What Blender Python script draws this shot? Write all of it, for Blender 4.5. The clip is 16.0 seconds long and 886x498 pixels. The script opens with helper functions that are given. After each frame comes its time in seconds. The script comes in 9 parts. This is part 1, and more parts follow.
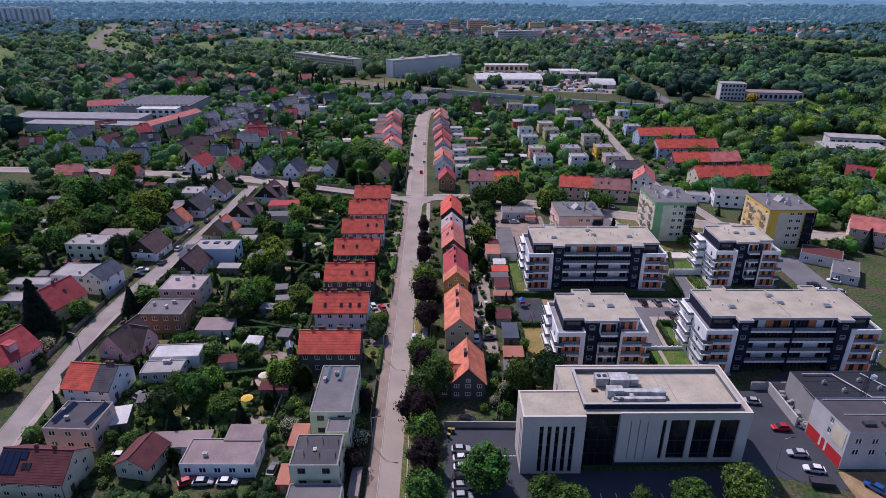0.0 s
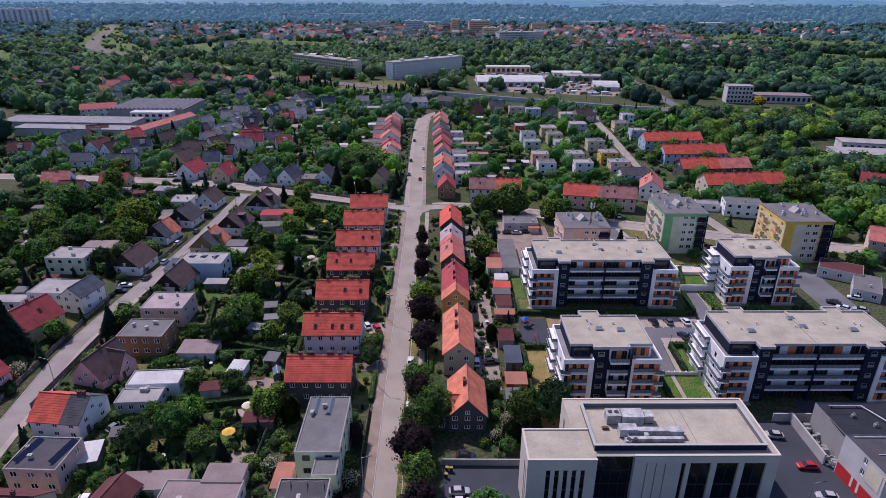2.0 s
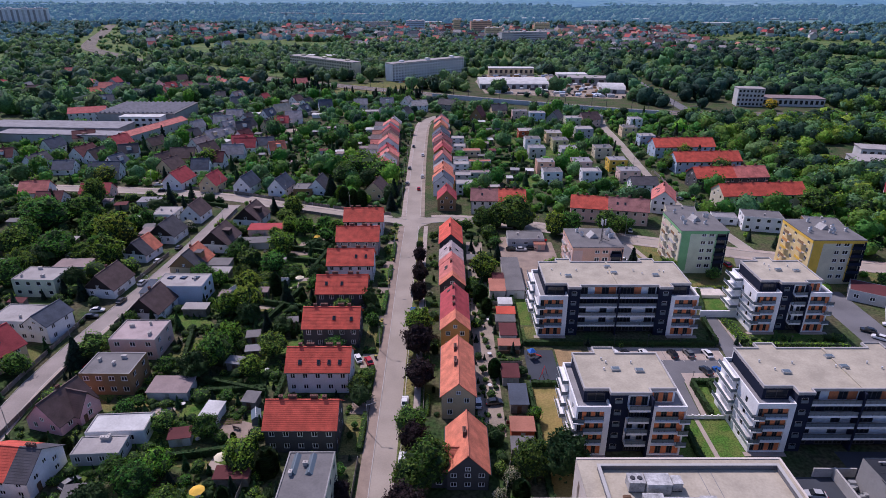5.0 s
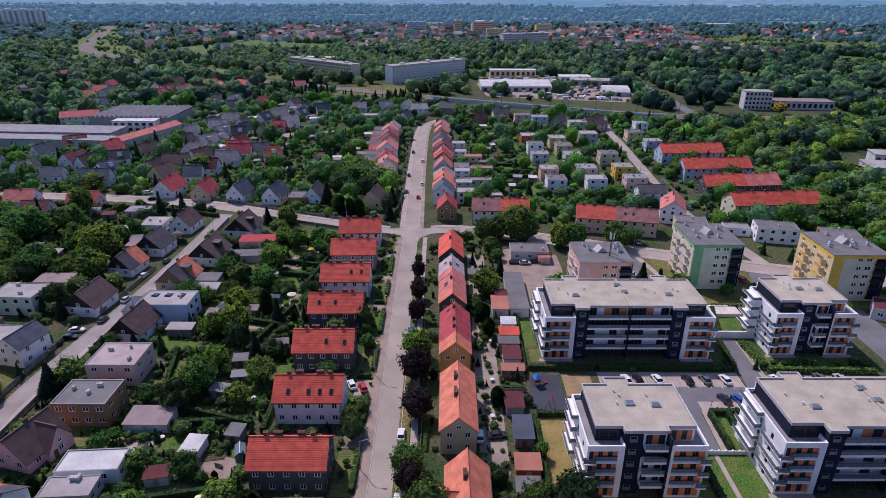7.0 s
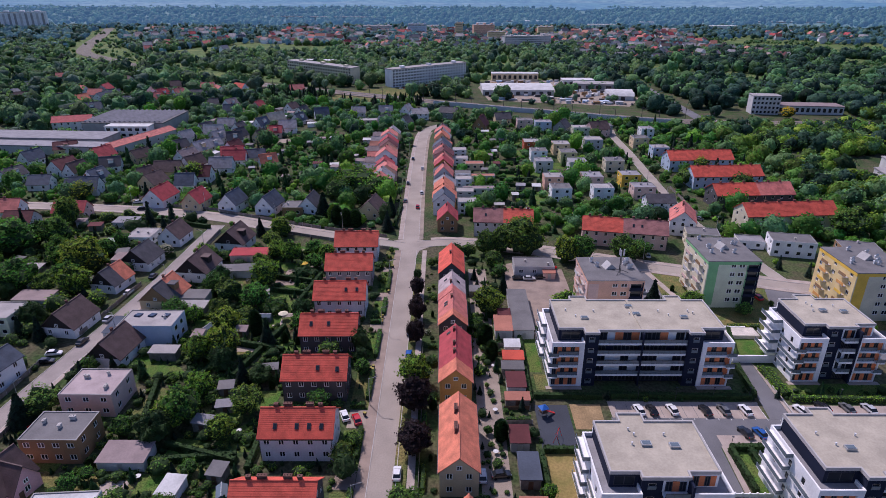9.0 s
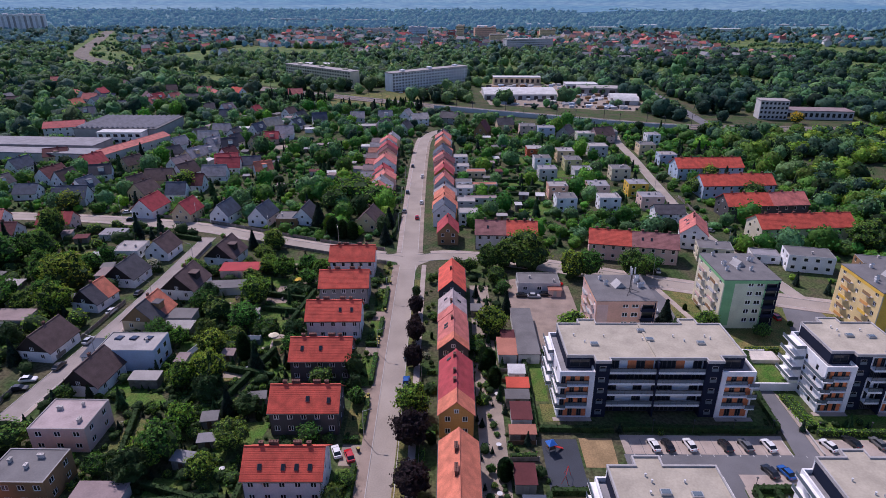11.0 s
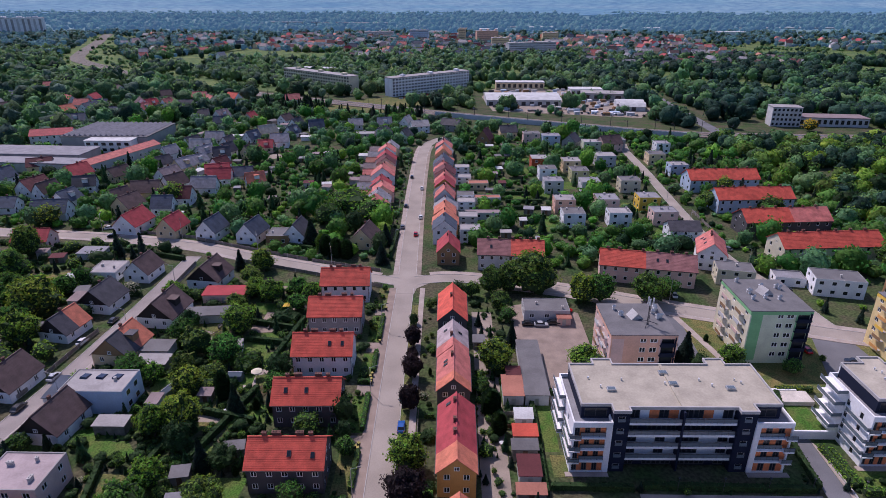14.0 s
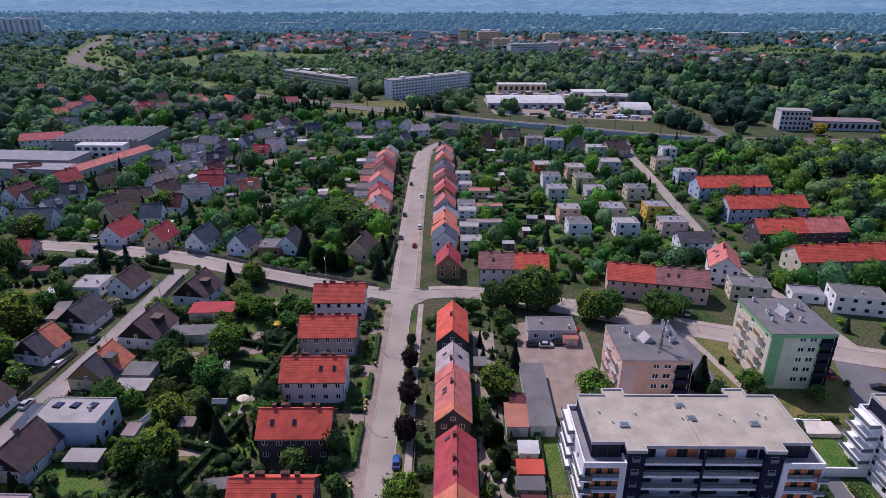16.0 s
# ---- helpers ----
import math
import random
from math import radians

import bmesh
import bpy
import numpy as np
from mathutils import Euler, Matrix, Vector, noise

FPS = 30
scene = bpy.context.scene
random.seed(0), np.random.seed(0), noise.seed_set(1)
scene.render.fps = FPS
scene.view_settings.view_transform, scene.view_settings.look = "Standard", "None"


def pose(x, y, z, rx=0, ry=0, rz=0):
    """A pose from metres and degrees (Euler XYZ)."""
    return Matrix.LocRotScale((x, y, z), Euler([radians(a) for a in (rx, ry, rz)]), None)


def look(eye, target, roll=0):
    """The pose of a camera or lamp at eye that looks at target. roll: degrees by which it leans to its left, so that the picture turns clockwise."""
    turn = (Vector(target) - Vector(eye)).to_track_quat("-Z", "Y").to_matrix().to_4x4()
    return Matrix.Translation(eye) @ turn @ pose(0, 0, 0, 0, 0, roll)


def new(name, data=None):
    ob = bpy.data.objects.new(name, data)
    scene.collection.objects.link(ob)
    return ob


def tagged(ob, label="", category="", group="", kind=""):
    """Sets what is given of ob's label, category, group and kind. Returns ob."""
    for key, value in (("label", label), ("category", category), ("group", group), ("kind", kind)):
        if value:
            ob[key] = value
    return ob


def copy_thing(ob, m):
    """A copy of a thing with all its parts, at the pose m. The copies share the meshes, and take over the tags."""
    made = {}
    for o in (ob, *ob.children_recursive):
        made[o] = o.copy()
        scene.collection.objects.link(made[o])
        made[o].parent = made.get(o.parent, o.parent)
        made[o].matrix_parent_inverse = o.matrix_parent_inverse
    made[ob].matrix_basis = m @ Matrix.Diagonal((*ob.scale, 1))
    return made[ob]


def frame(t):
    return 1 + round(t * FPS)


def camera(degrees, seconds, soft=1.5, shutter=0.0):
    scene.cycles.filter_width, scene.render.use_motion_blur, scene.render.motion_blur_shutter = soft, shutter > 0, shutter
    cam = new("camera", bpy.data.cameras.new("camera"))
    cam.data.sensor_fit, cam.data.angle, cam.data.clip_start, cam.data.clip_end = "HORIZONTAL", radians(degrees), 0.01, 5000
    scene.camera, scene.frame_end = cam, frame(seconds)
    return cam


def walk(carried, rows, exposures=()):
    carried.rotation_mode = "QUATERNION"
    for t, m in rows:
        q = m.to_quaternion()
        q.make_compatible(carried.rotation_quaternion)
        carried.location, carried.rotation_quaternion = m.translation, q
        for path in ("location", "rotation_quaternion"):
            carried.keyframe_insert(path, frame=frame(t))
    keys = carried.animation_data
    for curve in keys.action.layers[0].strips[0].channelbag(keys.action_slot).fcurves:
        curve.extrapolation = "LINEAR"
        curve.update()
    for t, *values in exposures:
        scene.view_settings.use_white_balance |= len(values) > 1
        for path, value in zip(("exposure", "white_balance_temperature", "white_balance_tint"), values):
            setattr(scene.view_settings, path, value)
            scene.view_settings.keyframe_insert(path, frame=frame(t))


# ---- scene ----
cam = camera(71.77, 16.0, soft=0.55)
# seconds, x, y, z, tilt, lean, turn
PATH = [
    (0.0, 0.00, 0.00, 92.00, 66.398, 0.222, 0.000),
    (1.0, 0.46, 5.90, 91.93, 66.449, 0.202, 0.071),
    (2.0, 0.85, 11.75, 91.87, 66.448, 0.184, 0.140),
    (3.0, 1.19, 17.55, 91.82, 66.426, 0.166, 0.206),
    (4.0, 1.47, 23.31, 91.77, 66.407, 0.151, 0.271),
    (5.0, 1.71, 29.03, 91.73, 66.405, 0.136, 0.333),
    (6.0, 1.90, 34.71, 91.70, 66.427, 0.123, 0.395),
    (7.0, 2.07, 40.36, 91.67, 66.476, 0.111, 0.454),
    (8.0, 2.20, 45.97, 91.66, 66.548, 0.100, 0.513),
    (9.0, 2.32, 51.56, 91.65, 66.639, 0.091, 0.571),
    (10.0, 2.43, 57.12, 91.64, 66.738, 0.083, 0.628),
    (11.0, 2.53, 62.66, 91.65, 66.839, 0.076, 0.685),
    (12.0, 2.64, 68.18, 91.66, 66.931, 0.071, 0.741),
    (13.0, 2.75, 73.68, 91.68, 67.006, 0.067, 0.797),
    (14.0, 2.88, 79.17, 91.70, 67.061, 0.064, 0.854),
    (15.0, 3.03, 84.65, 91.74, 67.095, 0.063, 0.911),
    (16.0, 3.21, 90.12, 91.78, 67.110, 0.063, 0.968),
]
walk(cam, [(t, pose(x, y, z, tilt, 0, turn) @ pose(0, 0, 0, 0, 0, lean)) for t, x, y, z, tilt, lean, turn in PATH],
     exposures=[(0.0, -0.30, 5540, 31), (16.0, -0.30, 5540, 32)])

# ---- world, sun ----
SUN_ELEV, SUN_AZ = 53.0, -37.0  # azimuth from +y towards +x
world = bpy.data.worlds.new("sky")
scene.world = world
world.use_nodes = True
sky = world.node_tree.nodes.new("ShaderNodeTexSky")
sky.sky_type = "NISHITA"
sky.sun_disc = False
sky.ozone_density = 2.2
sky.sun_elevation, sky.sun_rotation = radians(SUN_ELEV), radians(SUN_AZ)
world.node_tree.links.new(sky.outputs[0], world.node_tree.nodes["Background"].inputs[0])
world.node_tree.nodes["Background"].inputs[1].default_value = 0.122
sun_data = bpy.data.lights.new("sun", "SUN")
sun_data.energy, sun_data.angle, sun_data.color = 4.75, radians(0.55), (1.0, 0.875, 0.70)
sun = new("sun", sun_data)
sx, sy, sz = math.sin(radians(SUN_AZ)) * math.cos(radians(SUN_ELEV)), math.cos(radians(SUN_AZ)) * math.cos(radians(SUN_ELEV)), math.sin(radians(SUN_ELEV))
sun.matrix_world = look((400 * sx, 400 * sy, 400 * sz), (0, 0, 0))

# ---- materials ----
MATS = {}


def surf(name, col, rough=0.85, var=0.18, coarse=0.35, fine=4.0, bump=0.0, metal=0.0, spec=0.3, rand=0.0, island=0.0, sat=0.0):
    """A weathered surface: two scales of noise in the world, and a shift from thing to thing or from leaf to leaf."""
    if name in MATS:
        return MATS[name]
    m = bpy.data.materials.new(name)
    m.use_nodes = True
    n, l = m.node_tree.nodes, m.node_tree.links
    b = n["Principled BSDF"]
    geo = n.new("ShaderNodeNewGeometry")
    na, nb = n.new("ShaderNodeTexNoise"), n.new("ShaderNodeTexNoise")
    na.inputs["Scale"].default_value, nb.inputs["Scale"].default_value = coarse, fine
    na.inputs["Detail"].default_value, nb.inputs["Detail"].default_value = 4, 3
    l.new(geo.outputs["Position"], na.inputs["Vector"])
    l.new(geo.outputs["Position"], nb.inputs["Vector"])
    mix = n.new("ShaderNodeMath")
    mix.operation = "MULTIPLY_ADD"
    l.new(na.outputs["Fac"], mix.inputs[0])
    mix.inputs[1].default_value = 1.3
    half = n.new("ShaderNodeMath")
    half.operation = "MULTIPLY_ADD"
    l.new(nb.outputs["Fac"], half.inputs[0])
    half.inputs[1].default_value, half.inputs[2].default_value = 0.7, -0.5
    l.new(half.outputs[0], mix.inputs[2])
    ramp = n.new("ShaderNodeValToRGB")
    lo, hi = 1 - 1.5 * var, 1 + 1.3 * var
    ramp.color_ramp.elements[0].position, ramp.color_ramp.elements[1].position = 0.2, 0.8
    ramp.color_ramp.elements[0].color = (col[0] * lo, col[1] * lo, col[2] * lo, 1)
    ramp.color_ramp.elements[1].color = (min(1, col[0] * hi), min(1, col[1] * hi), min(1, col[2] * hi), 1)
    l.new(mix.outputs[0], ramp.inputs[0])
    out = ramp.outputs[0]
    for amount, node, sock in ((rand, "ShaderNodeObjectInfo", "Random"), (island, "ShaderNodeNewGeometry", "Random Per Island")):
        if amount:
            src = n.new(node)
            hsv = n.new("ShaderNodeHueSaturation")
            mr = n.new("ShaderNodeMapRange")
            mr.inputs[3].default_value, mr.inputs[4].default_value = 1 - amount, 1 + amount
            l.new(src.outputs[sock], mr.inputs[0])
            l.new(mr.outputs[0], hsv.inputs["Value"])
            if sat:
                hr = n.new("ShaderNodeMapRange")
                hr.inputs[3].default_value, hr.inputs[4].default_value = 0.5 - sat, 0.5 + sat
                mul = n.new("ShaderNodeMath")
                mul.operation = "FRACT"
                big = n.new("ShaderNodeMath")
                big.operation = "MULTIPLY"
                big.inputs[1].default_value = 7.31
                l.new(src.outputs[sock], big.inputs[0])
                l.new(big.outputs[0], mul.inputs[0])
                l.new(mul.outputs[0], hr.inputs[0])
                l.new(hr.outputs[0], hsv.inputs["Hue"])
            l.new(out, hsv.inputs["Color"])
            out = hsv.outputs[0]
    l.new(out, b.inputs["Base Color"])
    b.inputs["Roughness"].default_value, b.inputs["Metallic"].default_value = rough, metal
    b.inputs["Specular IOR Level"].default_value = spec
    if bump:
        bp = n.new("ShaderNodeBump")
        bp.inputs["Strength"].default_value, bp.inputs["Distance"].default_value = bump, 0.05
        l.new(nb.outputs["Fac"], bp.inputs["Height"])
        l.new(bp.outputs[0], b.inputs["Normal"])
    MATS[name] = m
    return m


def patchy(name, cols, scales=(0.02, 0.15, 1.6), rough=0.95, speck=0.35):
    """Ground cover: three colours that change over tens of metres, metres and hand widths."""
    m = bpy.data.materials.new(name)
    m.use_nodes = True
    n, l = m.node_tree.nodes, m.node_tree.links
    geo = n.new("ShaderNodeNewGeometry")
    fac = []
    for s in scales:
        t = n.new("ShaderNodeTexNoise")
        t.inputs["Scale"].default_value, t.inputs["Detail"].default_value = s, 5
        l.new(geo.outputs["Position"], t.inputs["Vector"])
        r = n.new("ShaderNodeValToRGB")
        r.color_ramp.elements[0].position, r.color_ramp.elements[1].position = 0.38, 0.62
        l.new(t.outputs["Fac"], r.inputs[0])
        fac.append(r)
    last = None
    for i, f in enumerate(fac[:2]):
        mx = n.new("ShaderNodeMix")
        mx.data_type = "RGBA"
        l.new(f.outputs[0], mx.inputs[0])
        if last is None:
            mx.inputs[6].default_value = (*cols[0], 1)
        else:
            l.new(last, mx.inputs[6])
        mx.inputs[7].default_value = (*cols[i + 1], 1)
        last = mx.outputs[2]
    hsv = n.new("ShaderNodeHueSaturation")
    mr = n.new("ShaderNodeMapRange")
    mr.inputs[3].default_value, mr.inputs[4].default_value = 1 - speck, 1 + speck
    l.new(fac[2].outputs[0], mr.inputs[0])
    l.new(mr.outputs[0], hsv.inputs["Value"])
    l.new(last, hsv.inputs["Color"])
    l.new(hsv.outputs[0], n["Principled BSDF"].inputs["Base Color"])
    n["Principled BSDF"].inputs["Roughness"].default_value = rough
    n["Principled BSDF"].inputs["Specular IOR Level"].default_value = 0.15
    MATS[name] = m
    return m


def gloss(name, col, rough=0.08, metal=0.0):
    m = bpy.data.materials.new(name)
    m.use_nodes = True
    b = m.node_tree.nodes["Principled BSDF"]
    b.inputs["Base Color"].default_value = (*col, 1)
    b.inputs["Roughness"].default_value, b.inputs["Metallic"].default_value = rough, metal
    MATS[name] = m
    return m


ground_mat = patchy("garden_ground", [(0.030, 0.060, 0.018), (0.058, 0.096, 0.026), (0.085, 0.078, 0.046)], (0.03, 0.12, 1.2))
meadow_mat = patchy("meadow", [(0.11, 0.165, 0.045), (0.16, 0.19, 0.065), (0.075, 0.125, 0.04)], (0.01, 0.05, 0.6))
lawn_mat = patchy("lawn", [(0.046, 0.118, 0.016), (0.066, 0.146, 0.023), (0.105, 0.140, 0.034)], (0.08, 0.3, 2.5))
dry_lawn_mat = patchy("dry_lawn", [(0.13, 0.13, 0.045), (0.20, 0.16, 0.06), (0.09, 0.12, 0.035)], (0.06, 0.3, 2.5))
sand_mat = patchy("bare_sand", [(0.30, 0.20, 0.10), (0.36, 0.26, 0.14), (0.24, 0.17, 0.09)], (0.06, 0.3, 2.5), speck=0.12)
dry_grass_mat = patchy("yellow_grass", [(0.25, 0.19, 0.065), (0.30, 0.22, 0.085), (0.20, 0.17, 0.055)], (0.06, 0.25, 2.0), speck=0.14)
asphalt = surf("asphalt", (0.150, 0.150, 0.160), 0.9, 0.14, 0.12, 5.0, 0.15)
asphalt_dark = surf("asphalt_dark", (0.046, 0.053, 0.068), 0.85, 0.15, 0.1, 5.0, 0.1)
street_mat = surf("street_asphalt", (0.325, 0.282, 0.240), 0.9, 0.12, 0.1, 3.0, 0.1)
paving = surf("concrete_paving", (0.37, 0.31, 0.27), 0.9, 0.14, 0.3, 5.0, 0.1)
red_paving = surf("red_paving", (0.275, 0.215, 0.175), 0.9, 0.16, 0.3, 6.0, 0.1)
yard_paving = surf("yard_paving", (0.285, 0.235, 0.19), 0.9, 0.2, 0.2, 5.0, 0.1)
kerb_mat = surf("kerb_concrete", (0.42, 0.40, 0.38), 0.9, 0.12)
concrete = surf("concrete", (0.40, 0.39, 0.38), 0.9, 0.15, 0.2, 3.0, 0.1)
lane_mat = surf("lane_asphalt", (0.29, 0.255, 0.235), 0.9, 0.14, 0.15, 3.0, 0.1)
line_white = surf("road_paint", (0.7, 0.7, 0.68), 0.8, 0.15)
glass_dark = gloss("window_glass", (0.018, 0.022, 0.028), 0.06)
glass_tint = gloss("dark_facade_glass", (0.008, 0.010, 0.016), 0.10)
glass_rail = gloss("balcony_glass", (0.13, 0.165, 0.19), 0.15)
frame_white = surf("window_frame_white", (0.82, 0.82, 0.81), 0.5, 0.05)
frame_dark = surf("window_frame_dark", (0.05, 0.05, 0.055), 0.5, 0.05)
metal_grey = surf("galvanised_metal", (0.45, 0.46, 0.47), 0.45, 0.12, metal=0.6)
metal_dark = surf("dark_metal", (0.06, 0.06, 0.065), 0.5, 0.12, metal=0.3)
metal_white = surf("white_sheet_metal", (0.60, 0.60, 0.60), 0.5, 0.1)
coping_mat = surf("roof_edge_flashing", (0.24, 0.235, 0.23), 0.6, 0.15, 0.5, 3.0)
black_rubber = surf("rubber", (0.02, 0.02, 0.02), 0.9, 0.1)
brick_mat = surf("chimney_brick", (0.14, 0.07, 0.055), 0.9, 0.25, 1.0, 9.0)
wood_brown = surf("brown_timber", (0.13, 0.075, 0.045), 0.8, 0.25, 0.8, 6.0)
wood_grey = surf("grey_timber", (0.20, 0.18, 0.16), 0.85, 0.25, 0.8, 6.0)
solar_mat = gloss("solar_cells", (0.012, 0.018, 0.045), 0.12)

WALLS = {
    "white": (0.80, 0.80, 0.80), "dark grey": (0.085, 0.082, 0.085), "grey": (0.34, 0.335, 0.33), "cream": (0.66, 0.60, 0.44), "pale green": (0.60, 0.64, 0.47),
    "orange": (0.66, 0.33, 0.10), "yellow": (0.76, 0.48, 0.07), "pink": (0.68, 0.48, 0.42), "brown": (0.28, 0.17, 0.085), "sand": (0.68, 0.53, 0.33), "salmon": (0.72, 0.43, 0.31),
    "pale blue": (0.46, 0.55, 0.66), "navy": (0.008, 0.013, 0.034), "brick red": (0.45, 0.10, 0.045), "mint": (0.22, 0.47, 0.22), "light grey": (0.54, 0.535, 0.53), "black timber": (0.035, 0.028, 0.026),
    "red": (0.50, 0.03, 0.03), "olive": (0.50, 0.48, 0.24), "straw": (0.72, 0.56, 0.27), "rose": (0.74, 0.43, 0.45),
}
ROOFS = {
    "red": (0.56, 0.095, 0.058), "orange": (0.56, 0.18, 0.105), "crimson": (0.36, 0.055, 0.06), "pink-red": (0.50, 0.16, 0.13), "brown": (0.100, 0.066, 0.062), "dark grey": (0.072, 0.069, 0.078),
    "slate": (0.07, 0.085, 0.115), "grey": (0.25, 0.245, 0.26), "maroon": (0.11, 0.032, 0.034), "pale grey": (0.33, 0.31, 0.30), "beige": (0.415, 0.372, 0.292), "felt": (0.155, 0.15, 0.15), "rust": (0.38, 0.16, 0.11),
    "white": (0.52, 0.52, 0.51), "pink": (0.25, 0.195, 0.19), "faded rose": (0.30, 0.135, 0.125), "rose grey": (0.37, 0.30, 0.295), "black": (0.026, 0.030, 0.040),
}


def wall_mat(c):
    return surf("render_" + c.replace(" ", "_"), WALLS[c], 0.9, 0.09, 0.25, 3.0, 0.05)


def roof_mat(c, tiled=True):
    if tiled:
        return surf("roof_tile_" + c.replace(" ", "_"), ROOFS[c], 0.75, 0.2, 0.5, 5.0, 0.25, rand=0.07)
    return surf("roof_felt_" + c.replace(" ", "_"), ROOFS[c], 0.9, 0.13, 0.25, 2.5, 0.1, rand=0.05)


def leaf_mat(name, col, rand=0.34, island=0.42, hue=0.03):
    m = surf(name, col, 0.75, 0.38, 0.9, 3.2, 1.0, spec=0.15, rand=rand, island=island, sat=hue)
    m.node_tree.nodes["Bump"].inputs["Distance"].default_value = 0.35
    n, l = m.node_tree.nodes, m.node_tree.links
    b = n["Principled BSDF"]
    # light shines through leaves, more yellow than it is thrown back
    thin, mix, warm = n.new("ShaderNodeBsdfTranslucent"), n.new("ShaderNodeMixShader"), n.new("ShaderNodeMix")
    warm.data_type, warm.blend_type = "RGBA", "MULTIPLY"
    warm.inputs[0].default_value, warm.inputs[7].default_value = 1.0, (1.75, 1.8, 1.0, 1)
    l.new(b.inputs["Base Color"].links[0].from_socket, warm.inputs[6])
    l.new(warm.outputs[2], thin.inputs["Color"])
    mix.inputs[0].default_value = 0.3
    l.new(b.outputs[0], mix.inputs[1])
    l.new(thin.outputs[0], mix.inputs[2])
    l.new(mix.outputs[0], n["Material Output"].inputs["Surface"])
    return m


leaf_green = leaf_mat("leaves_green", (0.100, 0.195, 0.034))
leaf_dark = leaf_mat("leaves_dark", (0.022, 0.055, 0.018))
leaf_lime = leaf_mat("leaves_lime", (0.165, 0.280, 0.034), 0.15)
leaf_purple = leaf_mat("leaves_purple", (0.034, 0.022, 0.026), 0.2, 0.35, 0.02)
leaf_conifer = leaf_mat("needles", (0.014, 0.031, 0.020), 0.25)
# woodland greens lean blue: distance haze mixed into the base colours
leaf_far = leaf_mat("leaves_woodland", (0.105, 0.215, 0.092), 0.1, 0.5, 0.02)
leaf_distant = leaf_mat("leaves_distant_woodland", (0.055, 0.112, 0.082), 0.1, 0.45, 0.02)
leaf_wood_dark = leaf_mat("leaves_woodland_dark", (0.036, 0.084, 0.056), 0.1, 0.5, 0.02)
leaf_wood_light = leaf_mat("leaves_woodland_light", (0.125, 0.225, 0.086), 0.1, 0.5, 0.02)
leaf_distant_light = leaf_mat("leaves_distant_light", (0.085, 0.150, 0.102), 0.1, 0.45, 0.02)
leaf_wood_hazy = leaf_mat("leaves_willow", (0.115, 0.185, 0.135), 0.1, 0.4, 0.02)
leaf_yellow = leaf_mat("leaves_yellow", (0.55, 0.36, 0.02), 0.1, 0.2, 0.01)
leaf_white = leaf_mat("blossom", (0.42, 0.40, 0.34), 0.1, 0.3, 0.01)
# crown and hedge hearts: shade between leaf clumps, put in as darker colour
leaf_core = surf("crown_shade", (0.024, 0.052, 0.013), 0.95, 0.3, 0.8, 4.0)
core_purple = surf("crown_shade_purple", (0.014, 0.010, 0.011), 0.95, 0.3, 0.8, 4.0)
bark = surf("bark", (0.10, 0.075, 0.055), 0.95, 0.3, 1.0, 8.0, 0.3)

# distance haze, put into far leaves and fields as bluish colour and glow
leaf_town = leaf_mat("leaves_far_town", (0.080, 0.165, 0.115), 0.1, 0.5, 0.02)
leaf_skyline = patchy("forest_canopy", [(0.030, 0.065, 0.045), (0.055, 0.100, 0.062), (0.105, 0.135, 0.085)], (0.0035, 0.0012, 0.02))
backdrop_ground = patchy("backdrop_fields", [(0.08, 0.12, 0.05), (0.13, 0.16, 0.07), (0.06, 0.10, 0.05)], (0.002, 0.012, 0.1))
for far_leaf, haze_glow in ((leaf_distant, 0.25), (leaf_distant_light, 0.25), (backdrop_ground, 0.23), (leaf_skyline, 0.36), (leaf_town, 0.11)):
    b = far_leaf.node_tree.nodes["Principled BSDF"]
    b.inputs["Emission Color"].default_value, b.inputs["Emission Strength"].default_value = (0.27, 0.58, 1.0, 1), haze_glow

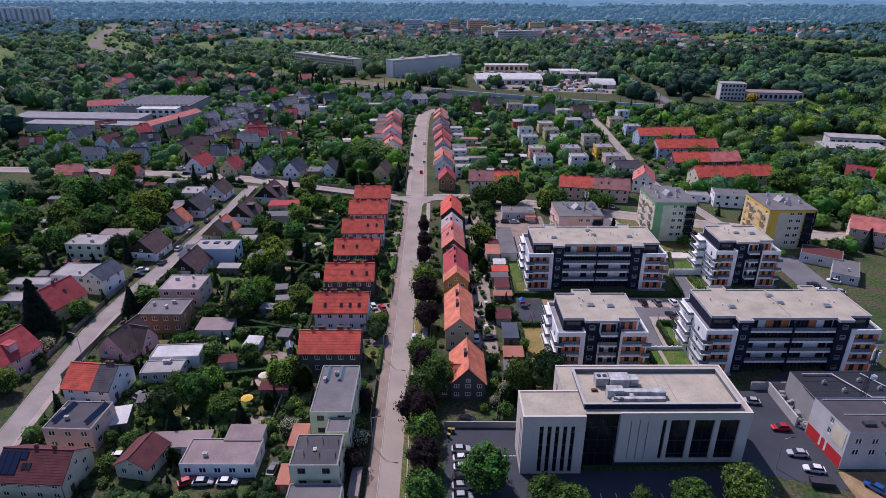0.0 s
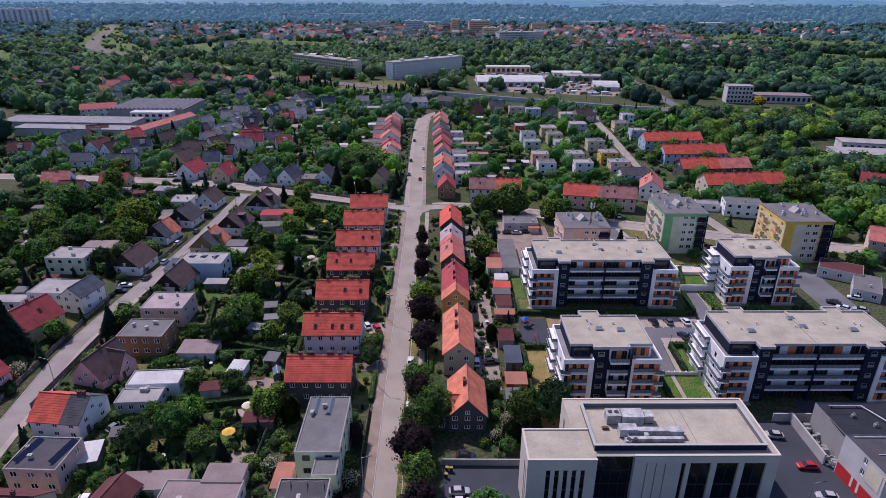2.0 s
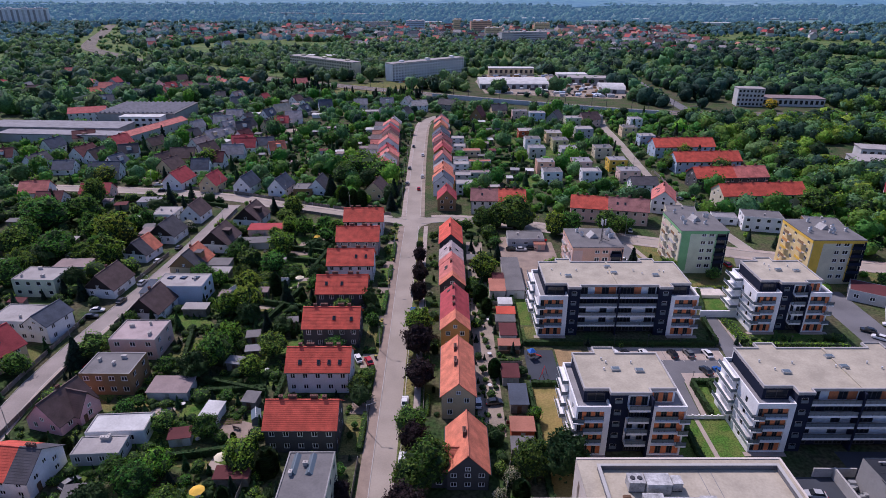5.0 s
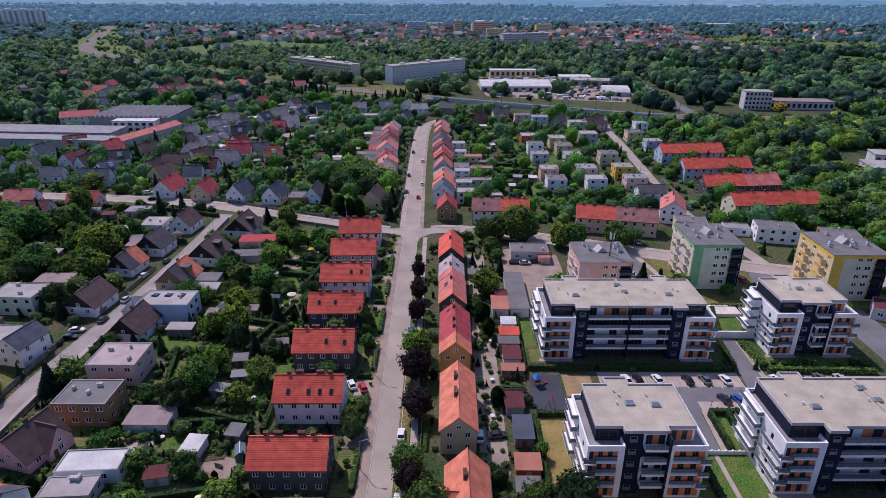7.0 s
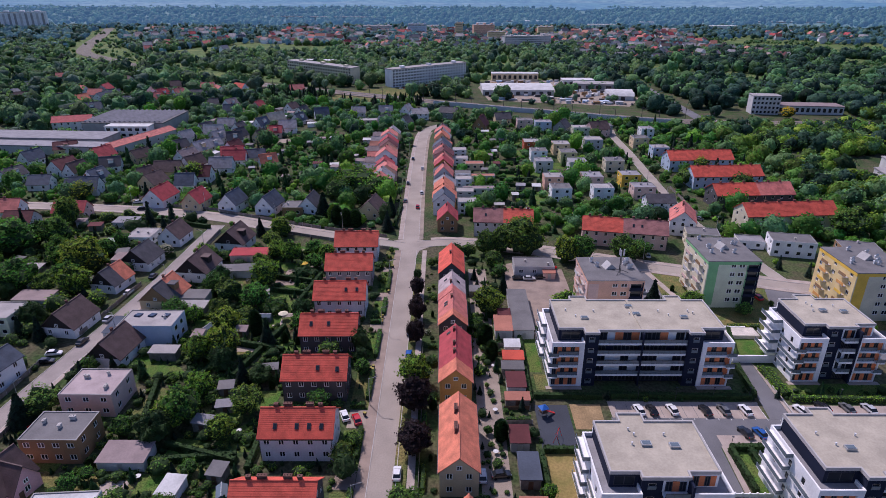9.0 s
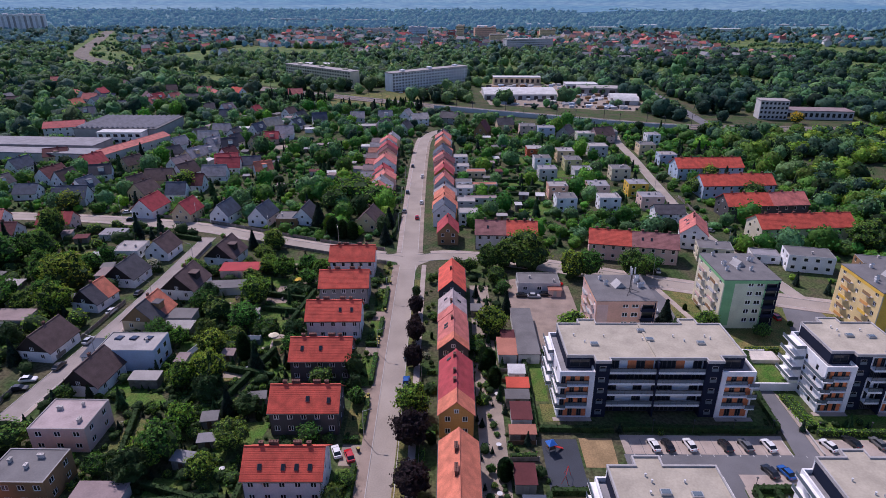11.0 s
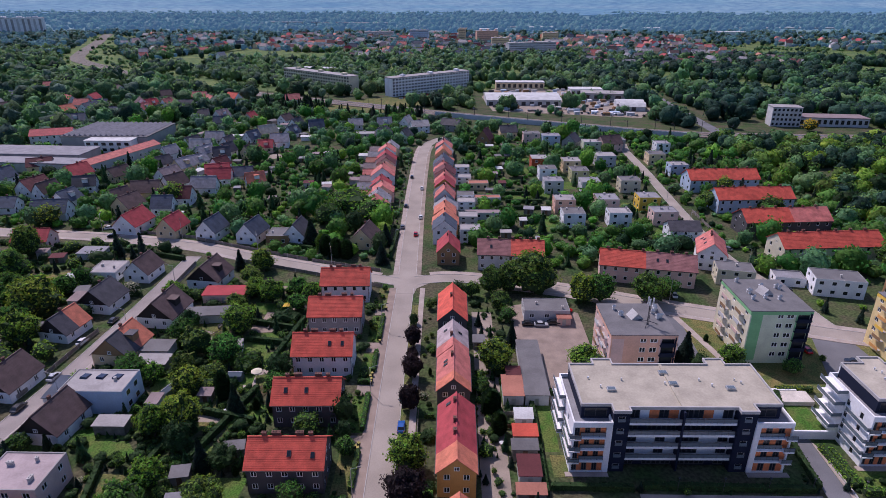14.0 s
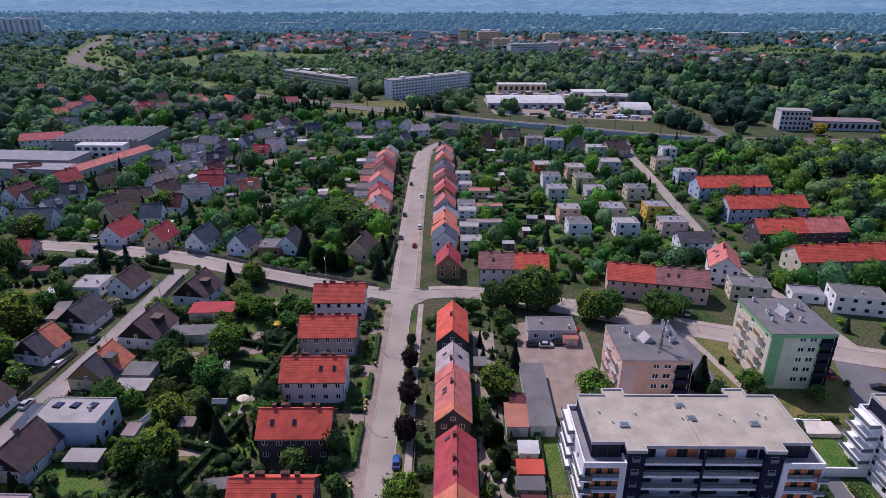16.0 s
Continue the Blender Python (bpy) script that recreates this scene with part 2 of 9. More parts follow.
# ---- building blocks ----
class Mesh:
    """Collects boxes, slabs and strips into one mesh."""

    def __init__(self):
        self.v, self.f = [], []

    def poly(self, *pts):
        k = len(self.v)
        self.v.extend(pts)
        self.f.append(tuple(range(k, k + len(pts))))
        return self

    def box(self, x0, x1, y0, y1, z0, z1):
        k = len(self.v)
        self.v.extend([(x0, y0, z0), (x1, y0, z0), (x1, y1, z0), (x0, y1, z0), (x0, y0, z1), (x1, y0, z1), (x1, y1, z1), (x0, y1, z1)])
        for f in ((0, 3, 2, 1), (4, 5, 6, 7), (0, 1, 5, 4), (1, 2, 6, 5), (2, 3, 7, 6), (3, 0, 4, 7)):
            self.f.append(tuple(k + i for i in f))
        return self

    def tube(self, x, y, z0, z1, r0, r1, n=8):
        k = len(self.v)
        for z, r in ((z0, r0), (z1, r1)):
            self.v.extend((x + r * math.cos(a * math.tau / n), y + r * math.sin(a * math.tau / n), z) for a in range(n))
        for i in range(n):
            j = (i + 1) % n
            self.f.append((k + i, k + j, k + n + j, k + n + i))
        self.f.append(tuple(k + n + i for i in range(n)))
        self.f.append(tuple(k + n - 1 - i for i in range(n)))
        return self

    def rod(self, a, b, r, n=6):
        a, b = Vector(a), Vector(b)
        u = (b - a).normalized()
        s = u.orthogonal().normalized()
        t = u.cross(s)
        k = len(self.v)
        for p in (a, b):
            self.v.extend(tuple(p + r * (math.cos(i * math.tau / n) * s + math.sin(i * math.tau / n) * t)) for i in range(n))
        for i in range(n):
            j = (i + 1) % n
            self.f.append((k + i, k + j, k + n + j, k + n + i))
        self.f.append(tuple(k + n + i for i in range(n)))
        self.f.append(tuple(k + n - 1 - i for i in range(n)))
        return self

    def hull(self, rings, close=True):
        """Rings of equal length joined into a skin, with caps."""
        k, n = len(self.v), len(rings[0])
        for r in rings:
            self.v.extend(r)
        for a in range(len(rings) - 1):
            for i in range(n):
                j = (i + 1) % n
                self.f.append((k + a * n + i, k + a * n + j, k + (a + 1) * n + j, k + (a + 1) * n + i))
        if close:
            self.f.append(tuple(k + n - 1 - i for i in range(n)))
            self.f.append(tuple(k + (len(rings) - 1) * n + i for i in range(n)))
        return self

    def mesh(self, name):
        me = bpy.data.meshes.new(name)
        me.from_pydata(self.v, [], self.f)
        return me


def fine(data, name, material):
    if isinstance(data, Mesh):
        me = data.mesh(name)
        if len(data.f) < 4000:
            b = bmesh.new()
            b.from_mesh(me)
            bmesh.ops.remove_doubles(b, verts=b.verts, dist=0.0005)
            b.to_mesh(me)
            b.free()
    else:
        me = data
    if material is not None and not me.materials:
        me.materials.append(material)
    return me


def part(name, data, material, parent, label="", at=None):
    """One mesh object under a thing or a part."""
    ob = new(name, fine(data, name, material))
    ob.parent = parent
    if at is not None:
        ob.matrix_basis = at
    if label:
        ob["label"] = label
    return ob


def thing(name, x, y, rot, label, category, group="", z=0.0, kind=""):
    ob = new(name)
    ob.empty_display_size = 0.5
    ob.matrix_basis = pose(x, y, z, 0, 0, rot)
    return tagged(ob, label, category, group, kind)


def single(name, data, material, label, category, group="", kind="", at=None):
    ob = new(name, fine(data, name, material))
    if at is not None:
        ob.matrix_basis = at
    return tagged(ob, label, category, group, kind)


def wall(mb, p0, p1, z0, z1, holes=(), deep=0.14):
    """A wall face from p0 to p1 (left to right from outside) with openings (u0, u1, v0, v1) that have reveals."""
    p0, p1 = Vector(p0), Vector(p1)
    length = (p1 - p0).length
    d = (p1 - p0) / length
    n = Vector((d.y, -d.x))
    us = sorted({0.0, length, *[h[0] for h in holes], *[h[1] for h in holes]})
    vs = sorted({z0, z1, *[h[2] for h in holes], *[h[3] for h in holes]})

    def at(u, v, back=0.0):
        q = p0 + d * u - n * back
        return (q.x, q.y, v)
    for a, b in zip(us, us[1:]):
        for c, e in zip(vs, vs[1:]):
            mu, mv = (a + b) / 2, (c + e) / 2
            if not any(h[0] < mu < h[1] and h[2] < mv < h[3] for h in holes):
                mb.poly(at(a, c), at(b, c), at(b, e), at(a, e))
    for u0, u1, v0, v1 in holes:
        mb.poly(at(u0, v0), at(u1, v0), at(u1, v0, deep), at(u0, v0, deep))
        mb.poly(at(u0, v1, deep), at(u1, v1, deep), at(u1, v1), at(u0, v1))
        mb.poly(at(u0, v0), at(u0, v0, deep), at(u0, v1, deep), at(u0, v1))
        mb.poly(at(u1, v0, deep), at(u1, v0), at(u1, v1), at(u1, v1, deep))


WIN = {}


def window_meshes(w, h, frame_material, bars):
    key = (round(w, 2), round(h, 2), frame_material.name, bars)
    if key not in WIN:
        fr = Mesh()
        e = 0.15
        step = (w - e) / bars
        wall(fr, (0, 0), (w, 0), 0, h, [(e + step * i, step * (i + 1), e, h - e) for i in range(bars)], 0.06)
        pn = Mesh().box(e / 2, w - e / 2, 0.03, 0.05, e / 2, h - e / 2)
        WIN[key] = (fine(fr, "window", frame_material), fine(pn, "pane", glass_dark))
    return WIN[key]


def window(parent, p0, p1, hole, frame_material=None, bars=2, back=0.1, name="window"):
    """A window in the opening hole of the wall from p0 to p1, with its pane under it."""
    frame_material = frame_material or frame_white
    u0, u1, v0, v1 = hole
    far = parent.location.y > 250 or parent.location.x < -120
    if far:
        fr = far_window(round(u1 - u0, 1), round(v1 - v0, 1))
    else:
        fr, pn = window_meshes(u1 - u0, v1 - v0, frame_material, bars)
    d = (Vector(p1) - Vector(p0)).normalized()
    q = Vector(p0) + d * u0 + Vector((-d.y, d.x)) * back
    ob = part(name, fr, None, parent, at=pose(q.x, q.y, v0, 0, 0, math.degrees(math.atan2(d.y, d.x))))
    if not far:
        part("pane", pn, None, ob)
    return ob


def seen(parent, p0, p1):
    """Whether a wall looks to the street side of the town, where windows matter."""
    d = Vector((p1[0] - p0[0], p1[1] - p0[1])).normalized()
    a = parent.rotation_euler.z if parent.rotation_mode != "QUATERNION" else 0.0
    n = Vector((d.y * math.cos(a) + d.x * math.sin(a), d.y * math.sin(a) - d.x * math.cos(a)))
    to = Vector((-parent.location.x, 60 - parent.location.y)).normalized()
    return n.dot(to) > 0.12


def row_holes(length, n, w, h, sill, margin=0.0):
    step = (length - 2 * margin) / n
    return [(margin + step * (i + 0.5) - w / 2, margin + step * (i + 0.5) + w / 2, sill, sill + h) for i in range(n)]


FOOT = {}  # footprints taken, by cells of 16 m: x, y, half width, half depth, cos, sin
AREAS = []  # outlines kept clear


def claim(x, y, hw, hd, rot=0.0):
    e = math.hypot(hw, hd) + 8
    f = (x, y, hw, hd, math.cos(radians(rot)), math.sin(radians(rot)))
    for i in range(int((x - e) // 16), int((x + e) // 16) + 1):
        for j in range(int((y - e) // 16), int((y + e) // 16) + 1):
            FOOT.setdefault((i, j), []).append(f)


def inside(pts, x, y):
    odd = False
    for (ax, ay), (bx, by) in zip(pts, pts[1:] + pts[:1]):
        if (ay > y) != (by > y) and x < (bx - ax) * (y - ay) / (by - ay) + ax:
            odd = not odd
    return odd


def free(x, y, r=0.0):
    for fx, fy, hw, hd, c, s in FOOT.get((int(x // 16), int(y // 16)), ()):
        dx, dy = x - fx, y - fy
        if abs(c * dx + s * dy) < hw + r and abs(-s * dx + c * dy) < hd + r:
            return False
    return not any(x0 < x < x1 and y0 < y < y1 and inside(pts, x, y) for pts, x0, x1, y0, y1 in AREAS)


def far_window(w, h):
    """Frame and pane in one, for houses far off."""
    def build():
        fr = Mesh()
        wall(fr, (0, 0), (w, 0), 0, h, [(0.12, w - 0.12, 0.12, h - 0.12)], 0.05)
        n = len(fr.f)
        fr.poly((0.12, 0.05, 0.12), (w - 0.12, 0.05, 0.12), (w - 0.12, 0.05, h - 0.12), (0.12, 0.05, h - 0.12))
        me = fine(fr, "window", frame_white)
        me.materials.append(glass_dark)
        me.polygons[len(me.polygons) - 1].material_index = 1
        return me
    return cached(("far_window", round(w, 1), round(h, 1)), build)


def chimney_mesh(w, d, h):
    m = Mesh().box(-w / 2, w / 2, -d / 2, d / 2, 0, h)
    m.box(-w / 2 - 0.08, w / 2 + 0.08, -d / 2 - 0.08, d / 2 + 0.08, h, h + 0.12)
    for i in range(max(1, int(w / 0.5))):
        c = -w / 2 + (i + 0.5) * w / max(1, int(w / 0.5))
        m.tube(c, 0, h + 0.12, h + 0.3, 0.1, 0.09, 6)
    return m


CACHE = {}


def cached(key, build):
    if key not in CACHE:
        CACHE[key] = build()
    return CACHE[key]


def roof_shell(a, b, run, z_eave, rise, courses=1, over=0.35, thick=0.16):
    """A whole gabled roof from x = a to b in one skin: lapped courses on both slopes and a ridge cap."""
    drop = rise / run
    y1 = run + over
    half = [(0.14, z_eave + rise + thick + 0.08), (0.16, z_eave + rise - drop * 0.16 + thick)]
    for c in range(courses):
        yb = 0.16 + (y1 - 0.16) * (c + 1) / courses
        zb = z_eave + rise - drop * yb + thick
        half.append((yb, zb + (0.022 if courses > 1 else 0.0)))
        if c < courses - 1:
            half.append((yb + 0.002, zb - 0.01))
    half.append((y1, z_eave + rise - drop * y1))
    ring = [(-y, z) for y, z in reversed(half)] + half + [(0.0, z_eave + rise)]
    m = Mesh().hull([[(a, y, z) for y, z in ring], [(b, y, z) for y, z in ring]])
    m.f = [f[::-1] for f in m.f]
    return m


def gable_house(x, y, w, d, rot, eave, rise, wall_c, roof_c, storeys=2, fronts=0, sides=0, chimneys=((0.0, 1.0, 0.6),), skylights=(), courses=0, roof2=None, split=0.5,
                gable_c=None, hip_over=0.4, gutters=False, label="", group="", name="house", frame_material=None, win_w=1.25, door=True, dormer=None):
    """A house with its ridge along local x. chimneys: place along the ridge, width, depth; skylights: side, place, height up the slope."""
    label = label or f"{wall_c} rendered house with a {roof_c} tiled gable roof"
    h = thing(name, x, y, rot, label, "house", group)
    claim(x, y, w / 2 + 0.5, d / 2 + 0.5, rot)
    W, D = w / 2, d / 2
    corners = [(-W, -D), (W, -D), (W, D), (-W, D)]
    mb = Mesh()
    fronts = fronts or max(2, round(w / 3.2))
    sides = sides or max(1, round(d / 4.5))
    sh = eave / storeys
    wins = []
    for i in range(4):
        p0, p1 = corners[i], corners[(i + 1) % 4]
        length = (w, d)[i % 2]
        holes = []
        for s in range(storeys):
            ww, hh = (win_w, min(1.45, sh * 0.52))
            holes += row_holes(length, (fronts, sides)[i % 2], min(ww, length / ((fronts, sides)[i % 2]) * 0.55), hh, s * sh + sh * 0.34)
        if not seen(h, p0, p1):
            holes = []
        wall(mb, p0, p1, 0, eave, holes)
        wins += [(p0, p1, q) for q in holes]
    for s in (-1, 1):
        a, b, c = (s * W, s * -D, eave), (s * W, s * D, eave), (s * W, 0, eave + rise)
        if y < 300 or gable_c:
            part("gable", Mesh().poly(a, b, c), wall_mat(gable_c or wall_c), h)
        else:
            mb.poly(a, b, c)
        hole = (D - 0.55, D + 0.55, eave + 0.25, eave + min(1.3, rise * 0.45))
        if rise > 1.8 and seen(h, (s * W, s * -D), (s * W, s * D)):
            wins.append(((s * W, s * -D), (s * W, s * D), hole))
    part("wall", mb, wall_mat(wall_c), h)
    for p0, p1, q in wins:
        window(h, p0, p1, q, frame_material, back=0.1 if q[2] < eave else -0.05)
    courses = courses or 1
    halves = [(roof_c, -W - hip_over, W + hip_over)] if not roof2 else [(roof_c, -W - hip_over, -W + w * split), (roof2, -W + w * split, W + hip_over)]
    for c, a, b in halves:
        part("roof", roof_shell(a, b, D, eave, rise, courses), roof_mat(c), h, f"{c} tile roof" if roof2 else "")
    for cx, cw, cd in chimneys:
        off = 0.35 if cw < 1.5 else 0.6
        me = cached(("chimney", cw, cd), lambda: fine(chimney_mesh(cw, cd, 1.6), "chimney", brick_mat))
        part("chimney", me, None, h, at=pose(cx * W, off, eave + rise - 0.7 - 0.3 * off))
    for side, px, up in skylights:
        ang = math.degrees(math.atan2(rise, D))
        me = cached("skylight", lambda: fine(Mesh().box(-0.4, 0.4, -0.62, 0.62, 0, 0.14), "skylight", metal_dark))
        pane = cached("skylight_pane", lambda: fine(Mesh().box(-0.31, 0.31, -0.53, 0.53, 0.142, 0.156), "pane", glass_dark))
        sk = part("skylight", me, None, h, at=pose(px * W, side * D * (1 - up), eave + rise * up + 0.18, ang * -side, 0, 0))
        part("pane", pane, None, sk)
    if gutters:
        for side in (-1, 1):
            part("gutter", Mesh().box(-W - hip_over, W + hip_over, side * (D + 0.42) - 0.07, side * (D + 0.42) + 0.07, eave - rise / D * 0.35 - 0.1, eave - rise / D * 0.35 + 0.03), metal_dark, h)
        for cx in (-W + 0.1, W - 0.1):
            part("downpipe", Mesh().tube(cx, -D - 0.08, 0, eave - 0.2, 0.06, 0.06, 6), metal_dark, h)
    if door and y < 300:
        dm = cached("door", lambda: fine(Mesh().box(-0.5, 0.5, -0.03, 0.05, 0, 2.05).box(0.34, 0.4, -0.09, -0.03, 0.98, 1.1), "door", wood_brown))
        part("door", dm, None, h, at=pose(W + 0.02, -D * 0.5, 0.05, 0, 0, 90))
    if dormer:
        side, px, dw = dormer
        dm = Mesh()
        y0, zb = side * D * 0.75, eave + rise * 0.25
        ya = side * D * 0.1
        dm.box(px * W - dw / 2, px * W + dw / 2, min(y0, ya), max(y0, ya), zb, eave + rise * 0.72)
        dr = part("dormer", dm, wall_mat(gable_c or wall_c), h)
        part("dormer_roof", Mesh().box(px * W - dw / 2 - 0.2, px * W + dw / 2 + 0.2, min(y0, ya) - 0.25, max(y0, ya) + 0.25, eave + rise * 0.72, eave + rise * 0.72 + 0.18), roof_mat(roof_c), dr)
    return h


def flat_house(x, y, w, d, rot, high, wall_c, roof_c, storeys=2, fronts=0, sides=0, roof_things=3, label="", group="", name="house", seed=0, band=None, parapet=0.18, frame_material=None, front_holes=True):
    label = label or f"{wall_c} rendered house with a flat {roof_c} felt roof"
    h = thing(name, x, y, rot, label, "house" if name == "house" else name.replace("_", " "), group)
    claim(x, y, w / 2 + 0.5, d / 2 + 0.5, rot)
    W, D = w / 2, d / 2
    corners = [(-W, -D), (W, -D), (W, D), (-W, D)]
    mb = Mesh()
    fronts, sides = fronts or max(2, round(w / 3.4)), sides or max(1, round(d / 4))
    sh = high / storeys
    wins = []
    for i in range(4):
        p0, p1 = corners[i], corners[(i + 1) % 4]
        n = (fronts, sides)[i % 2]
        length = (w, d)[i % 2]
        holes = []
        if front_holes and seen(h, p0, p1):
            for s in range(storeys):
                holes += row_holes(length, n, min(1.5, length / n * 0.5), min(1.4, sh * 0.5), s * sh + sh * 0.33)
        wall(mb, p0, p1, 0, high + parapet, holes)
        wins += [(p0, p1, q) for q in holes]
    t = 0.25
    cp = Mesh()
    inner = [(-W + t, -D + t), (W - t, -D + t), (W - t, D - t), (-W + t, D - t)]
    for i in range(4):
        j = (i + 1) % 4
        a, b, c, e = corners[i], corners[j], inner[j], inner[i]
        z = high + parapet
        cp.poly((*a, z), (*b, z), (*c, z), (*e, z))
        cp.poly((*e, z), (*c, z), (*c, high), (*e, high))
    part("wall", mb, wall_mat(wall_c), h)
    part("coping", cp, coping_mat, h)
    part("roof", Mesh().box(-W + t, W - t, -D + t, D - t, high - 0.25, high), roof_mat(roof_c, False), h)
    for p0, p1, q in wins:
        window(h, p0, p1, q, frame_material)
    if band:
        part("fascia", Mesh().box(-W - 0.05, W + 0.05, -D - 0.05, -D, high - 0.4, high + parapet), wall_mat(band), h)
    rnd = random.Random(seed + int(x * 7 + y))
    for i in range(roof_things):
        cw = rnd.choice((0.5, 0.8, 1.2))
        me = cached(("roofchim", cw), lambda: fine(chimney_mesh(cw, 0.5, 0.8), "chimney", surf("pale_chimney", (0.5, 0.47, 0.44), 0.9)))
        part("chimney", me, None, h, at=pose(rnd.uniform(-0.75, 0.75) * W, rnd.uniform(-0.7, 0.7) * D, high, 0, 0, rnd.choice((0, 90))))
    return h


def shed(x, y, w, d, rot=0.0, high=2.4, wall_c=None, roof_c="felt", fall=0.4, label="", name="shed", door=True):
    """A garden shed or garage with a lean-to roof."""
    h = thing(name, x, y, rot, label or f"small {name.replace('_', ' ')} with a sloping {roof_c} roof", name.replace("_", " "))
    claim(x, y, w / 2, d / 2, rot)
    W, D = w / 2, d / 2
    mb = Mesh()
    k = [(-W, -D, 0), (W, -D, 0), (W, D, 0), (-W, D, 0), (-W, -D, high), (W, -D, high), (W, D, high + fall), (-W, D, high + fall)]
    for f in ((0, 1, 5, 4), (1, 2, 6, 5), (2, 3, 7, 6), (3, 0, 4, 7)):
        mb.poly(*[k[i] for i in f])
    part("wall", mb, wall_mat(wall_c) if wall_c else wood_grey, h)
    rb = Mesh()
    o = 0.25
    s = fall / d
    ring = [(-W - o, -D - o, high - s * o), (W + o, -D - o, high - s * o), (W + o, D + o, high + fall + s * o), (-W - o, D + o, high + fall + s * o)]
    rb.hull([ring, [(a, b, c + 0.12) for a, b, c in ring]])
    part("roof", rb, roof_mat(roof_c, False), h)
    if door:
        part("door", Mesh().box(-min(0.5, W * 0.6), min(0.5, W * 0.6), -D - 0.05, -D + 0.02, 0.02, min(2.0, high - 0.2)), wood_brown if not wall_c else metal_grey, h)
    return h

# ---- ground, roads, pavements ----
def grid_sheet(x0, x1, y0, y1, nx, ny, z=0.0, bump=0.0):
    m = Mesh()
    for j in range(ny + 1):
        for i in range(nx + 1):
            x, y = x0 + (x1 - x0) * i / nx, y0 + (y1 - y0) * j / ny
            m.v.append((x, y, z + (bump * noise.noise((x * 0.004, y * 0.004, 3.1)) if bump else 0.0)))
    m.f = [(j * (nx + 1) + i, j * (nx + 1) + i + 1, (j + 1) * (nx + 1) + i + 1, (j + 1) * (nx + 1) + i) for j in range(ny) for i in range(nx)]
    return m


single("ground", grid_sheet(-4200, 4200, -400, 4900, 40, 40), ground_mat, "green garden ground with grass and bare soil", "ground", kind="structure")


def offset_line(pts, o):
    """The line moved o metres to its right."""
    out = []
    for i, p in enumerate(pts):
        a, b = Vector(pts[max(0, i - 1)]), Vector(pts[min(len(pts) - 1, i + 1)])
        d = (b - a).normalized()
        out.append((p[0] + d.y * o, p[1] - d.x * o))
    return out


def soften(pts, n=6):
    """A smooth line through the points."""
    out = []
    P = [pts[0], *pts, pts[-1]]
    for i in range(1, len(P) - 2):
        for k in range(n):
            t = k / n
            out.append(tuple(0.5 * (2 * P[i][a] + (P[i + 1][a] - P[i - 1][a]) * t + (2 * P[i - 1][a] - 5 * P[i][a] + 4 * P[i + 1][a] - P[i + 2][a]) * t * t
                                    + (3 * P[i][a] - P[i - 1][a] - 3 * P[i + 1][a] + P[i + 2][a]) * t ** 3) for a in (0, 1)))
    return out + [pts[-1]]


def band_mesh(pts, o0, o1, z0, z1):
    a, b = offset_line(pts, o0), offset_line(pts, o1)
    m = Mesh()
    rings = [[(*p, z0), (*q, z0), (*q, z1), (*p, z1)] for p, q in zip(a, b)]
    m.hull(rings)
    m.f = [f[::-1] for f in m.f]
    return m


def claim_line(pts, width):
    for a, b in zip(pts, pts[1:]):
        a, b = Vector(a), Vector(b)
        c = (a + b) / 2
        d = b - a
        claim(c.x, c.y, d.length / 2 + 0.5, width / 2, math.degrees(math.atan2(d.y, d.x)))


def road(name, pts, width, label, material=None, kerbs=True, z=0.03):
    single(name, band_mesh(pts, -width / 2, width / 2, -0.2, z), material or street_mat, label, "road", kind="structure")
    claim_line(pts, width + 0.6)
    if kerbs:
        for s in (-1, 1):
            single("kerb", band_mesh(pts, s * width / 2 if s > 0 else -width / 2 - 0.15, s * width / 2 + 0.15 if s > 0 else -width / 2, -0.2, 0.14), kerb_mat, "pale concrete kerb beside the road", "kerb", kind="structure")


def pavement(name, pts, o0, o1, label, material=None, z=0.13):
    single(name, band_mesh(pts, o0, o1, -0.2, z), material or paving, label, "pavement", kind="structure")
    claim_line(offset_line(pts, (o0 + o1) / 2), abs(o1 - o0) + 0.3)


def patch(name, pts, z, material, label, category, take=False):
    m = Mesh().hull([[(px, py, -0.1) for px, py in pts], [(px, py, z) for px, py in pts]])
    ob = single(name, m, material, label, category, kind="structure")
    if take:
        xs, ys = [p[0] for p in pts], [p[1] for p in pts]
        AREAS.append((list(pts), min(xs), max(xs), min(ys), max(ys)))
    return ob


def rect(x0, x1, y0, y1):
    return [(x0, y0), (x1, y0), (x1, y1), (x0, y1)]


main_a = soften([(-9.6, 60), (-9.9, 90), (-10.5, 122), (-11.1, 163), (-11.7, 200), (-12.2, 235), (-12.4, 262)])
main_b = soften([(-12.4, 273), (-12.9, 292), (-13.6, 320), (-14.6, 370), (-15.0, 420), (-14.6, 452), (-11.5, 472), (-3.0, 486), (14.0, 494)])
cross_left = soften([(-15.5, 267.0), (-42.5, 276.0), (-71.0, 286.5), (-97.0, 297.0), (-127.0, 304.0), (-167.0, 309.0), (-215.0, 312.0), (-300.0, 318.0)])
cross_right = soften([(-9.2, 268.0), (4.0, 270.0), (24.0, 266.0), (44.0, 260.0), (70.0, 250.0), (92.0, 242.5), (120.0, 233.0), (165.0, 222.0), (230.0, 212.0)])
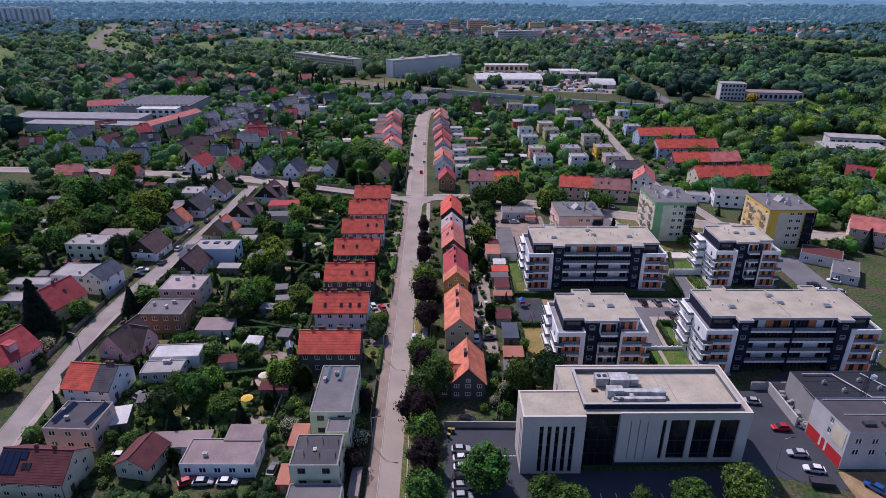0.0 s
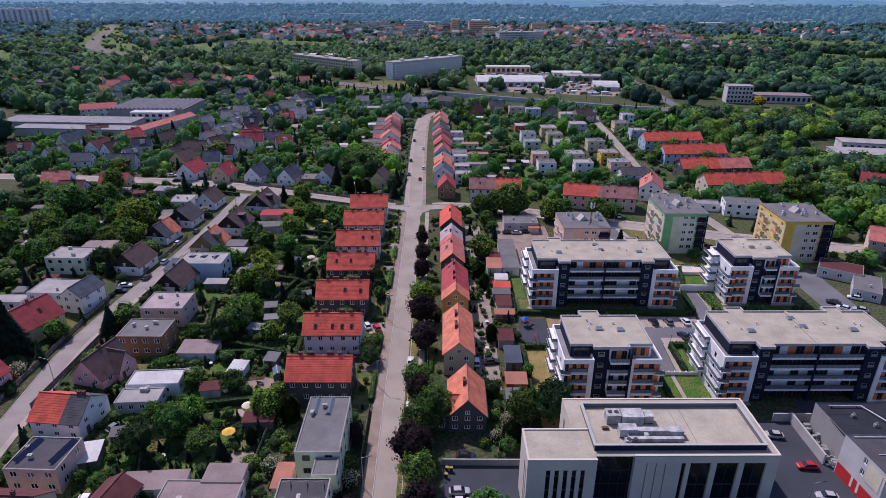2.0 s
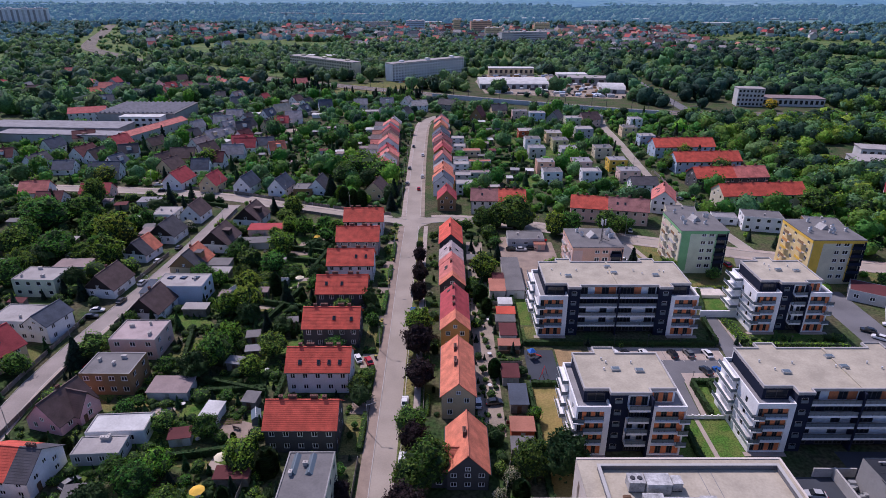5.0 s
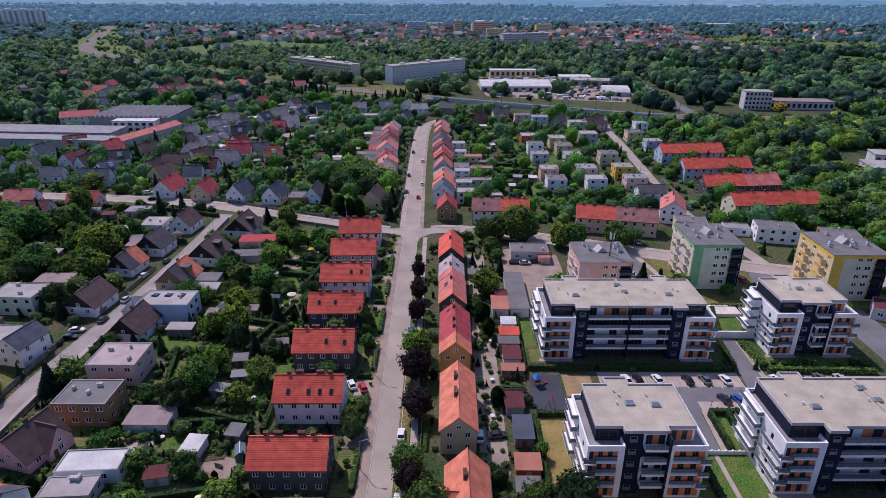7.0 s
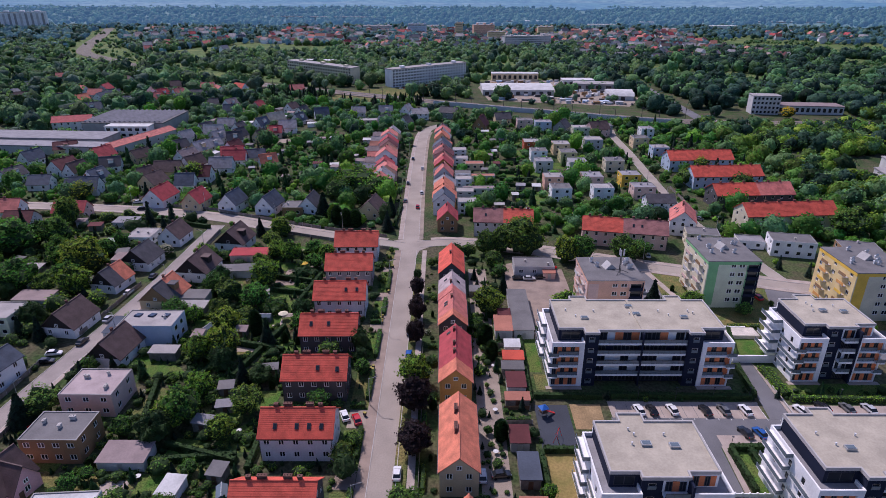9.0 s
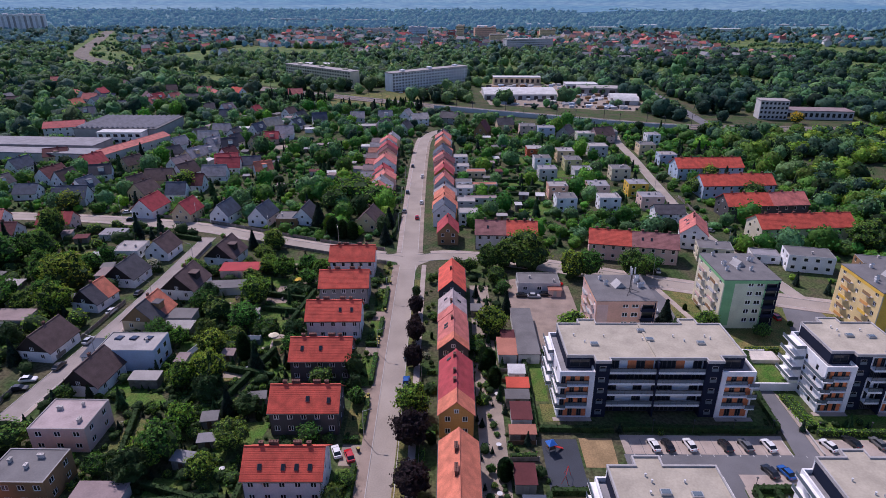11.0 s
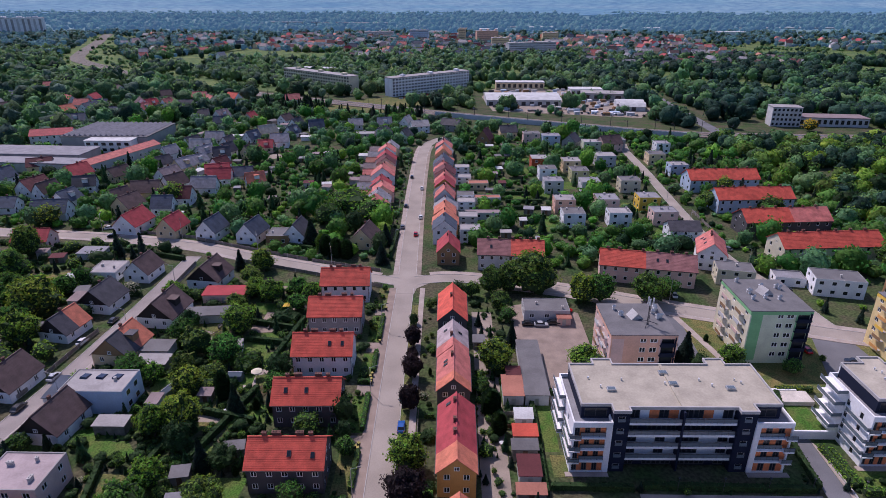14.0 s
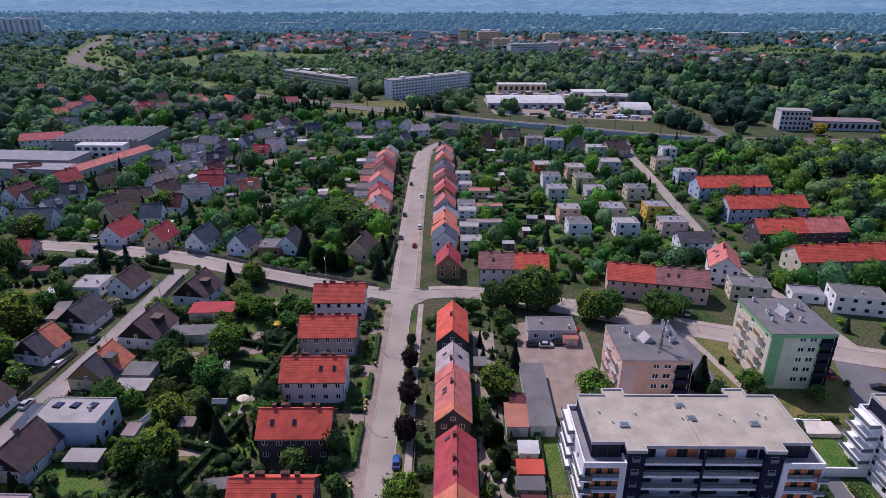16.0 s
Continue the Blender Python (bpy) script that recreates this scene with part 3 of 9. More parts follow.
side_left = soften([(-93.0, 287.0), (-93.6, 258.0), (-94.4, 232.0), (-96.0, 208.0), (-99.0, 180.0), (-100.5, 155.0), (-98.5, 133.0), (-96.5, 115.0), (-94.0, 92.0), (-92.0, 70.0)])
side_right = soften([(114.5, 239.0), (111.0, 262.0), (105.0, 290.0), (105.0, 325.0), (106.5, 360.0), (109.0, 410.0), (110.0, 450.0), (113.0, 472.0)])
road("road_main", main_a, 5.5, "long straight grey asphalt street between houses")
road("road_main_far", main_b, 6.0, "grey asphalt street bending behind the houses")
road("road_cross_left", cross_left, 5.2, "pale grey asphalt side street", z=0.036)
road("road_cross_right", cross_right, 6.0, "pale grey asphalt side street", z=0.036)
road("road_side_left", side_left, 5.2, "narrow pale asphalt lane between gardens", lane_mat, z=0.042)
road("road_side_right", side_right, 4.6, "narrow pale asphalt lane between houses", z=0.042)
single("road_junction", Mesh().hull([[(x, y, z) for x, y in ((-15.5, 258), (-9.3, 258), (-8.6, 262), (-5, 265.4), (-5, 271.3), (-8.8, 273), (-9.8, 279), (-15.9, 279), (-16.5, 273), (-20, 271), (-20, 265.5), (-16.4, 264))] for z in (-0.2, 0.05)]),
       street_mat, "grey asphalt crossing of four streets", "road", kind="structure")
pavement("pavement_main_left", main_a, -5.2, -2.9, "reddish concrete paving along the street", red_paving)
pavement("pavement_main_right", main_a, 5.0, 6.6, "narrow pale paved footpath beside the verge", paving)
pavement("pavement_main_far_left", main_b[:34], -5.0, -3.15, "pale paved footpath along the street")
pavement("pavement_main_far_right", main_b[:34], 3.15, 4.8, "sandy footpath along the street", yard_paving)
pavement("pavement_cross_left", cross_left[2:], 2.75, 4.6, "pale paved footpath along the side street")
pavement("pavement_cross_left_far", cross_left[2:], -4.4, -2.75, "pale paved footpath along the side street")
pavement("pavement_cross_right", cross_right[3:], -5.4, -3.15, "pale paved footpath along the side street")
pavement("pavement_cross_right_near", cross_right[12:], 3.15, 5.0, "pale paved footpath along the side street")
pavement("pavement_side_left", side_left[2:], -4.0, -2.75, "pale paved footpath along the lane")
patch("verge_main", [(-8.2, 70), (-5.4, 70), (-6.9, 250), (-9.2, 250)], 0.10, dry_lawn_mat, "dry grass verge with young trees beside the street", "verge")

for pts, dry in ((((-72.5, 209.8), (-60.3, 211.6), (-56.6, 204.7), (-71.9, 204.4)), 0), (((-78.5, 184.8), (-68.2, 186.0), (-63.4, 180.7), (-72.5, 180.2)), 0), (((-58, 150), (-50, 151), (-49, 157), (-57, 158)), 0), (((-55, 226), (-47, 224), (-46, 232), (-53, 233)), 0),
                  (((-66, 114), (-60, 113), (-58, 120), (-65, 121)), 1), (((-60, 244), (-50, 243), (-51, 250), (-59, 251)), 0), (((-142, 262), (-118, 270), (-119, 277), (-142, 270)), 1), (((-52, 178), (-46, 177), (-45, 184), (-51, 185)), 0), (((-64, 192), (-57, 193), (-58, 199), (-64, 198)), 1), (((-72, 164), (-62, 164.6), (-60.4, 175.6), (-69, 176)), 1), (((-46.4, 167.6), (-39, 167.8), (-38, 175.4), (-44.8, 175.2)), 0)):
    patch("garden_lawn", list(pts), 0.016, dry_lawn_mat if dry else lawn_mat, "open mown lawn among garden trees", "lawn", True)
# apartment estate: lawns, drives, parking
patch("ground_estate", rect(22.5, 118, 121, 206), 0.012, ground_mat, "dark planted beds round the apartment buildings", "bed")
patch("lane_estate", rect(40, 118, 156.3, 166.2), 0.03, asphalt, "grey parking lane between the apartment buildings", "parking", True)
patch("parking_north", rect(40.4, 75.8, 166.2, 171.4), 0.04, paving, "pale paved parking bays", "parking", True)
patch("parking_east", rect(82.4, 118, 166.2, 171.2), 0.04, paving, "pale paved parking bays", "parking", True)
patch("parking_south", rect(61.9, 118, 156.3, 160.4), 0.04, paving, "pale paved parking bays", "parking", True)
patch("drive_north", [(76.4, 166), (81.6, 166), (82.3, 189), (78.9, 189)], 0.045, asphalt, "grey drive down to the garage", "drive", True)
patch("drive_south", [(57.0, 143), (60.6, 143), (61.5, 160), (57.8, 160)], 0.045, asphalt, "grey drive between the apartment buildings", "drive", True)
patch("path_south", [(60.8, 143), (62.0, 143), (62.6, 157), (61.6, 157)], 0.05, paving, "pale paved path beside the drive", "path", True)
patch("path_north", [(81.7, 166), (82.5, 166), (83.0, 186), (82.4, 189)], 0.05, paving, "pale kerb path beside the drive", "path", True)
patch("path_bays", rect(40.4, 76.2, 171.4, 172.2), 0.05, paving, "pale paved path along the parking bays", "path", True)
patch("lawn_north", [(79.2, 191), (88, 191), (88, 205.8), (83.6, 206.0)], 0.03, lawn_mat, "bright green lawn between apartment buildings", "lawn", True)
patch("lawn_south", [(63.4, 143.6), (66.6, 143.6), (66.6, 155.2), (63.4, 155.2)], 0.03, lawn_mat, "small bright green lawn behind a hedge", "lawn", True)
patch("lawn_low", [(51.4, 118), (65.6, 118), (65.6, 142.2), (54.6, 142.2), (51.4, 138)], 0.02, lawn_mat, "green lawn between apartment buildings", "lawn")
patch("lawn_east", rect(86, 112, 174.4, 180), 0.02, lawn_mat, "small lawn in front of the apartments", "lawn")
patch("lawn_west", rect(23.4, 26.6, 184, 203), 0.02, lawn_mat, "green lawn strip beside the apartments", "lawn")
single("drive_edge", band_mesh(soften([(82.55, 166.2), (83.1, 186)]), -0.15, 0.15, 0, 0.45), kerb_mat, "low pale concrete edge beside the drive", "edge", kind="structure")
for k in range(13):
    single("bay_line", Mesh().box(42.0 + 2.6 * k - 0.05, 42.0 + 2.6 * k + 0.05, 166.3, 171.0, 0.045, 0.052), asphalt, "dark line between parking bays", "parking line", kind="structure")
patch("playground_floor", rect(22.8, 30.6, 155.2, 170.6), 0.03, asphalt_dark, "dark rubber playground floor", "playground", True)
patch("ground_sand", [(31.2, 162.0), (38.0, 162.0), (38.5, 171.0), (31.2, 171.0)], 0.042, sand_mat, "bare sandy strip beside the playground", "ground", True)
patch("ground_dry", rect(23.0, 29.5, 118.5, 154), 0.03, dry_grass_mat, "dry yellow grass strip beside the apartments", "lawn", True)
patch("terrace_west", rect(24.2, 29.0, 176.5, 183), 0.03, dry_lawn_mat, "dry lawn beside the apartments", "lawn")
# office yard
patch("road_office_left", rect(0.6, 17.4, 84, 110.2), 0.03, asphalt_dark, "dark asphalt car park beside the office", "parking", True)
patch("road_office_front", rect(17.4, 66, 78, 97), 0.034, asphalt_dark, "dark asphalt forecourt of the office", "parking", True)
patch("road_office_right", [(62.9, 97), (80.6, 92), (84.6, 124.5), (64.5, 124.5)], 0.03, asphalt_dark, "dark asphalt drive beside the office", "drive", True)
patch("ground_works", [(80.4, 78), (130, 78), (130, 97), (81, 97)], 0.03, sand_mat, "bare sandy yard in front of the works", "yard", True)
patch("road_works", rect(84.6, 150, 117, 132), 0.03, asphalt_dark, "dark asphalt yard behind the works", "yard", True)
# yards along the right-hand houses
patch("yard_row", rect(9.2, 15.2, 136, 246), 0.02, yard_paving, "pale paved back lane behind the terraced houses", "yard")
patch("yard_garages", [(21, 226), (42, 226), (42, 246), (27, 252), (21, 250)], 0.03, red_paving, "reddish paved yard in front of the garages", "yard", True)
patch("yard_shed", [(27, 197), (30.5, 197), (41, 226), (27, 226)], 0.034, red_paving, "reddish paved yard beside a long shed", "yard", True)
patch("ground_blocks", [(62, 206), (150, 206), (150, 228), (112, 232), (70, 246), (62, 246)], 0.012, dry_lawn_mat, "dry lawn round the housing blocks", "lawn")
patch("road_blocks", [(98, 206), (118, 206), (116, 236), (108, 238)], 0.025, asphalt, "grey drive between the housing blocks", "drive", True)
patch("road_blocks_right", [(118, 168), (129, 168), (129, 206), (118, 206)], 0.03, asphalt, "grey drive beside the apartments", "drive", True)
patch("yard_mast", [(59.8, 208), (70, 208), (72, 246), (61, 248)], 0.03, asphalt, "grey parking beside the pink block", "parking", True)
patch("path_blocks", [(70, 245), (72, 245), (79.5, 209), (77.5, 209)], 0.04, paving, "pale footpath between the housing blocks", "path")
# drives to the red-roofed houses
for k, (a, b) in enumerate(((143.5, 148.5), (161.8, 168.2), (184.0, 188.5), (203.6, 207.5), (222.6, 227.6), (243.5, 247.0))):
    patch("drive", [(-20.5, a), (-16.2, a), (-16.2, b), (-20.5, b)], 0.05, yard_paving if k % 2 else red_paving, "short paved drive from the street to the houses", "drive", True)
for k, (a, b, dry) in enumerate(((130, 143, 1), (150, 161, 0), (169, 183, 1), (189.5, 203, 0), (208, 222, 0), (228, 243, 0), (248, 262, 1))):
    patch("front_lawn", rect(-20.8, -16.4, a, b), 0.03, dry_lawn_mat if dry else lawn_mat, "small front lawn beside the street", "lawn")
rl = random.Random(5)
for k in range(46):
    lx, ly = rl.uniform(-88, -40), rl.uniform(95, 262)
    patch("garden_lawn", [(lx + rl.uniform(4, 8) * math.cos(a * math.tau / 7), ly + rl.uniform(3, 7) * math.sin(a * math.tau / 7)) for a in range(7)], 0.02 + 0.0006 * k, (lawn_mat, lawn_mat, dry_lawn_mat)[k % 3], "bright garden lawn among shrubs", "lawn")
for k in range(22):
    lx, ly = rl.uniform(-175, -108), rl.uniform(120, 290)
    patch("garden_lawn", [(lx + rl.uniform(4, 9) * math.cos(a * math.tau / 7), ly + rl.uniform(3, 8) * math.sin(a * math.tau / 7)) for a in range(7)], 0.02 + 0.0006 * k, (lawn_mat, dry_lawn_mat)[k % 2], "garden lawn among shrubs", "lawn")

for k in range(44):
    lx, ly = (rl.uniform(-220, -40), rl.uniform(320, 520)) if k % 2 else (rl.uniform(10, 108), rl.uniform(285, 480))
    patch("garden_lawn", [(lx + rl.uniform(3, 9) * math.cos(a * math.tau / 6), ly + rl.uniform(4, 10) * math.sin(a * math.tau / 6)) for a in range(6)], 0.02 + 0.0006 * k, (lawn_mat, yard_paving, lawn_mat, dry_lawn_mat)[k % 4], "open garden ground among far houses", "lawn", k % 3 == 0)

# railway cutting and noise wall far ahead
rail_line = soften([(-520, 880), (-271, 728), (-164, 659), (-74, 612), (-16, 580), (43, 552), (99, 527), (143, 508), (194, 497), (300, 492), (600, 500)])
single("railway_bed", band_mesh(rail_line, -9, 9, -0.3, 0.5), surf("ballast", (0.20, 0.165, 0.135), 0.95, 0.2, 0.2, 2.0), "brown ballast bed of a railway", "railway", kind="structure")
claim_line(rail_line, 22)
for o in (-5.2, -3.7, 3.0, 4.5):
    single("rail", band_mesh(rail_line, o - 0.08, o + 0.08, 0.5, 0.68), metal_grey, "steel rail on the ballast", "rail", kind="structure")
single("noise_wall", band_mesh(rail_line[25:46], 10.5, 10.9, 0, 3.4), surf("noise_wall_panels", (0.46, 0.50, 0.54), 0.7, 0.1, 0.1, 1.0), "long pale grey noise wall beside the railway", "wall", kind="structure")
mast_r = thing("railway_mast", 0, 0, 0, "thin grey overhead line mast beside the railway", "mast", "railway masts")
part("pole", Mesh().tube(0, 0, 0, 8.5, 0.22, 0.16, 6), metal_dark, mast_r)
part("arm", Mesh().box(-0.08, 0.08, 0, 4.0, 7.2, 7.4), metal_dark, mast_r)
for k, (px, py) in enumerate(rail_line[8:50:2]):
    if k == 0:
        mast_r.matrix_basis = pose(px + 3.6, py + 6.6, 0.4, 0, 0, 200)
    else:
        copy_thing(mast_r, pose(px + (3.6 if k % 2 else -3.6), py + (6.6 if k % 2 else -6.6), 0.4, 0, 0, 200 if k % 2 else 20))
patch("meadow_rail", [(-110, 588), (-52, 560), (-40, 605), (18, 650), (-20, 668), (-90, 640)], 0.03, dry_lawn_mat, "yellow meadow beside the railway", "meadow", True)
patch("meadow_left", [(-330, 775), (-130, 665), (-118, 676), (-200, 735), (-330, 820)], 0.03, meadow_mat, "green railway embankment meadow", "meadow", True)
patch("yard_market", [(36, 588), (150, 560), (170, 600), (150, 650), (130, 705), (44, 712), (30, 660)], 0.03, yard_paving, "pale paved market yard beyond the railway", "yard", True)
patch("meadow_right", [(440, 1010), (640, 930), (760, 1020), (560, 1240), (430, 1220)], 0.03, meadow_mat, "pale green meadow among woods", "meadow", True)
patch("meadow_far", [(-420, 1010), (-190, 960), (-150, 1060), (-330, 1130)], 0.03, meadow_mat, "pale green meadow among woods", "meadow", True)
far_road = soften([(189, 506), (190, 560), (191, 610), (193, 700), (190, 760), (176, 815)])
road("road_far", far_road, 9, "grey road running away beyond the railway", asphalt, False)

patch("meadow_beyond", rect(-1500, 1500, 700, 1555), 0.012, meadow_mat, "open green meadows between far woods", "meadow")
patch("meadow_branch", [(-545, 960), (-735, 1400), (-668, 1360), (-520, 1070), (-388, 880), (-340, 745), (-395, 800), (-452, 822)], 0.03, meadow_mat, "green railway cutting overgrown with grass", "meadow", True)
patch("meadow_copse", [(-440, 950), (-385, 1020), (-300, 930), (-330, 880)], 0.034, meadow_mat, "pale green meadow between copses", "meadow", True)
patch("meadow_wood", [(455, 800), (500, 725), (560, 780), (640, 860), (520, 880)], 0.034, meadow_mat, "green clearing between woods", "meadow", True)
patch("field_dry", [(360, 578), (388, 578), (416, 628), (388, 628)], 0.034, dry_lawn_mat, "small dry yellow field among woods", "meadow", True)
branch = soften([(-290, 752), (-380, 820), (-450, 890), (-528, 975), (-585, 1090), (-660, 1270), (-760, 1500)])
single("railway_branch", band_mesh(branch, -10, 10, -0.3, 0.35), surf("branch_ballast", (0.17, 0.15, 0.12), 0.95, 0.2, 0.1, 1.0), "curved brown railway bed with several tracks", "railway", kind="structure")
claim_line(branch, 34)
for o in (-8, -4, 1, 5):
    single("rail", band_mesh(branch, o - 0.14, o + 0.14, 0.35, 0.5), metal_dark, "pair of steel rails on the ballast", "rail", kind="structure")
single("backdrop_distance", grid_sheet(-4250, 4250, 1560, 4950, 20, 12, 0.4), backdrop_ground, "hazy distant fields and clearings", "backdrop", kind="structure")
claim_line(offset_line(far_road, 0), 14)
for pts in ([(205, 496), (312, 500), (312, 552), (205, 550)], [(-18, 552), (100, 502), (200, 470), (330, 472), (330, 500), (100, 535), (-18, 585)], [(180, 470), (200, 470), (202, 620), (183, 620)]):
    AREAS.append((pts, min(p[0] for p in pts), max(p[0] for p in pts), min(p[1] for p in pts), max(p[1] for p in pts)))

# ---- plants ----
def ico(level):
    b = bmesh.new()
    bmesh.ops.create_icosphere(b, subdivisions=level, radius=1.0)
    v = np.array([tuple(p.co) for p in b.verts])
    f = np.array([[p.index for p in q.verts] for q in b.faces])
    b.free()
    return v, f


ICO1, ICO2, ICO3 = ico(1), ico(2), ico(3)


def crown_shape(rng, wide, low, top):
    """The lumpy outside of a crown: gives the point at a direction, pushed out by a factor."""
    off = rng.uniform(-50, 50, size=3)
    lean = rng.uniform(-0.12, 0.12, size=2)
    mid, half = (low + top) / 2, (top - low) / 2

    def at(d, push=1.0):
        n1 = noise.noise((d[0] * 1.9 + off[0], d[1] * 1.9 + off[1], d[2] * 1.9 + off[2]))
        n2 = noise.noise((d[0] * 4.6 + off[1], d[1] * 4.6 + off[2], d[2] * 4.6 + off[0]))
        k = (1 + 0.46 * n1 + 0.36 * n2) * push
        z = d[2]
        swell = 1.0 if z > -0.2 else 1.0 - 0.25 * (-0.2 - z)
        return np.array((wide * k * swell * d[0] + lean[0] * z, wide * k * swell * d[1] + lean[1] * z, mid + half * k * z))
    return at


def leaf_cards(rng, at, count, size):
    """Small bent leaf clumps on the outside of a crown."""
    V, F = [], []
    for k in range(count):
        n = rng.normal(size=3)
        n /= np.linalg.norm(n)
        if n[2] < -0.4:
            n[2] *= -1
        p = at(n, rng.uniform(0.93, 1.10))
        t = n + rng.normal(size=3) * 0.5
        t /= np.linalg.norm(t)
        a = np.cross(t, rng.normal(size=3))
        a /= np.linalg.norm(a)
        b = np.cross(t, a)
        s = size * rng.uniform(0.55, 1.3)
        q = len(V)
        V += [p - a * s, p - b * s * 0.8 + t * s * 0.2, p + a * s, p + b * s * 0.8 + t * s * 0.2]
        F += [(q, q + 1, q + 2), (q, q + 2, q + 3)]
    return V, F


def crown_core(rng, at, shape):
    sv, sf = shape
    return [at(v, 0.95 * rng.uniform(0.86, 1.10)) for v in sv], [tuple(int(i) for i in f) for f in sf]


CROWNS = {}


def crown_mesh(kind, seed, leaf, core, cards, size):
    key = (kind, seed, leaf.name, cards)
    if key in CROWNS:
        return CROWNS[key]
    rng = np.random.default_rng(seed * 17 + len(kind))
    at = {"round": lambda: crown_shape(rng, 0.92, 0.18, 2.2), "tall": lambda: crown_shape(rng, 0.72, 0.25, 2.8), "bush": lambda: crown_shape(rng, 0.95, -0.25, 1.25)}.get(kind, lambda: None)()
    if kind == "conifer":
        V, F = [], []
        q = 0
        for lay in range(11):
            z = 0.25 + 2.55 * lay / 11
            r = 0.85 * (1 - lay / 11.3) + 0.03
            n = max(6, int(cards / 11 * r * 1.7))
            for i in range(n):
                a = rng.uniform(0, math.tau)
                rr = r * rng.uniform(0.75, 1.08)
                tip = np.array((rr * math.cos(a), rr * math.sin(a), z - 0.16 + rng.uniform(-0.06, 0.06)))
                root = np.array((rr * 0.25 * math.cos(a), rr * 0.25 * math.sin(a), z + 0.22))
                side = np.array((-math.sin(a), math.cos(a), 0)) * rng.uniform(0.09, 0.17)
                q = len(V)
                V += [root, (root + tip) / 2 - side, tip, (root + tip) / 2 + side]
                F += [(q, q + 1, q + 2), (q, q + 2, q + 3)]
        q = len(V)
        n = 9
        V += [(0.55 * math.cos(i * math.tau / n), 0.55 * math.sin(i * math.tau / n), 0.2) for i in range(n)] + [(0, 0, 2.75)]
        cf = [(q + i, q + (i + 1) % n, q + n) for i in range(n)]
    elif kind == "column":
        V, F = [], []
        for i in range(cards):
            z = rng.uniform(0.05, 1.0)
            r = 0.30 * min(1.0, (1.03 - z) * 3.0) ** 0.7 * rng.uniform(0.85, 1.1)
            a = rng.uniform(0, math.tau)
            p = np.array((r * math.cos(a), r * math.sin(a), z * 3.0))
            side = np.array((-math.sin(a), math.cos(a), 0)) * 0.10
            up = np.array((math.cos(a) * 0.05, math.sin(a) * 0.05, 0.22))
            q = len(V)
            V += [p - up, p - side, p + up, p + side]
            F += [(q, q + 1, q + 2), (q, q + 2, q + 3)]
        q = len(V)
        n = 8
        V += [(0.25 * math.cos(i * math.tau / n), 0.25 * math.sin(i * math.tau / n), 0.05) for i in range(n)]
        V += [(0.25 * math.cos(i * math.tau / n), 0.25 * math.sin(i * math.tau / n), 2.1) for i in range(n)] + [(0, 0, 2.95)]
        cf = [f for i in range(n) for f in ((q + i, q + (i + 1) % n, q + n + (i + 1) % n), (q + i, q + n + (i + 1) % n, q + n + i), (q + n + i, q + n + (i + 1) % n, q + 2 * n))]
    else:
        V, F = leaf_cards(rng, at, cards, size)
        cv, cf = crown_core(rng, at, ICO3 if cards > 700 else ICO2)
        q = len(V)
        V += cv
        cf = [tuple(q + i for i in f) for f in cf]
    me = bpy.data.meshes.new("crown")
    me.from_pydata([tuple(float(c) for c in p) for p in V], [], F + cf)
    me.materials.append(leaf)
    me.materials.append(core)
    me.polygons.foreach_set("material_index", [0] * len(F) + [1] * len(cf))
    CROWNS[key] = me
    return me


def trunk_mesh(tall):
    def build():
        m = Mesh()
        m.hull([[(r * math.cos(i * math.tau / 7), r * math.sin(i * math.tau / 7), z) for i in range(7)] for z, r in ((-0.1, 0.10), (0.1, 0.075), (tall * 0.5, 0.055), (tall, 0.02))])
        rr = random.Random(3)
        for i in range(5):
            a = i * math.tau / 5 + rr.uniform(-0.4, 0.4)
            m.rod((0, 0, tall * 0.35), (0.5 * math.cos(a), 0.5 * math.sin(a), tall * 0.75), 0.025, 5)
        return fine(m, "trunk", bark)
    return cached(("trunk", tall), build)


TREE_WORDS = {"leaves_green": "green leafy", "leaves_dark": "dark green leafy", "leaves_lime": "bright lime-green", "leaves_purple": "dark purple-leaved", "needles": "dark green conifer", "leaves_yellow": "bright yellow", "blossom": "white-blossoming"}


def tree(x, y, r, h, leaf=None, kind="round", seed=None, cards=620, z=0.0, where="among gardens", group=""):
    """A tree of crown radius r and height h."""
    leaf = leaf or leaf_green
    seed = (int(abs(x) * 3 + abs(y) * 5) % 5) if seed is None else seed
    words = TREE_WORDS[leaf.name]
    shape = {"conifer": "fir", "column": "columnar thuja", "bush": "shrub"}.get(kind, "tree")
    t = thing({"bush": "shrub"}.get(kind, "tree"), x, y, (x * 37 + y * 91) % 360, f"{words} {shape} {where}", "shrub" if kind == "bush" else "tree", group, z)
    top = {"round": 2.2, "tall": 2.8, "conifer": 2.85, "column": 3.0, "bush": 1.25}[kind]
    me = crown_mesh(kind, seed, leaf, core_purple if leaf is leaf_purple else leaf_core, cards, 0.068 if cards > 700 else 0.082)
    sc = {"conifer": 0.85, "column": 0.3, "tall": 0.8}.get(kind, 1.0)
    m = Matrix.Diagonal((r / sc, r / sc, h / top, 1))
    part("crown", me, None, t, at=m)
    if kind != "bush" and not (r < 1.6 and kind in ("column", "conifer")):
        part("trunk", trunk_mesh(1.5), None, t, at=Matrix.Diagonal((r * 0.9, r * 0.9, h / top, 1)))
    return t


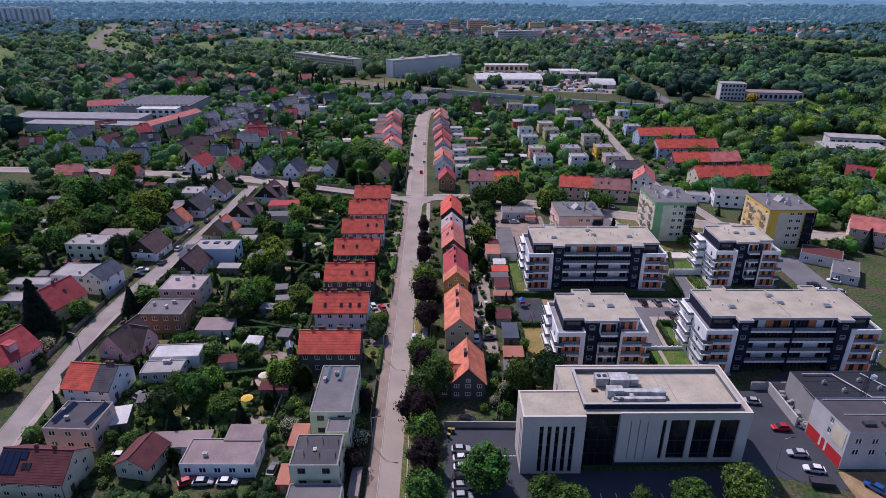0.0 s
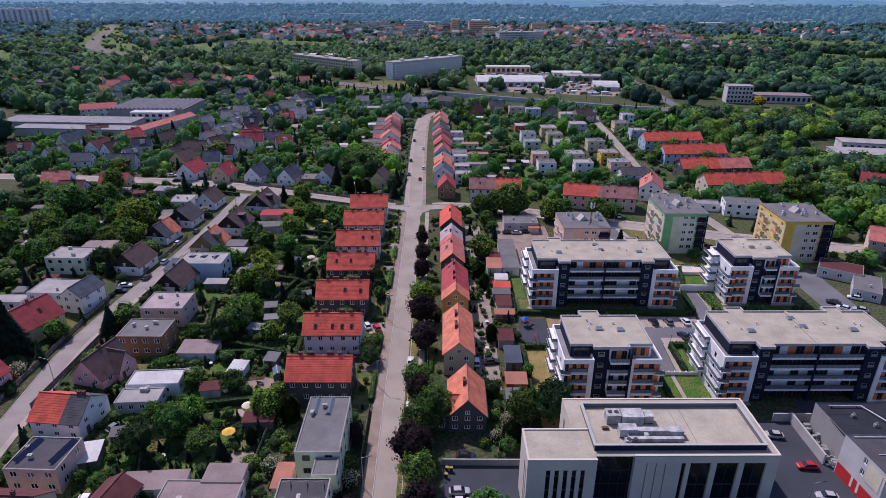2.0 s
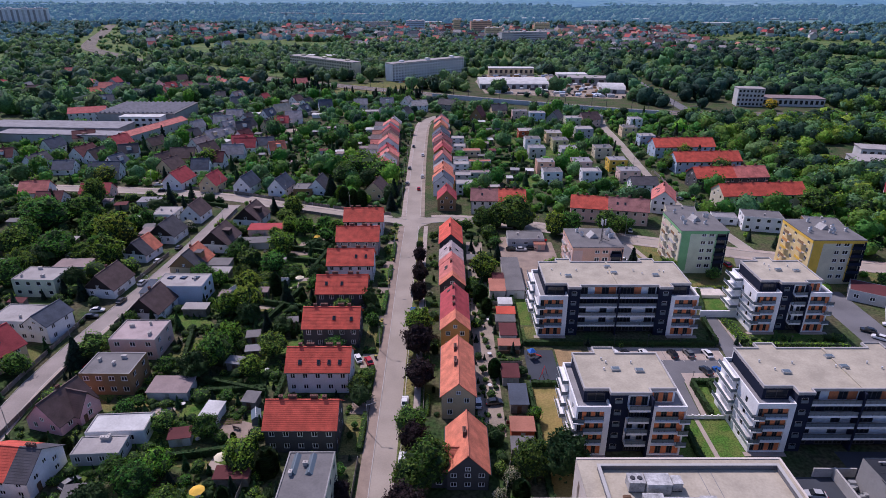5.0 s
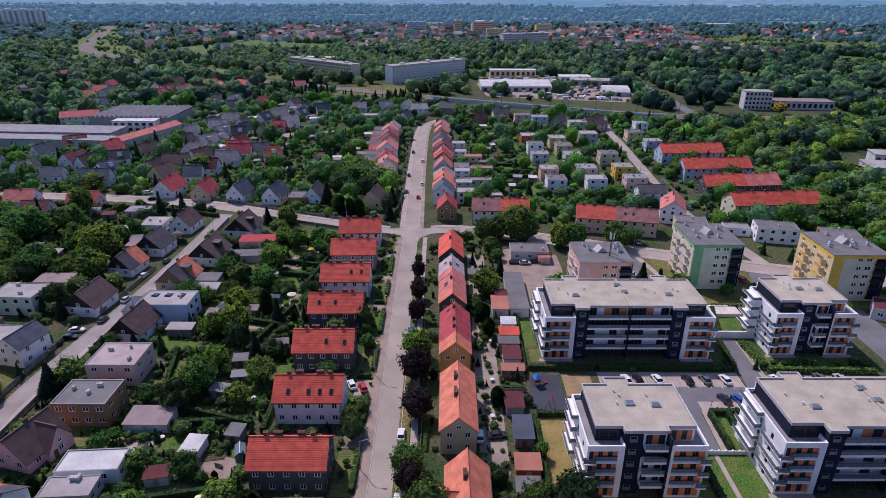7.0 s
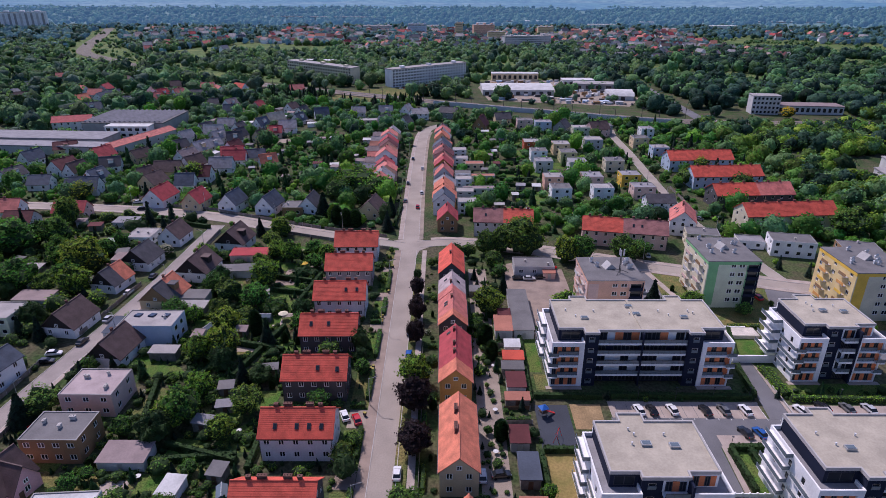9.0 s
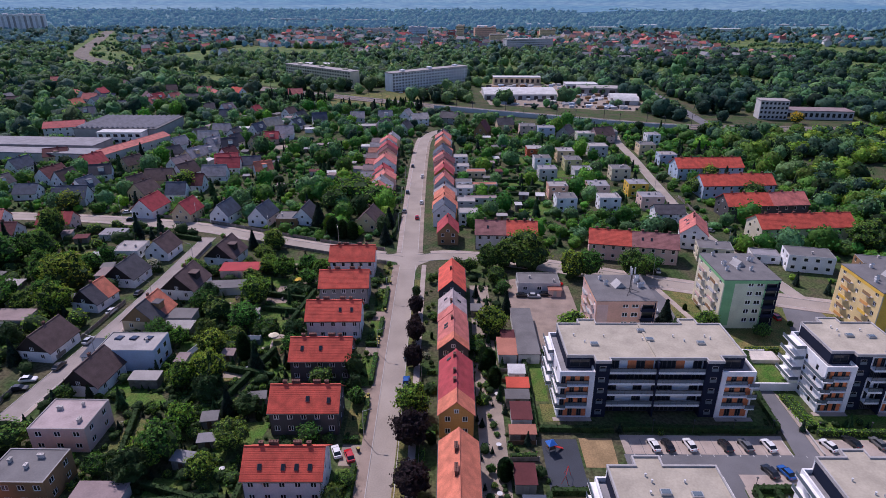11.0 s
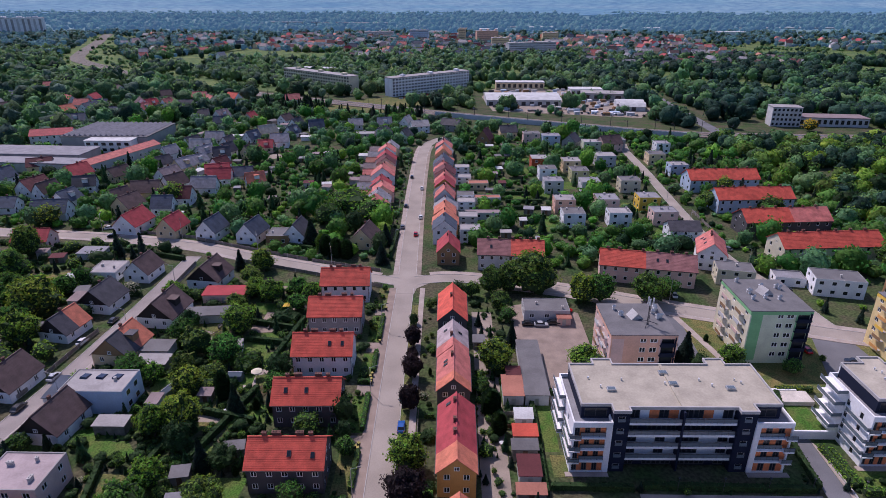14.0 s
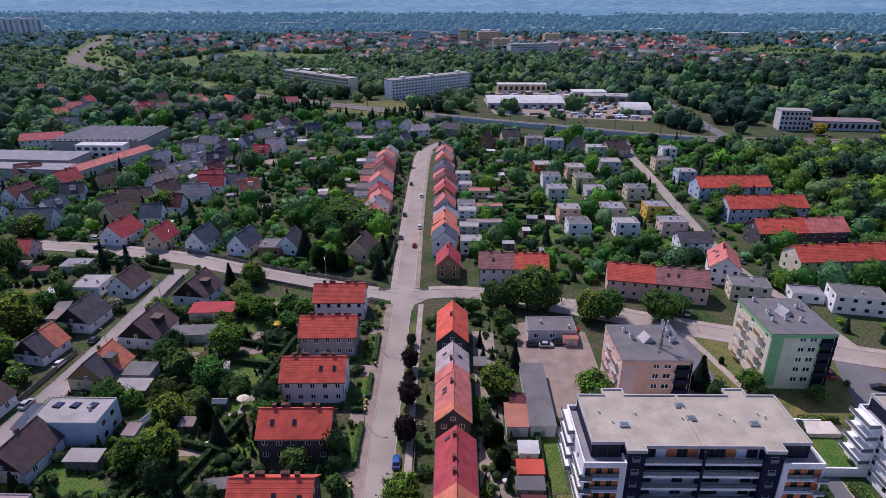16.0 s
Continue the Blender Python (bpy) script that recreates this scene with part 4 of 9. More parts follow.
def hedge(x0, y0, x1, y1, wide=0.9, high=1.5, leaf=None, label="clipped green hedge along the garden"):
    """A clipped hedge: a solid heart under a skin of leaf clumps."""
    a, b = Vector((x0, y0)), Vector((x1, y1))
    length = (b - a).length
    rng = np.random.default_rng(int(abs(x0 * 13 + y0 * 7)))
    V, F = [], []
    n = int(min(900, length * (high * 2 + wide) * 6))
    for i in range(n):
        u = rng.uniform(0, length)
        k = rng.uniform(0, 2 * high + wide)
        if k < high:
            p, nn = (u, -wide / 2, k), (0, -1, 0.4)
        elif k < high + wide:
            p, nn = (u, k - high - wide / 2, high), (0, 0, 1)
        else:
            p, nn = (u, wide / 2, k - high - wide), (0, 1, 0.4)
        p = np.array(p) + rng.normal(size=3) * 0.08
        t = np.array(nn) + rng.normal(size=3) * 0.5
        t /= np.linalg.norm(t)
        c = np.cross(t, rng.normal(size=3))
        c /= np.linalg.norm(c)
        e = np.cross(t, c)
        s = rng.uniform(0.12, 0.26)
        q = len(V)
        V += [p - c * s, p - e * s, p + c * s, p + e * s]
        F.append((q, q + 1, q + 2, q + 3))
    q = len(V)
    bx = Mesh().box(0, length, -wide / 2 + 0.08, wide / 2 - 0.08, 0, high - 0.06)
    cf = [tuple(q + i for i in f) for f in bx.f]
    me = bpy.data.meshes.new("hedge")
    me.from_pydata([tuple(float(c) for c in p) for p in V] + bx.v, [], F + cf)
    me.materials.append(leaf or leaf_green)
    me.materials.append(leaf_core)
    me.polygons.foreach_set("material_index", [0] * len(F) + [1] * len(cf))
    d = b - a
    claim((a.x + b.x) / 2, (a.y + b.y) / 2, length / 2, wide / 2 + 0.2, math.degrees(math.atan2(d.y, d.x)))
    return single("hedge", me, None, label, "hedge", at=pose(x0, y0, 0, 0, 0, math.degrees(math.atan2(d.y, d.x))))


def woods(name, spots, leaves, label, cards=46, lobes=None, size=0.16, heart=None):
    """Woodland that nobody could count: one object of many small crowns. spots: x, y, radius, height. lobes: the shape of the heart; none for conifers."""
    rng = np.random.default_rng(len(spots))
    temps = []
    for s in range(6):
        if lobes:
            at = crown_shape(rng, 0.95, -0.1, 2.0)
            lv, lf = leaf_cards(rng, at, cards, size)
            cv, cf = crown_core(rng, at, lobes)
            temps.append((np.array(lv + cv), np.array([(*f,) for f in lf] + [tuple(i + len(lv) for i in f) for f in cf]), len(lf) if heart else len(lf) + len(cf)))
        else:
            me = crown_mesh("conifer", s % 2 + 20, leaf_conifer, leaf_core, 200, 0.2)
            vv = np.array([tuple(v.co) for v in me.vertices]) * np.array((1 / 0.85, 1 / 0.85, 2 / 2.8))
            temps.append((vv, np.array([tuple(p.vertices) for p in me.polygons]), len(me.polygons)))
    V, F, M = [], [], []
    q = 0
    hearts = len(leaves)
    for i, (x, y, r, h) in enumerate(spots):
        vv, ff, nl = temps[i % 6]
        a = rng.uniform(0, math.tau)
        ca, sa = math.cos(a), math.sin(a)
        p = np.empty_like(vv)
        p[:, 0] = x + r * (ca * vv[:, 0] - sa * vv[:, 1])
        p[:, 1] = y + r * (sa * vv[:, 0] + ca * vv[:, 1])
        p[:, 2] = h * (vv[:, 2] * 0.5)
        V.append(p)
        F.append(ff + q)
        mi = np.full(len(ff), rng.integers(len(leaves)))
        mi[nl:] = hearts
        M.append(mi)
        q += len(p)
    V, F, M = np.concatenate(V), np.concatenate(F), np.concatenate(M)
    me = bpy.data.meshes.new(name)
    me.vertices.add(len(V))
    me.vertices.foreach_set("co", V.ravel())
    me.loops.add(len(F) * 3)
    me.loops.foreach_set("vertex_index", F.ravel())
    me.polygons.add(len(F))
    me.polygons.foreach_set("loop_start", np.arange(0, len(F) * 3, 3))
    me.polygons.foreach_set("material_index", M)
    me.update(calc_edges=True)
    for leaf in (*leaves, heart or leaves[0]):
        me.materials.append(leaf)
    return single(name, me, None, label, "woods", kind="stuff")

# ---- red-roofed houses along the street ----
FOUR = ((-0.62, 0.8, 0.6), (-0.3, 1.7, 0.6), (0.32, 1.5, 0.6), (0.62, 0.8, 0.6))
for k, (c, cy, sky_l) in enumerate((("dark grey", 136.4, ()), ("white", 157.0, ((-1, -0.58, 0.35), (-1, 0.02, 0.35), (-1, 0.36, 0.35), (-1, 0.7, 0.35))), ("dark grey", 177.0, ((-1, 0.1, 0.45), (-1, 0.72, 0.4))),
                                   ("dark grey", 197.1, ((-1, -0.62, 0.5), (-1, 0.0, 0.5))), ("white", 217.0, ((-1, 0.25, 0.5), (-1, 0.68, 0.5))), ("grey", 237.3, ()), ("white", 257.2, ()))):
    gable_house(-28.75 - 0.34 * k, cy - 0.95, 15.0, 9.5, 0.4 + 0.3 * k, 6.2, 3.8, c, "red", 2, 5, 3, FOUR, sky_l, courses=15, gutters=True, group="red-roofed houses along the street",
                label=f"two-storey {c} house with a red tiled roof and chimneys")

# ---- terraced houses on the other side ----
gable_house(6.1, 127.0, 13.0, 8.2, 90, 4.6, 4.2, "dark grey", "orange", 2, 4, 3, ((0.0, 1.6, 0.6),), courses=13, gutters=True, label="brown brick house with an orange tiled gable roof")
gable_house(2.0, 124.5, 6.0, 7.0, 0, 4.4, 2.8, "dark grey", "orange", 2, 2, 2, (), courses=9, label="low brick wing with an orange tiled roof")
gable_house(4.6, 152.0, 20.0, 7.6, 90, 6.4, 3.3, "sand", "orange", 2, 6, 2, ((-0.15, 2.2, 0.6), (0.45, 1.8, 0.6)), courses=12, gutters=True, group="terraced houses", label="yellow rendered terraced house with an orange tiled roof")
gable_house(4.2, 181.0, 20.4, 7.6, 90, 6.4, 3.3, "orange", "orange", 2, 6, 2, ((-0.25, 0.8, 0.6), (0.1, 0.7, 0.6), (0.75, 0.8, 0.6)), ((1, 0.8, 0.55),), courses=12, roof2="crimson", split=0.24, gutters=True,
            group="terraced houses", label="orange terraced house with a crimson and orange roof")
gable_house(3.6, 204.0, 14.0, 7.6, 90, 6.4, 3.3, "dark grey", "orange", 2, 4, 2, ((0.4, 0.8, 0.6),), ((1, 0.1, 0.5), (1, 0.3, 0.5)), courses=12, roof2="pink-red", split=0.22, gutters=True, group="terraced houses",
            label="grey brick terraced house with an orange and pink roof")
gable_house(3.4, 217.5, 12.6, 7.6, 90, 6.4, 3.3, "dark grey", "pink-red", 2, 4, 2, ((-0.2, 0.8, 0.6),), ((1, 0.5, 0.5), (-1, 0.3, 0.5)), courses=12, roof2="rose grey", split=0.3, gutters=True, group="terraced houses",
            label="grey brick terraced house with a pink and grey roof")
gable_house(3.3, 238.0, 16.0, 8.0, 90, 6.2, 3.6, "dark grey", "red", 2, 5, 2, ((0.0, 0.8, 0.6),), courses=12, gutters=True, group="terraced houses", label="grey brick terraced house with a bright red roof")
# porches and sheds behind the terrace
for sx_, sy_, sw, sd, sh_, rc, wc in ((19.3, 187.6, 5.2, 3.2, 2.6, "red", "pink"), (18.8, 183.2, 5.4, 2.6, 2.4, "felt", None), (19.0, 176.8, 4.4, 5.4, 2.6, "maroon", "light grey"), (18.8, 171.0, 5.6, 2.2, 2.0, "rust", None), (17.8, 157.0, 4.0, 5.0, 2.6, "maroon", "grey"),
                              (18.8, 147.5, 4.0, 7.0, 2.6, "slate", None), (18.6, 137.0, 5.0, 4.0, 2.5, "rust", "brick red"), (18.0, 131.0, 4.6, 3.2, 2.4, "felt", None), (18.0, 203.8, 4.8, 7.6, 2.8, "rust", "light grey"), (18.6, 208.8, 3.4, 4.2, 3.2, "maroon", None),
                              (19.6, 193.5, 4.0, 3.0, 2.5, "white", "white"), (10.6, 226.0, 3.0, 3.0, 2.4, "felt", None)):
    shed(sx_, sy_, sw, sd, 0, sh_, wc, rc, 0.5, label=f"garden shed with a {rc} roof behind the terraced houses")
shed(23.6, 212.2, 5.6, 24.4, 0, 3.0, "light grey", "felt", 0.2, label="long low garage row with a grey felt roof", name="garage")
flat_house(31.6, 244.5, 13.6, 8.0, 0, 3.6, "light grey", "felt", 1, 3, 2, 2, label="low grey workshop with a flat felt roof", name="workshop")
shed(36.4, 239.4, 4.0, 2.4, 0, 2.4, "pink", "rust", 0.2, label="small annexe with a rusty sheet roof")

# ---- new apartment buildings ----
STOREY = 2.95
panel_orange = surf("orange_timber_panel", (0.64, 0.205, 0.080), 0.7, 0.15, 0.6, 5.0)
white_render, navy_render = wall_mat("white"), wall_mat("navy")
parapet_grey = surf("parapet_flashing", (0.42, 0.40, 0.385), 0.6, 0.1)
roof_membrane = roof_mat("beige", False)


def rail(parent, x0, x1, y, z):
    """A balcony front of glass between posts, facing -y."""
    n = max(1, round((x1 - x0) / 1.3))
    g = part("balustrade", Mesh().box(x0, x1, y, y + 0.03, z + 0.08, z + 0.95), glass_rail, parent, "frosted glass balustrade")
    m = Mesh().box(x0, x1, y - 0.03, y + 0.06, z + 0.95, z + 1.02)
    for i in range(n + 1):
        c = x0 + (x1 - x0) * i / n
        m.box(c - 0.025, c + 0.025, y - 0.03, y + 0.06, z, z + 0.95)
    part("handrail", m, metal_dark, g)


def bays(h, x0, x1, y, z, pattern, high=2.25, dark=True):
    """A stretch of tall windows (w) and orange panels (o), recessed in the wall, facing -y."""
    step = (x1 - x0) / sum({"o": 1.1, "w": 1.15, "s": 1.1}[c] for c in pattern)
    u = x0
    for c in pattern:
        e = u + step * {"o": 1.1, "w": 1.15, "s": 1.1}[c]
        if c == "o":
            part("panel", cached(("op", round(e - u, 2), high), lambda: fine(Mesh().box(0, e - u, 0, 0.08, 0, high), "panel", panel_orange)), None, h, "orange timber panel", at=pose(u, y, z))
        elif c == "w":
            fr, pn = window_meshes(e - u, high, frame_dark, 2)
            w = part("window", fr, None, h, at=pose(u, y + 0.02, z))
            part("pane", pn, None, w)
        u = e


def wing(h, x0, x1, y0, y1, left, pale_top=False):
    """Four white storeys with loggias; a dark set-back storey on top."""
    top = 4 * STOREY
    a, b = (x0 + 0.4, x1 - 1.2) if left else (x0 + 1.1, x1 - 0.3)
    holes = [(a - x0, b - x0, s * STOREY + 0.3, s * STOREY + 2.6) for s in range(4)]
    mb = Mesh()
    wall(mb, (x0, y0), (x1, y0), 0, top + 0.9, holes, 0.5)
    side_holes = [(3.0 + 4.5 * i, 4.0 + 4.5 * i, s * STOREY + 0.9, s * STOREY + 2.3) for i in range(3) for s in range(4)]
    wall(mb, (x1, y0), (x1, y1), 0, top + 0.9, () if left else side_holes)
    wall(mb, (x1, y1), (x0, y1), 0, top + 0.9)
    wall(mb, (x0, y1), (x0, y0), 0, top + 0.9, side_holes if left else ())
    t = 0.3
    z = top + 0.9
    for q in (((x0, y0), (x1, y0), (x1 - t, y0 + t), (x0 + t, y0 + t)), ((x1, y0), (x1, y1), (x1 - t, y1 - t), (x1 - t, y0 + t)), ((x1, y1), (x0, y1), (x0 + t, y1 - t), (x1 - t, y1 - t)), ((x0, y1), (x0, y0), (x0 + t, y0 + t), (x0 + t, y1 - t))):
        mb.poly(*[(*p, z) for p in q])
        mb.poly((*q[3], z), (*q[2], z), (*q[2], top), (*q[3], top))
    part("wing_wall", mb, white_render, h, "white rendered wing")
    part("terrace", Mesh().box(x0 + t, x1 - t, y0 + t, y1 - t, top - 0.2, top), roof_mat("grey", False), h, "grey roof terrace")
    for q in side_holes:
        if left:
            window(h, (x0, y1), (x0, y0), q, frame_dark, 1)
        else:
            window(h, (x1, y0), (x1, y1), q, frame_dark, 1)
    for s in range(4):
        z = s * STOREY
        part("loggia_back", Mesh().box(a - 0.02, b + 0.02, y0 + 0.5, y0 + 0.6, z + 0.28, z + 2.62), navy_render, h)
        bays(h, a + 0.02, b - 0.02, y0 + 0.38, z + 0.32, "wowowo" if left else "owowo")
        if s:
            ex = (x0 - 0.7, x0 + 1.6) if left else (x1 - 1.4, x1 + 0.7)
            slab = part("balcony", Mesh().box(*ex, y0 - 0.9, y0 - 0.003, z - 0.02, z + 0.26), white_render, h, "white balcony slab")
            rail(slab, *ex, y0 - 0.86, z + 0.26)
            fx = (x0 + 1.7, b - 0.02) if left else (a + 0.02, x1 - 1.5)
            rail(h, *fx, y0 + 0.06, z + 0.3)
            part("balcony", Mesh().box(*fx, y0 - 0.35, y0 - 0.003, z - 0.02, z + 0.26), white_render, h, "white balcony slab")
        else:
            part("ground_terrace", Mesh().box(x0 - (0.9 if left else 0), x1 + (0 if left else 0.9), y0 - 1.3, y0 - 0.003, 0.0, 0.16), paving, h)
    # set-back top storey
    i0, i1 = (x0 + 1.9, x1 - 0.003) if left else (x0 + 0.003, x1 - 1.9)
    mb = Mesh()
    hh = [] if pale_top else [(0.7, i1 - i0 - 0.7, top + 0.3, top + 2.4)]
    wall(mb, (i0, y0 + 2.6), (i1, y0 + 2.6), top, 5 * STOREY + 0.1, hh)
    wall(mb, (i1, y0 + 2.6), (i1, y1 - 0.2), top, 5 * STOREY + 0.1)
    wall(mb, (i0, y1 - 0.2), (i0, y0 + 2.6), top, 5 * STOREY + 0.1)
    wall(mb, (i1, y1 - 0.2), (i0, y1 - 0.2), top, 5 * STOREY + 0.1)
    part("penthouse_wall", mb, white_render if pale_top else navy_render, h, "set-back top storey")
    if pale_top:
        bays(h, i0 + 0.1, i1 - 0.5, y0 + 2.5, top + 0.25, "owowo")
    for q in hh:
        window(h, (i0, y0 + 2.6), (i1, y0 + 2.6), q, frame_dark, 2)
    return i0, i1, y0 + 2.6


def west_terraces(h, x, y0, y1, deep=1.0):
    """Deep white balconies on the left end, one over another and stepped."""
    for s in range(1, 5):
        z = s * STOREY
        for k, (a, b, out) in enumerate(((y0, y0 + 7.2, 0.7), (y0 + 8.6, y1 - 0.6, 1.35 * deep))):
            if s == 4 and k == 0:
                continue
            slab = part("balcony", Mesh().box(x - out, x - 0.003, a, b, z - 0.02, z + 0.18), white_render, h, "white balcony slab")
            part("balustrade", Mesh().box(x - out, x - out + 0.08, a, b, z + 0.22, z + 1.05).box(x - out + 0.08, x, a, a + 0.08, z + 0.22, z + 1.05), glass_rail, slab, "frosted glass balustrade")


def roof_plate(h, pts, z):
    """A flat roof with a raised edge, over a convex or notched outline."""
    part("roof", Mesh().hull([[(*p, z - 0.3) for p in pts], [(*p, z) for p in pts]]), roof_membrane, h, "pale beige membrane roof")
    closed = pts + [pts[0]]
    for (ax, ay), (bx, by) in zip(closed, closed[1:]):
        m = Mesh()
        if abs(ax - bx) > abs(ay - by):
            m.box(min(ax, bx) - 0.15, max(ax, bx) + 0.15, ay - 0.15, ay + 0.15, z - 0.35, z + 0.35)
        else:
            m.box(ax - 0.148, ax + 0.148, min(ay, by) + 0.15, max(ay, by) - 0.15, z - 0.348, z + 0.348)
        part("parapet", m, parapet_grey, h, "grey metal parapet")


def roof_bits(h, spots, z):
    for k, (x, y) in enumerate(spots):
        if k % 3 == 0:
            b = part("roof_hatch", cached("hatch", lambda: fine(Mesh().box(-0.9, 0.9, -0.6, 0.6, 0, 0.5), "roof_hatch", metal_grey)), None, h, at=pose(x, y, z))
            part("hatch_lid", cached("hatch_lid", lambda: fine(Mesh().box(-0.75, 0.75, -0.45, 0.45, 0.502, 0.56), "hatch_lid", glass_rail)), None, b)
        else:
            part("vent", cached(("vent", k % 2), lambda: fine(Mesh().tube(0, 0, 0, 0.5, 0.14, 0.14, 8).tube(0, 0, 0.5, 0.6, 0.22, 0.2, 8), "vent", metal_white)), None, h, at=pose(x, y, z))


def core(h, x0, x1, y0, y1):
    """A dark stair tower through all storeys."""
    holes = [((x1 - x0) / 2 - 0.75, (x1 - x0) / 2 + 0.75, s * STOREY + 1.3, s * STOREY + 2.1) for s in range(5)]
    mb = Mesh()
    wall(mb, (x0, y0), (x1, y0), 0, 5 * STOREY + 0.1, holes)
    wall(mb, (x1, y0), (x1, y1), 0, 5 * STOREY + 0.1)
    wall(mb, (x0, y1), (x0, y0), 0, 5 * STOREY + 0.1)
    part("stair_wall", mb, navy_render, h, "dark navy stair tower")
    for q in holes:
        window(h, (x0, y0), (x1, y0), q, metal_grey, 1)
        part("window_rail", Mesh().box(x0 + q[0], x0 + q[1], y0 - 0.08, y0 - 0.03, q[2] - 0.5, q[2] + 0.25), glass_rail, h, "glass window rail")


def middle(h, x0, x1, y0, y1, pattern):
    """Flats with long balconies: dark low storeys, white and orange on top."""
    mb, mt = Mesh(), Mesh()
    md = Mesh()
    wall(md, (x0, y0), (x1, y0), 0, STOREY)
    wall(mb, (x0, y0), (x1, y0), STOREY, 3 * STOREY)
    part("high_wall", Mesh().box(x0, x1, y0, y0 + 0.2, 3 * STOREY, 4 * STOREY), navy_render, h, "dark navy storey")
    part("low_wall", md, navy_render, h, "dark navy ground storey")
    wall(mt, (x0, y0), (x1, y0), 4 * STOREY, 5 * STOREY + 0.1)
    part("wall", mb, white_render, h, "white wall behind balconies")
    part("top_wall", mt, white_render, h, "white top storey")
    for s in range(5):
        z = s * STOREY
        bays(h, x0 + 0.5, x1 - 0.5, y0 - 0.09, z + 0.22, pattern if s == 4 else pattern.replace("o", "s" if s in (1, 2) else "w"), 2.2)
        if s:
            slab = part("balcony", Mesh().box(x0 + 0.15, x1 - 0.15, y0 - 1.7, y0 - 0.1, z - 0.3, z + 0.2), white_render, h, "white balcony slab")
            rail(slab, x0 + 0.15, x1 - 0.15, y0 - 1.66, z + 0.2)
    part("fin", Mesh().box(x1 - 0.15, x1 + 0.25, y0 - 2.0, y0 - 0.003, 0, 5 * STOREY), navy_render, h, "dark dividing fin")


def long_apartments(x, y, label):
    h = thing("apartment_building", x, y, 0.6, label, "apartment building", "new apartment buildings")
    claim(x + 22, y + 8.5, 24.5, 11.5)
    y1 = 17.0
    wing(h, 0.0, 7.9, 0.0, y1, True)
    core(h, 7.9, 11.2, 0.3, y1)
    middle(h, 11.2, 22.0, 2.4, y1, "wsowo")
    middle(h, 22.0, 33.0, 2.4, y1, "wwosw")
    core(h, 33.0, 36.4, 0.3, y1)
    wing(h, 36.4, 44.0, 0.0, y1, False)
    west_terraces(h, 0.0, 0.0, y1)
    part("back_wall", Mesh().box(1.9, 42.1, y1 - 0.3, y1 + 0.05, 0, 5 * STOREY), white_render, h)
    z = 5 * STOREY + 0.3
    roof_plate(h, [(1.9, 2.6), (7.9, 2.6), (7.9, 0.3), (11.2, 0.3), (11.2, 1.6), (33.0, 1.6), (33.0, 0.3), (36.4, 0.3), (36.4, 2.6), (42.1, 2.6), (42.1, 16.9), (36.5, 16.9), (36.5, 19.1), (32.5, 19.1), (32.5, 16.9), (11.5, 16.9), (11.5, 18.9), (7.3, 18.9), (7.3, 16.9), (1.9, 16.9)], z)
    part("roof_rib", Mesh().box(21.7, 22.3, 1.75, 16.7, z, z + 0.28), roof_membrane, h)
    roof_bits(h, ((9.0, 7.5), (5.0, 11.5), (7.0, 8.5), (22.5, 9.5), (12.0, 11.0), (20.8, 9.6), (34.0, 8.0), (28.5, 11.0), (36.0, 11.0), (21.6, 13.5), (30.5, 9.0), (37.0, 10.0)), z)
    return h


def short_apartments(x, y, label, flip=False):
    h = thing("apartment_building", x, y, 0.6, label, "apartment building", "new apartment buildings")
    claim(x + 11, y + 8, 13.5, 11)
    y1 = 15.8
    wing(h, 0.0, 7.0, 0.0, y1, True)
    core(h, 7.0, 10.6, 1.2, y1)
    if flip:
        wing(h, 14.2, 21.0, 0.0, y1, False, True)
        middle(h, 10.6, 14.2, 1.4, y1, "wow")
    else:
        middle(h, 10.6, 15.2, 1.4, y1, "wow")
        wing(h, 15.2, 22.6, 0.0, y1, False, True)
    west_terraces(h, 0.0, 0.0, y1, 1.7 if flip else 1.0)
    part("back_wall", Mesh().box(1.9, 19.1 if flip else 20.7, y1 - 0.3, y1 + 0.05, 0, 5 * STOREY), white_render, h)
    z = 5 * STOREY + 0.3
    b = 14.2 if flip else 15.2
    e = 19.1 if flip else 20.7
    roof_plate(h, [(1.9, 2.6), (7.0, 2.6), (7.0, 1.2), (b, 1.2), (b, 2.6), (e, 2.6), (e, 15.7), (11.5, 15.7), (11.5, 18.0), (6.8, 18.0), (6.8, 15.7), (1.9, 15.7)], z)
    roof_bits(h, ((10.0, 9.5), (7.5, 9.5), (8.5, 12.0), (15.0, 9.0), (14.0, 12.0), (7.8, 13.4)), z)
    return h


long_apartments(27.4, 178.0, "white and navy five-storey apartment building with orange panels")
long_apartments(65.8, 131.6, "white and navy five-storey apartment building with long balconies")
short_apartments(28.4, 130.3, "white and navy corner apartment building with stepped terraces")
short_apartments(88.2, 180.6, "white apartment building with a navy stair tower", True)
single("garden_wall", Mesh().box(73, 88, 205.6, 206.2, 0, 1.2), white_render, "low white wall with a pale cap", "wall")
single("terrace_deck", Mesh().box(72.5, 90, 201.0, 205.4, 0, 1.1), surf("pale_deck", (0.55, 0.50, 0.44), 0.8), "pale raised terrace beside the apartments", "terrace")
end_wall = thing("garden_wall", 0, 0, 0, "low white wall with square posts at the end of the drive", "wall")
part("panel", Mesh().box(55.4, 65.6, 142.45, 142.65, 0, 0.95), white_render, end_wall)
for k in range(8):
    part("post", Mesh().box(55.3 + 1.46 * k - 0.15, 55.3 + 1.46 * k + 0.15, 142.38, 142.72, 0, 1.2), white_render, end_wall)
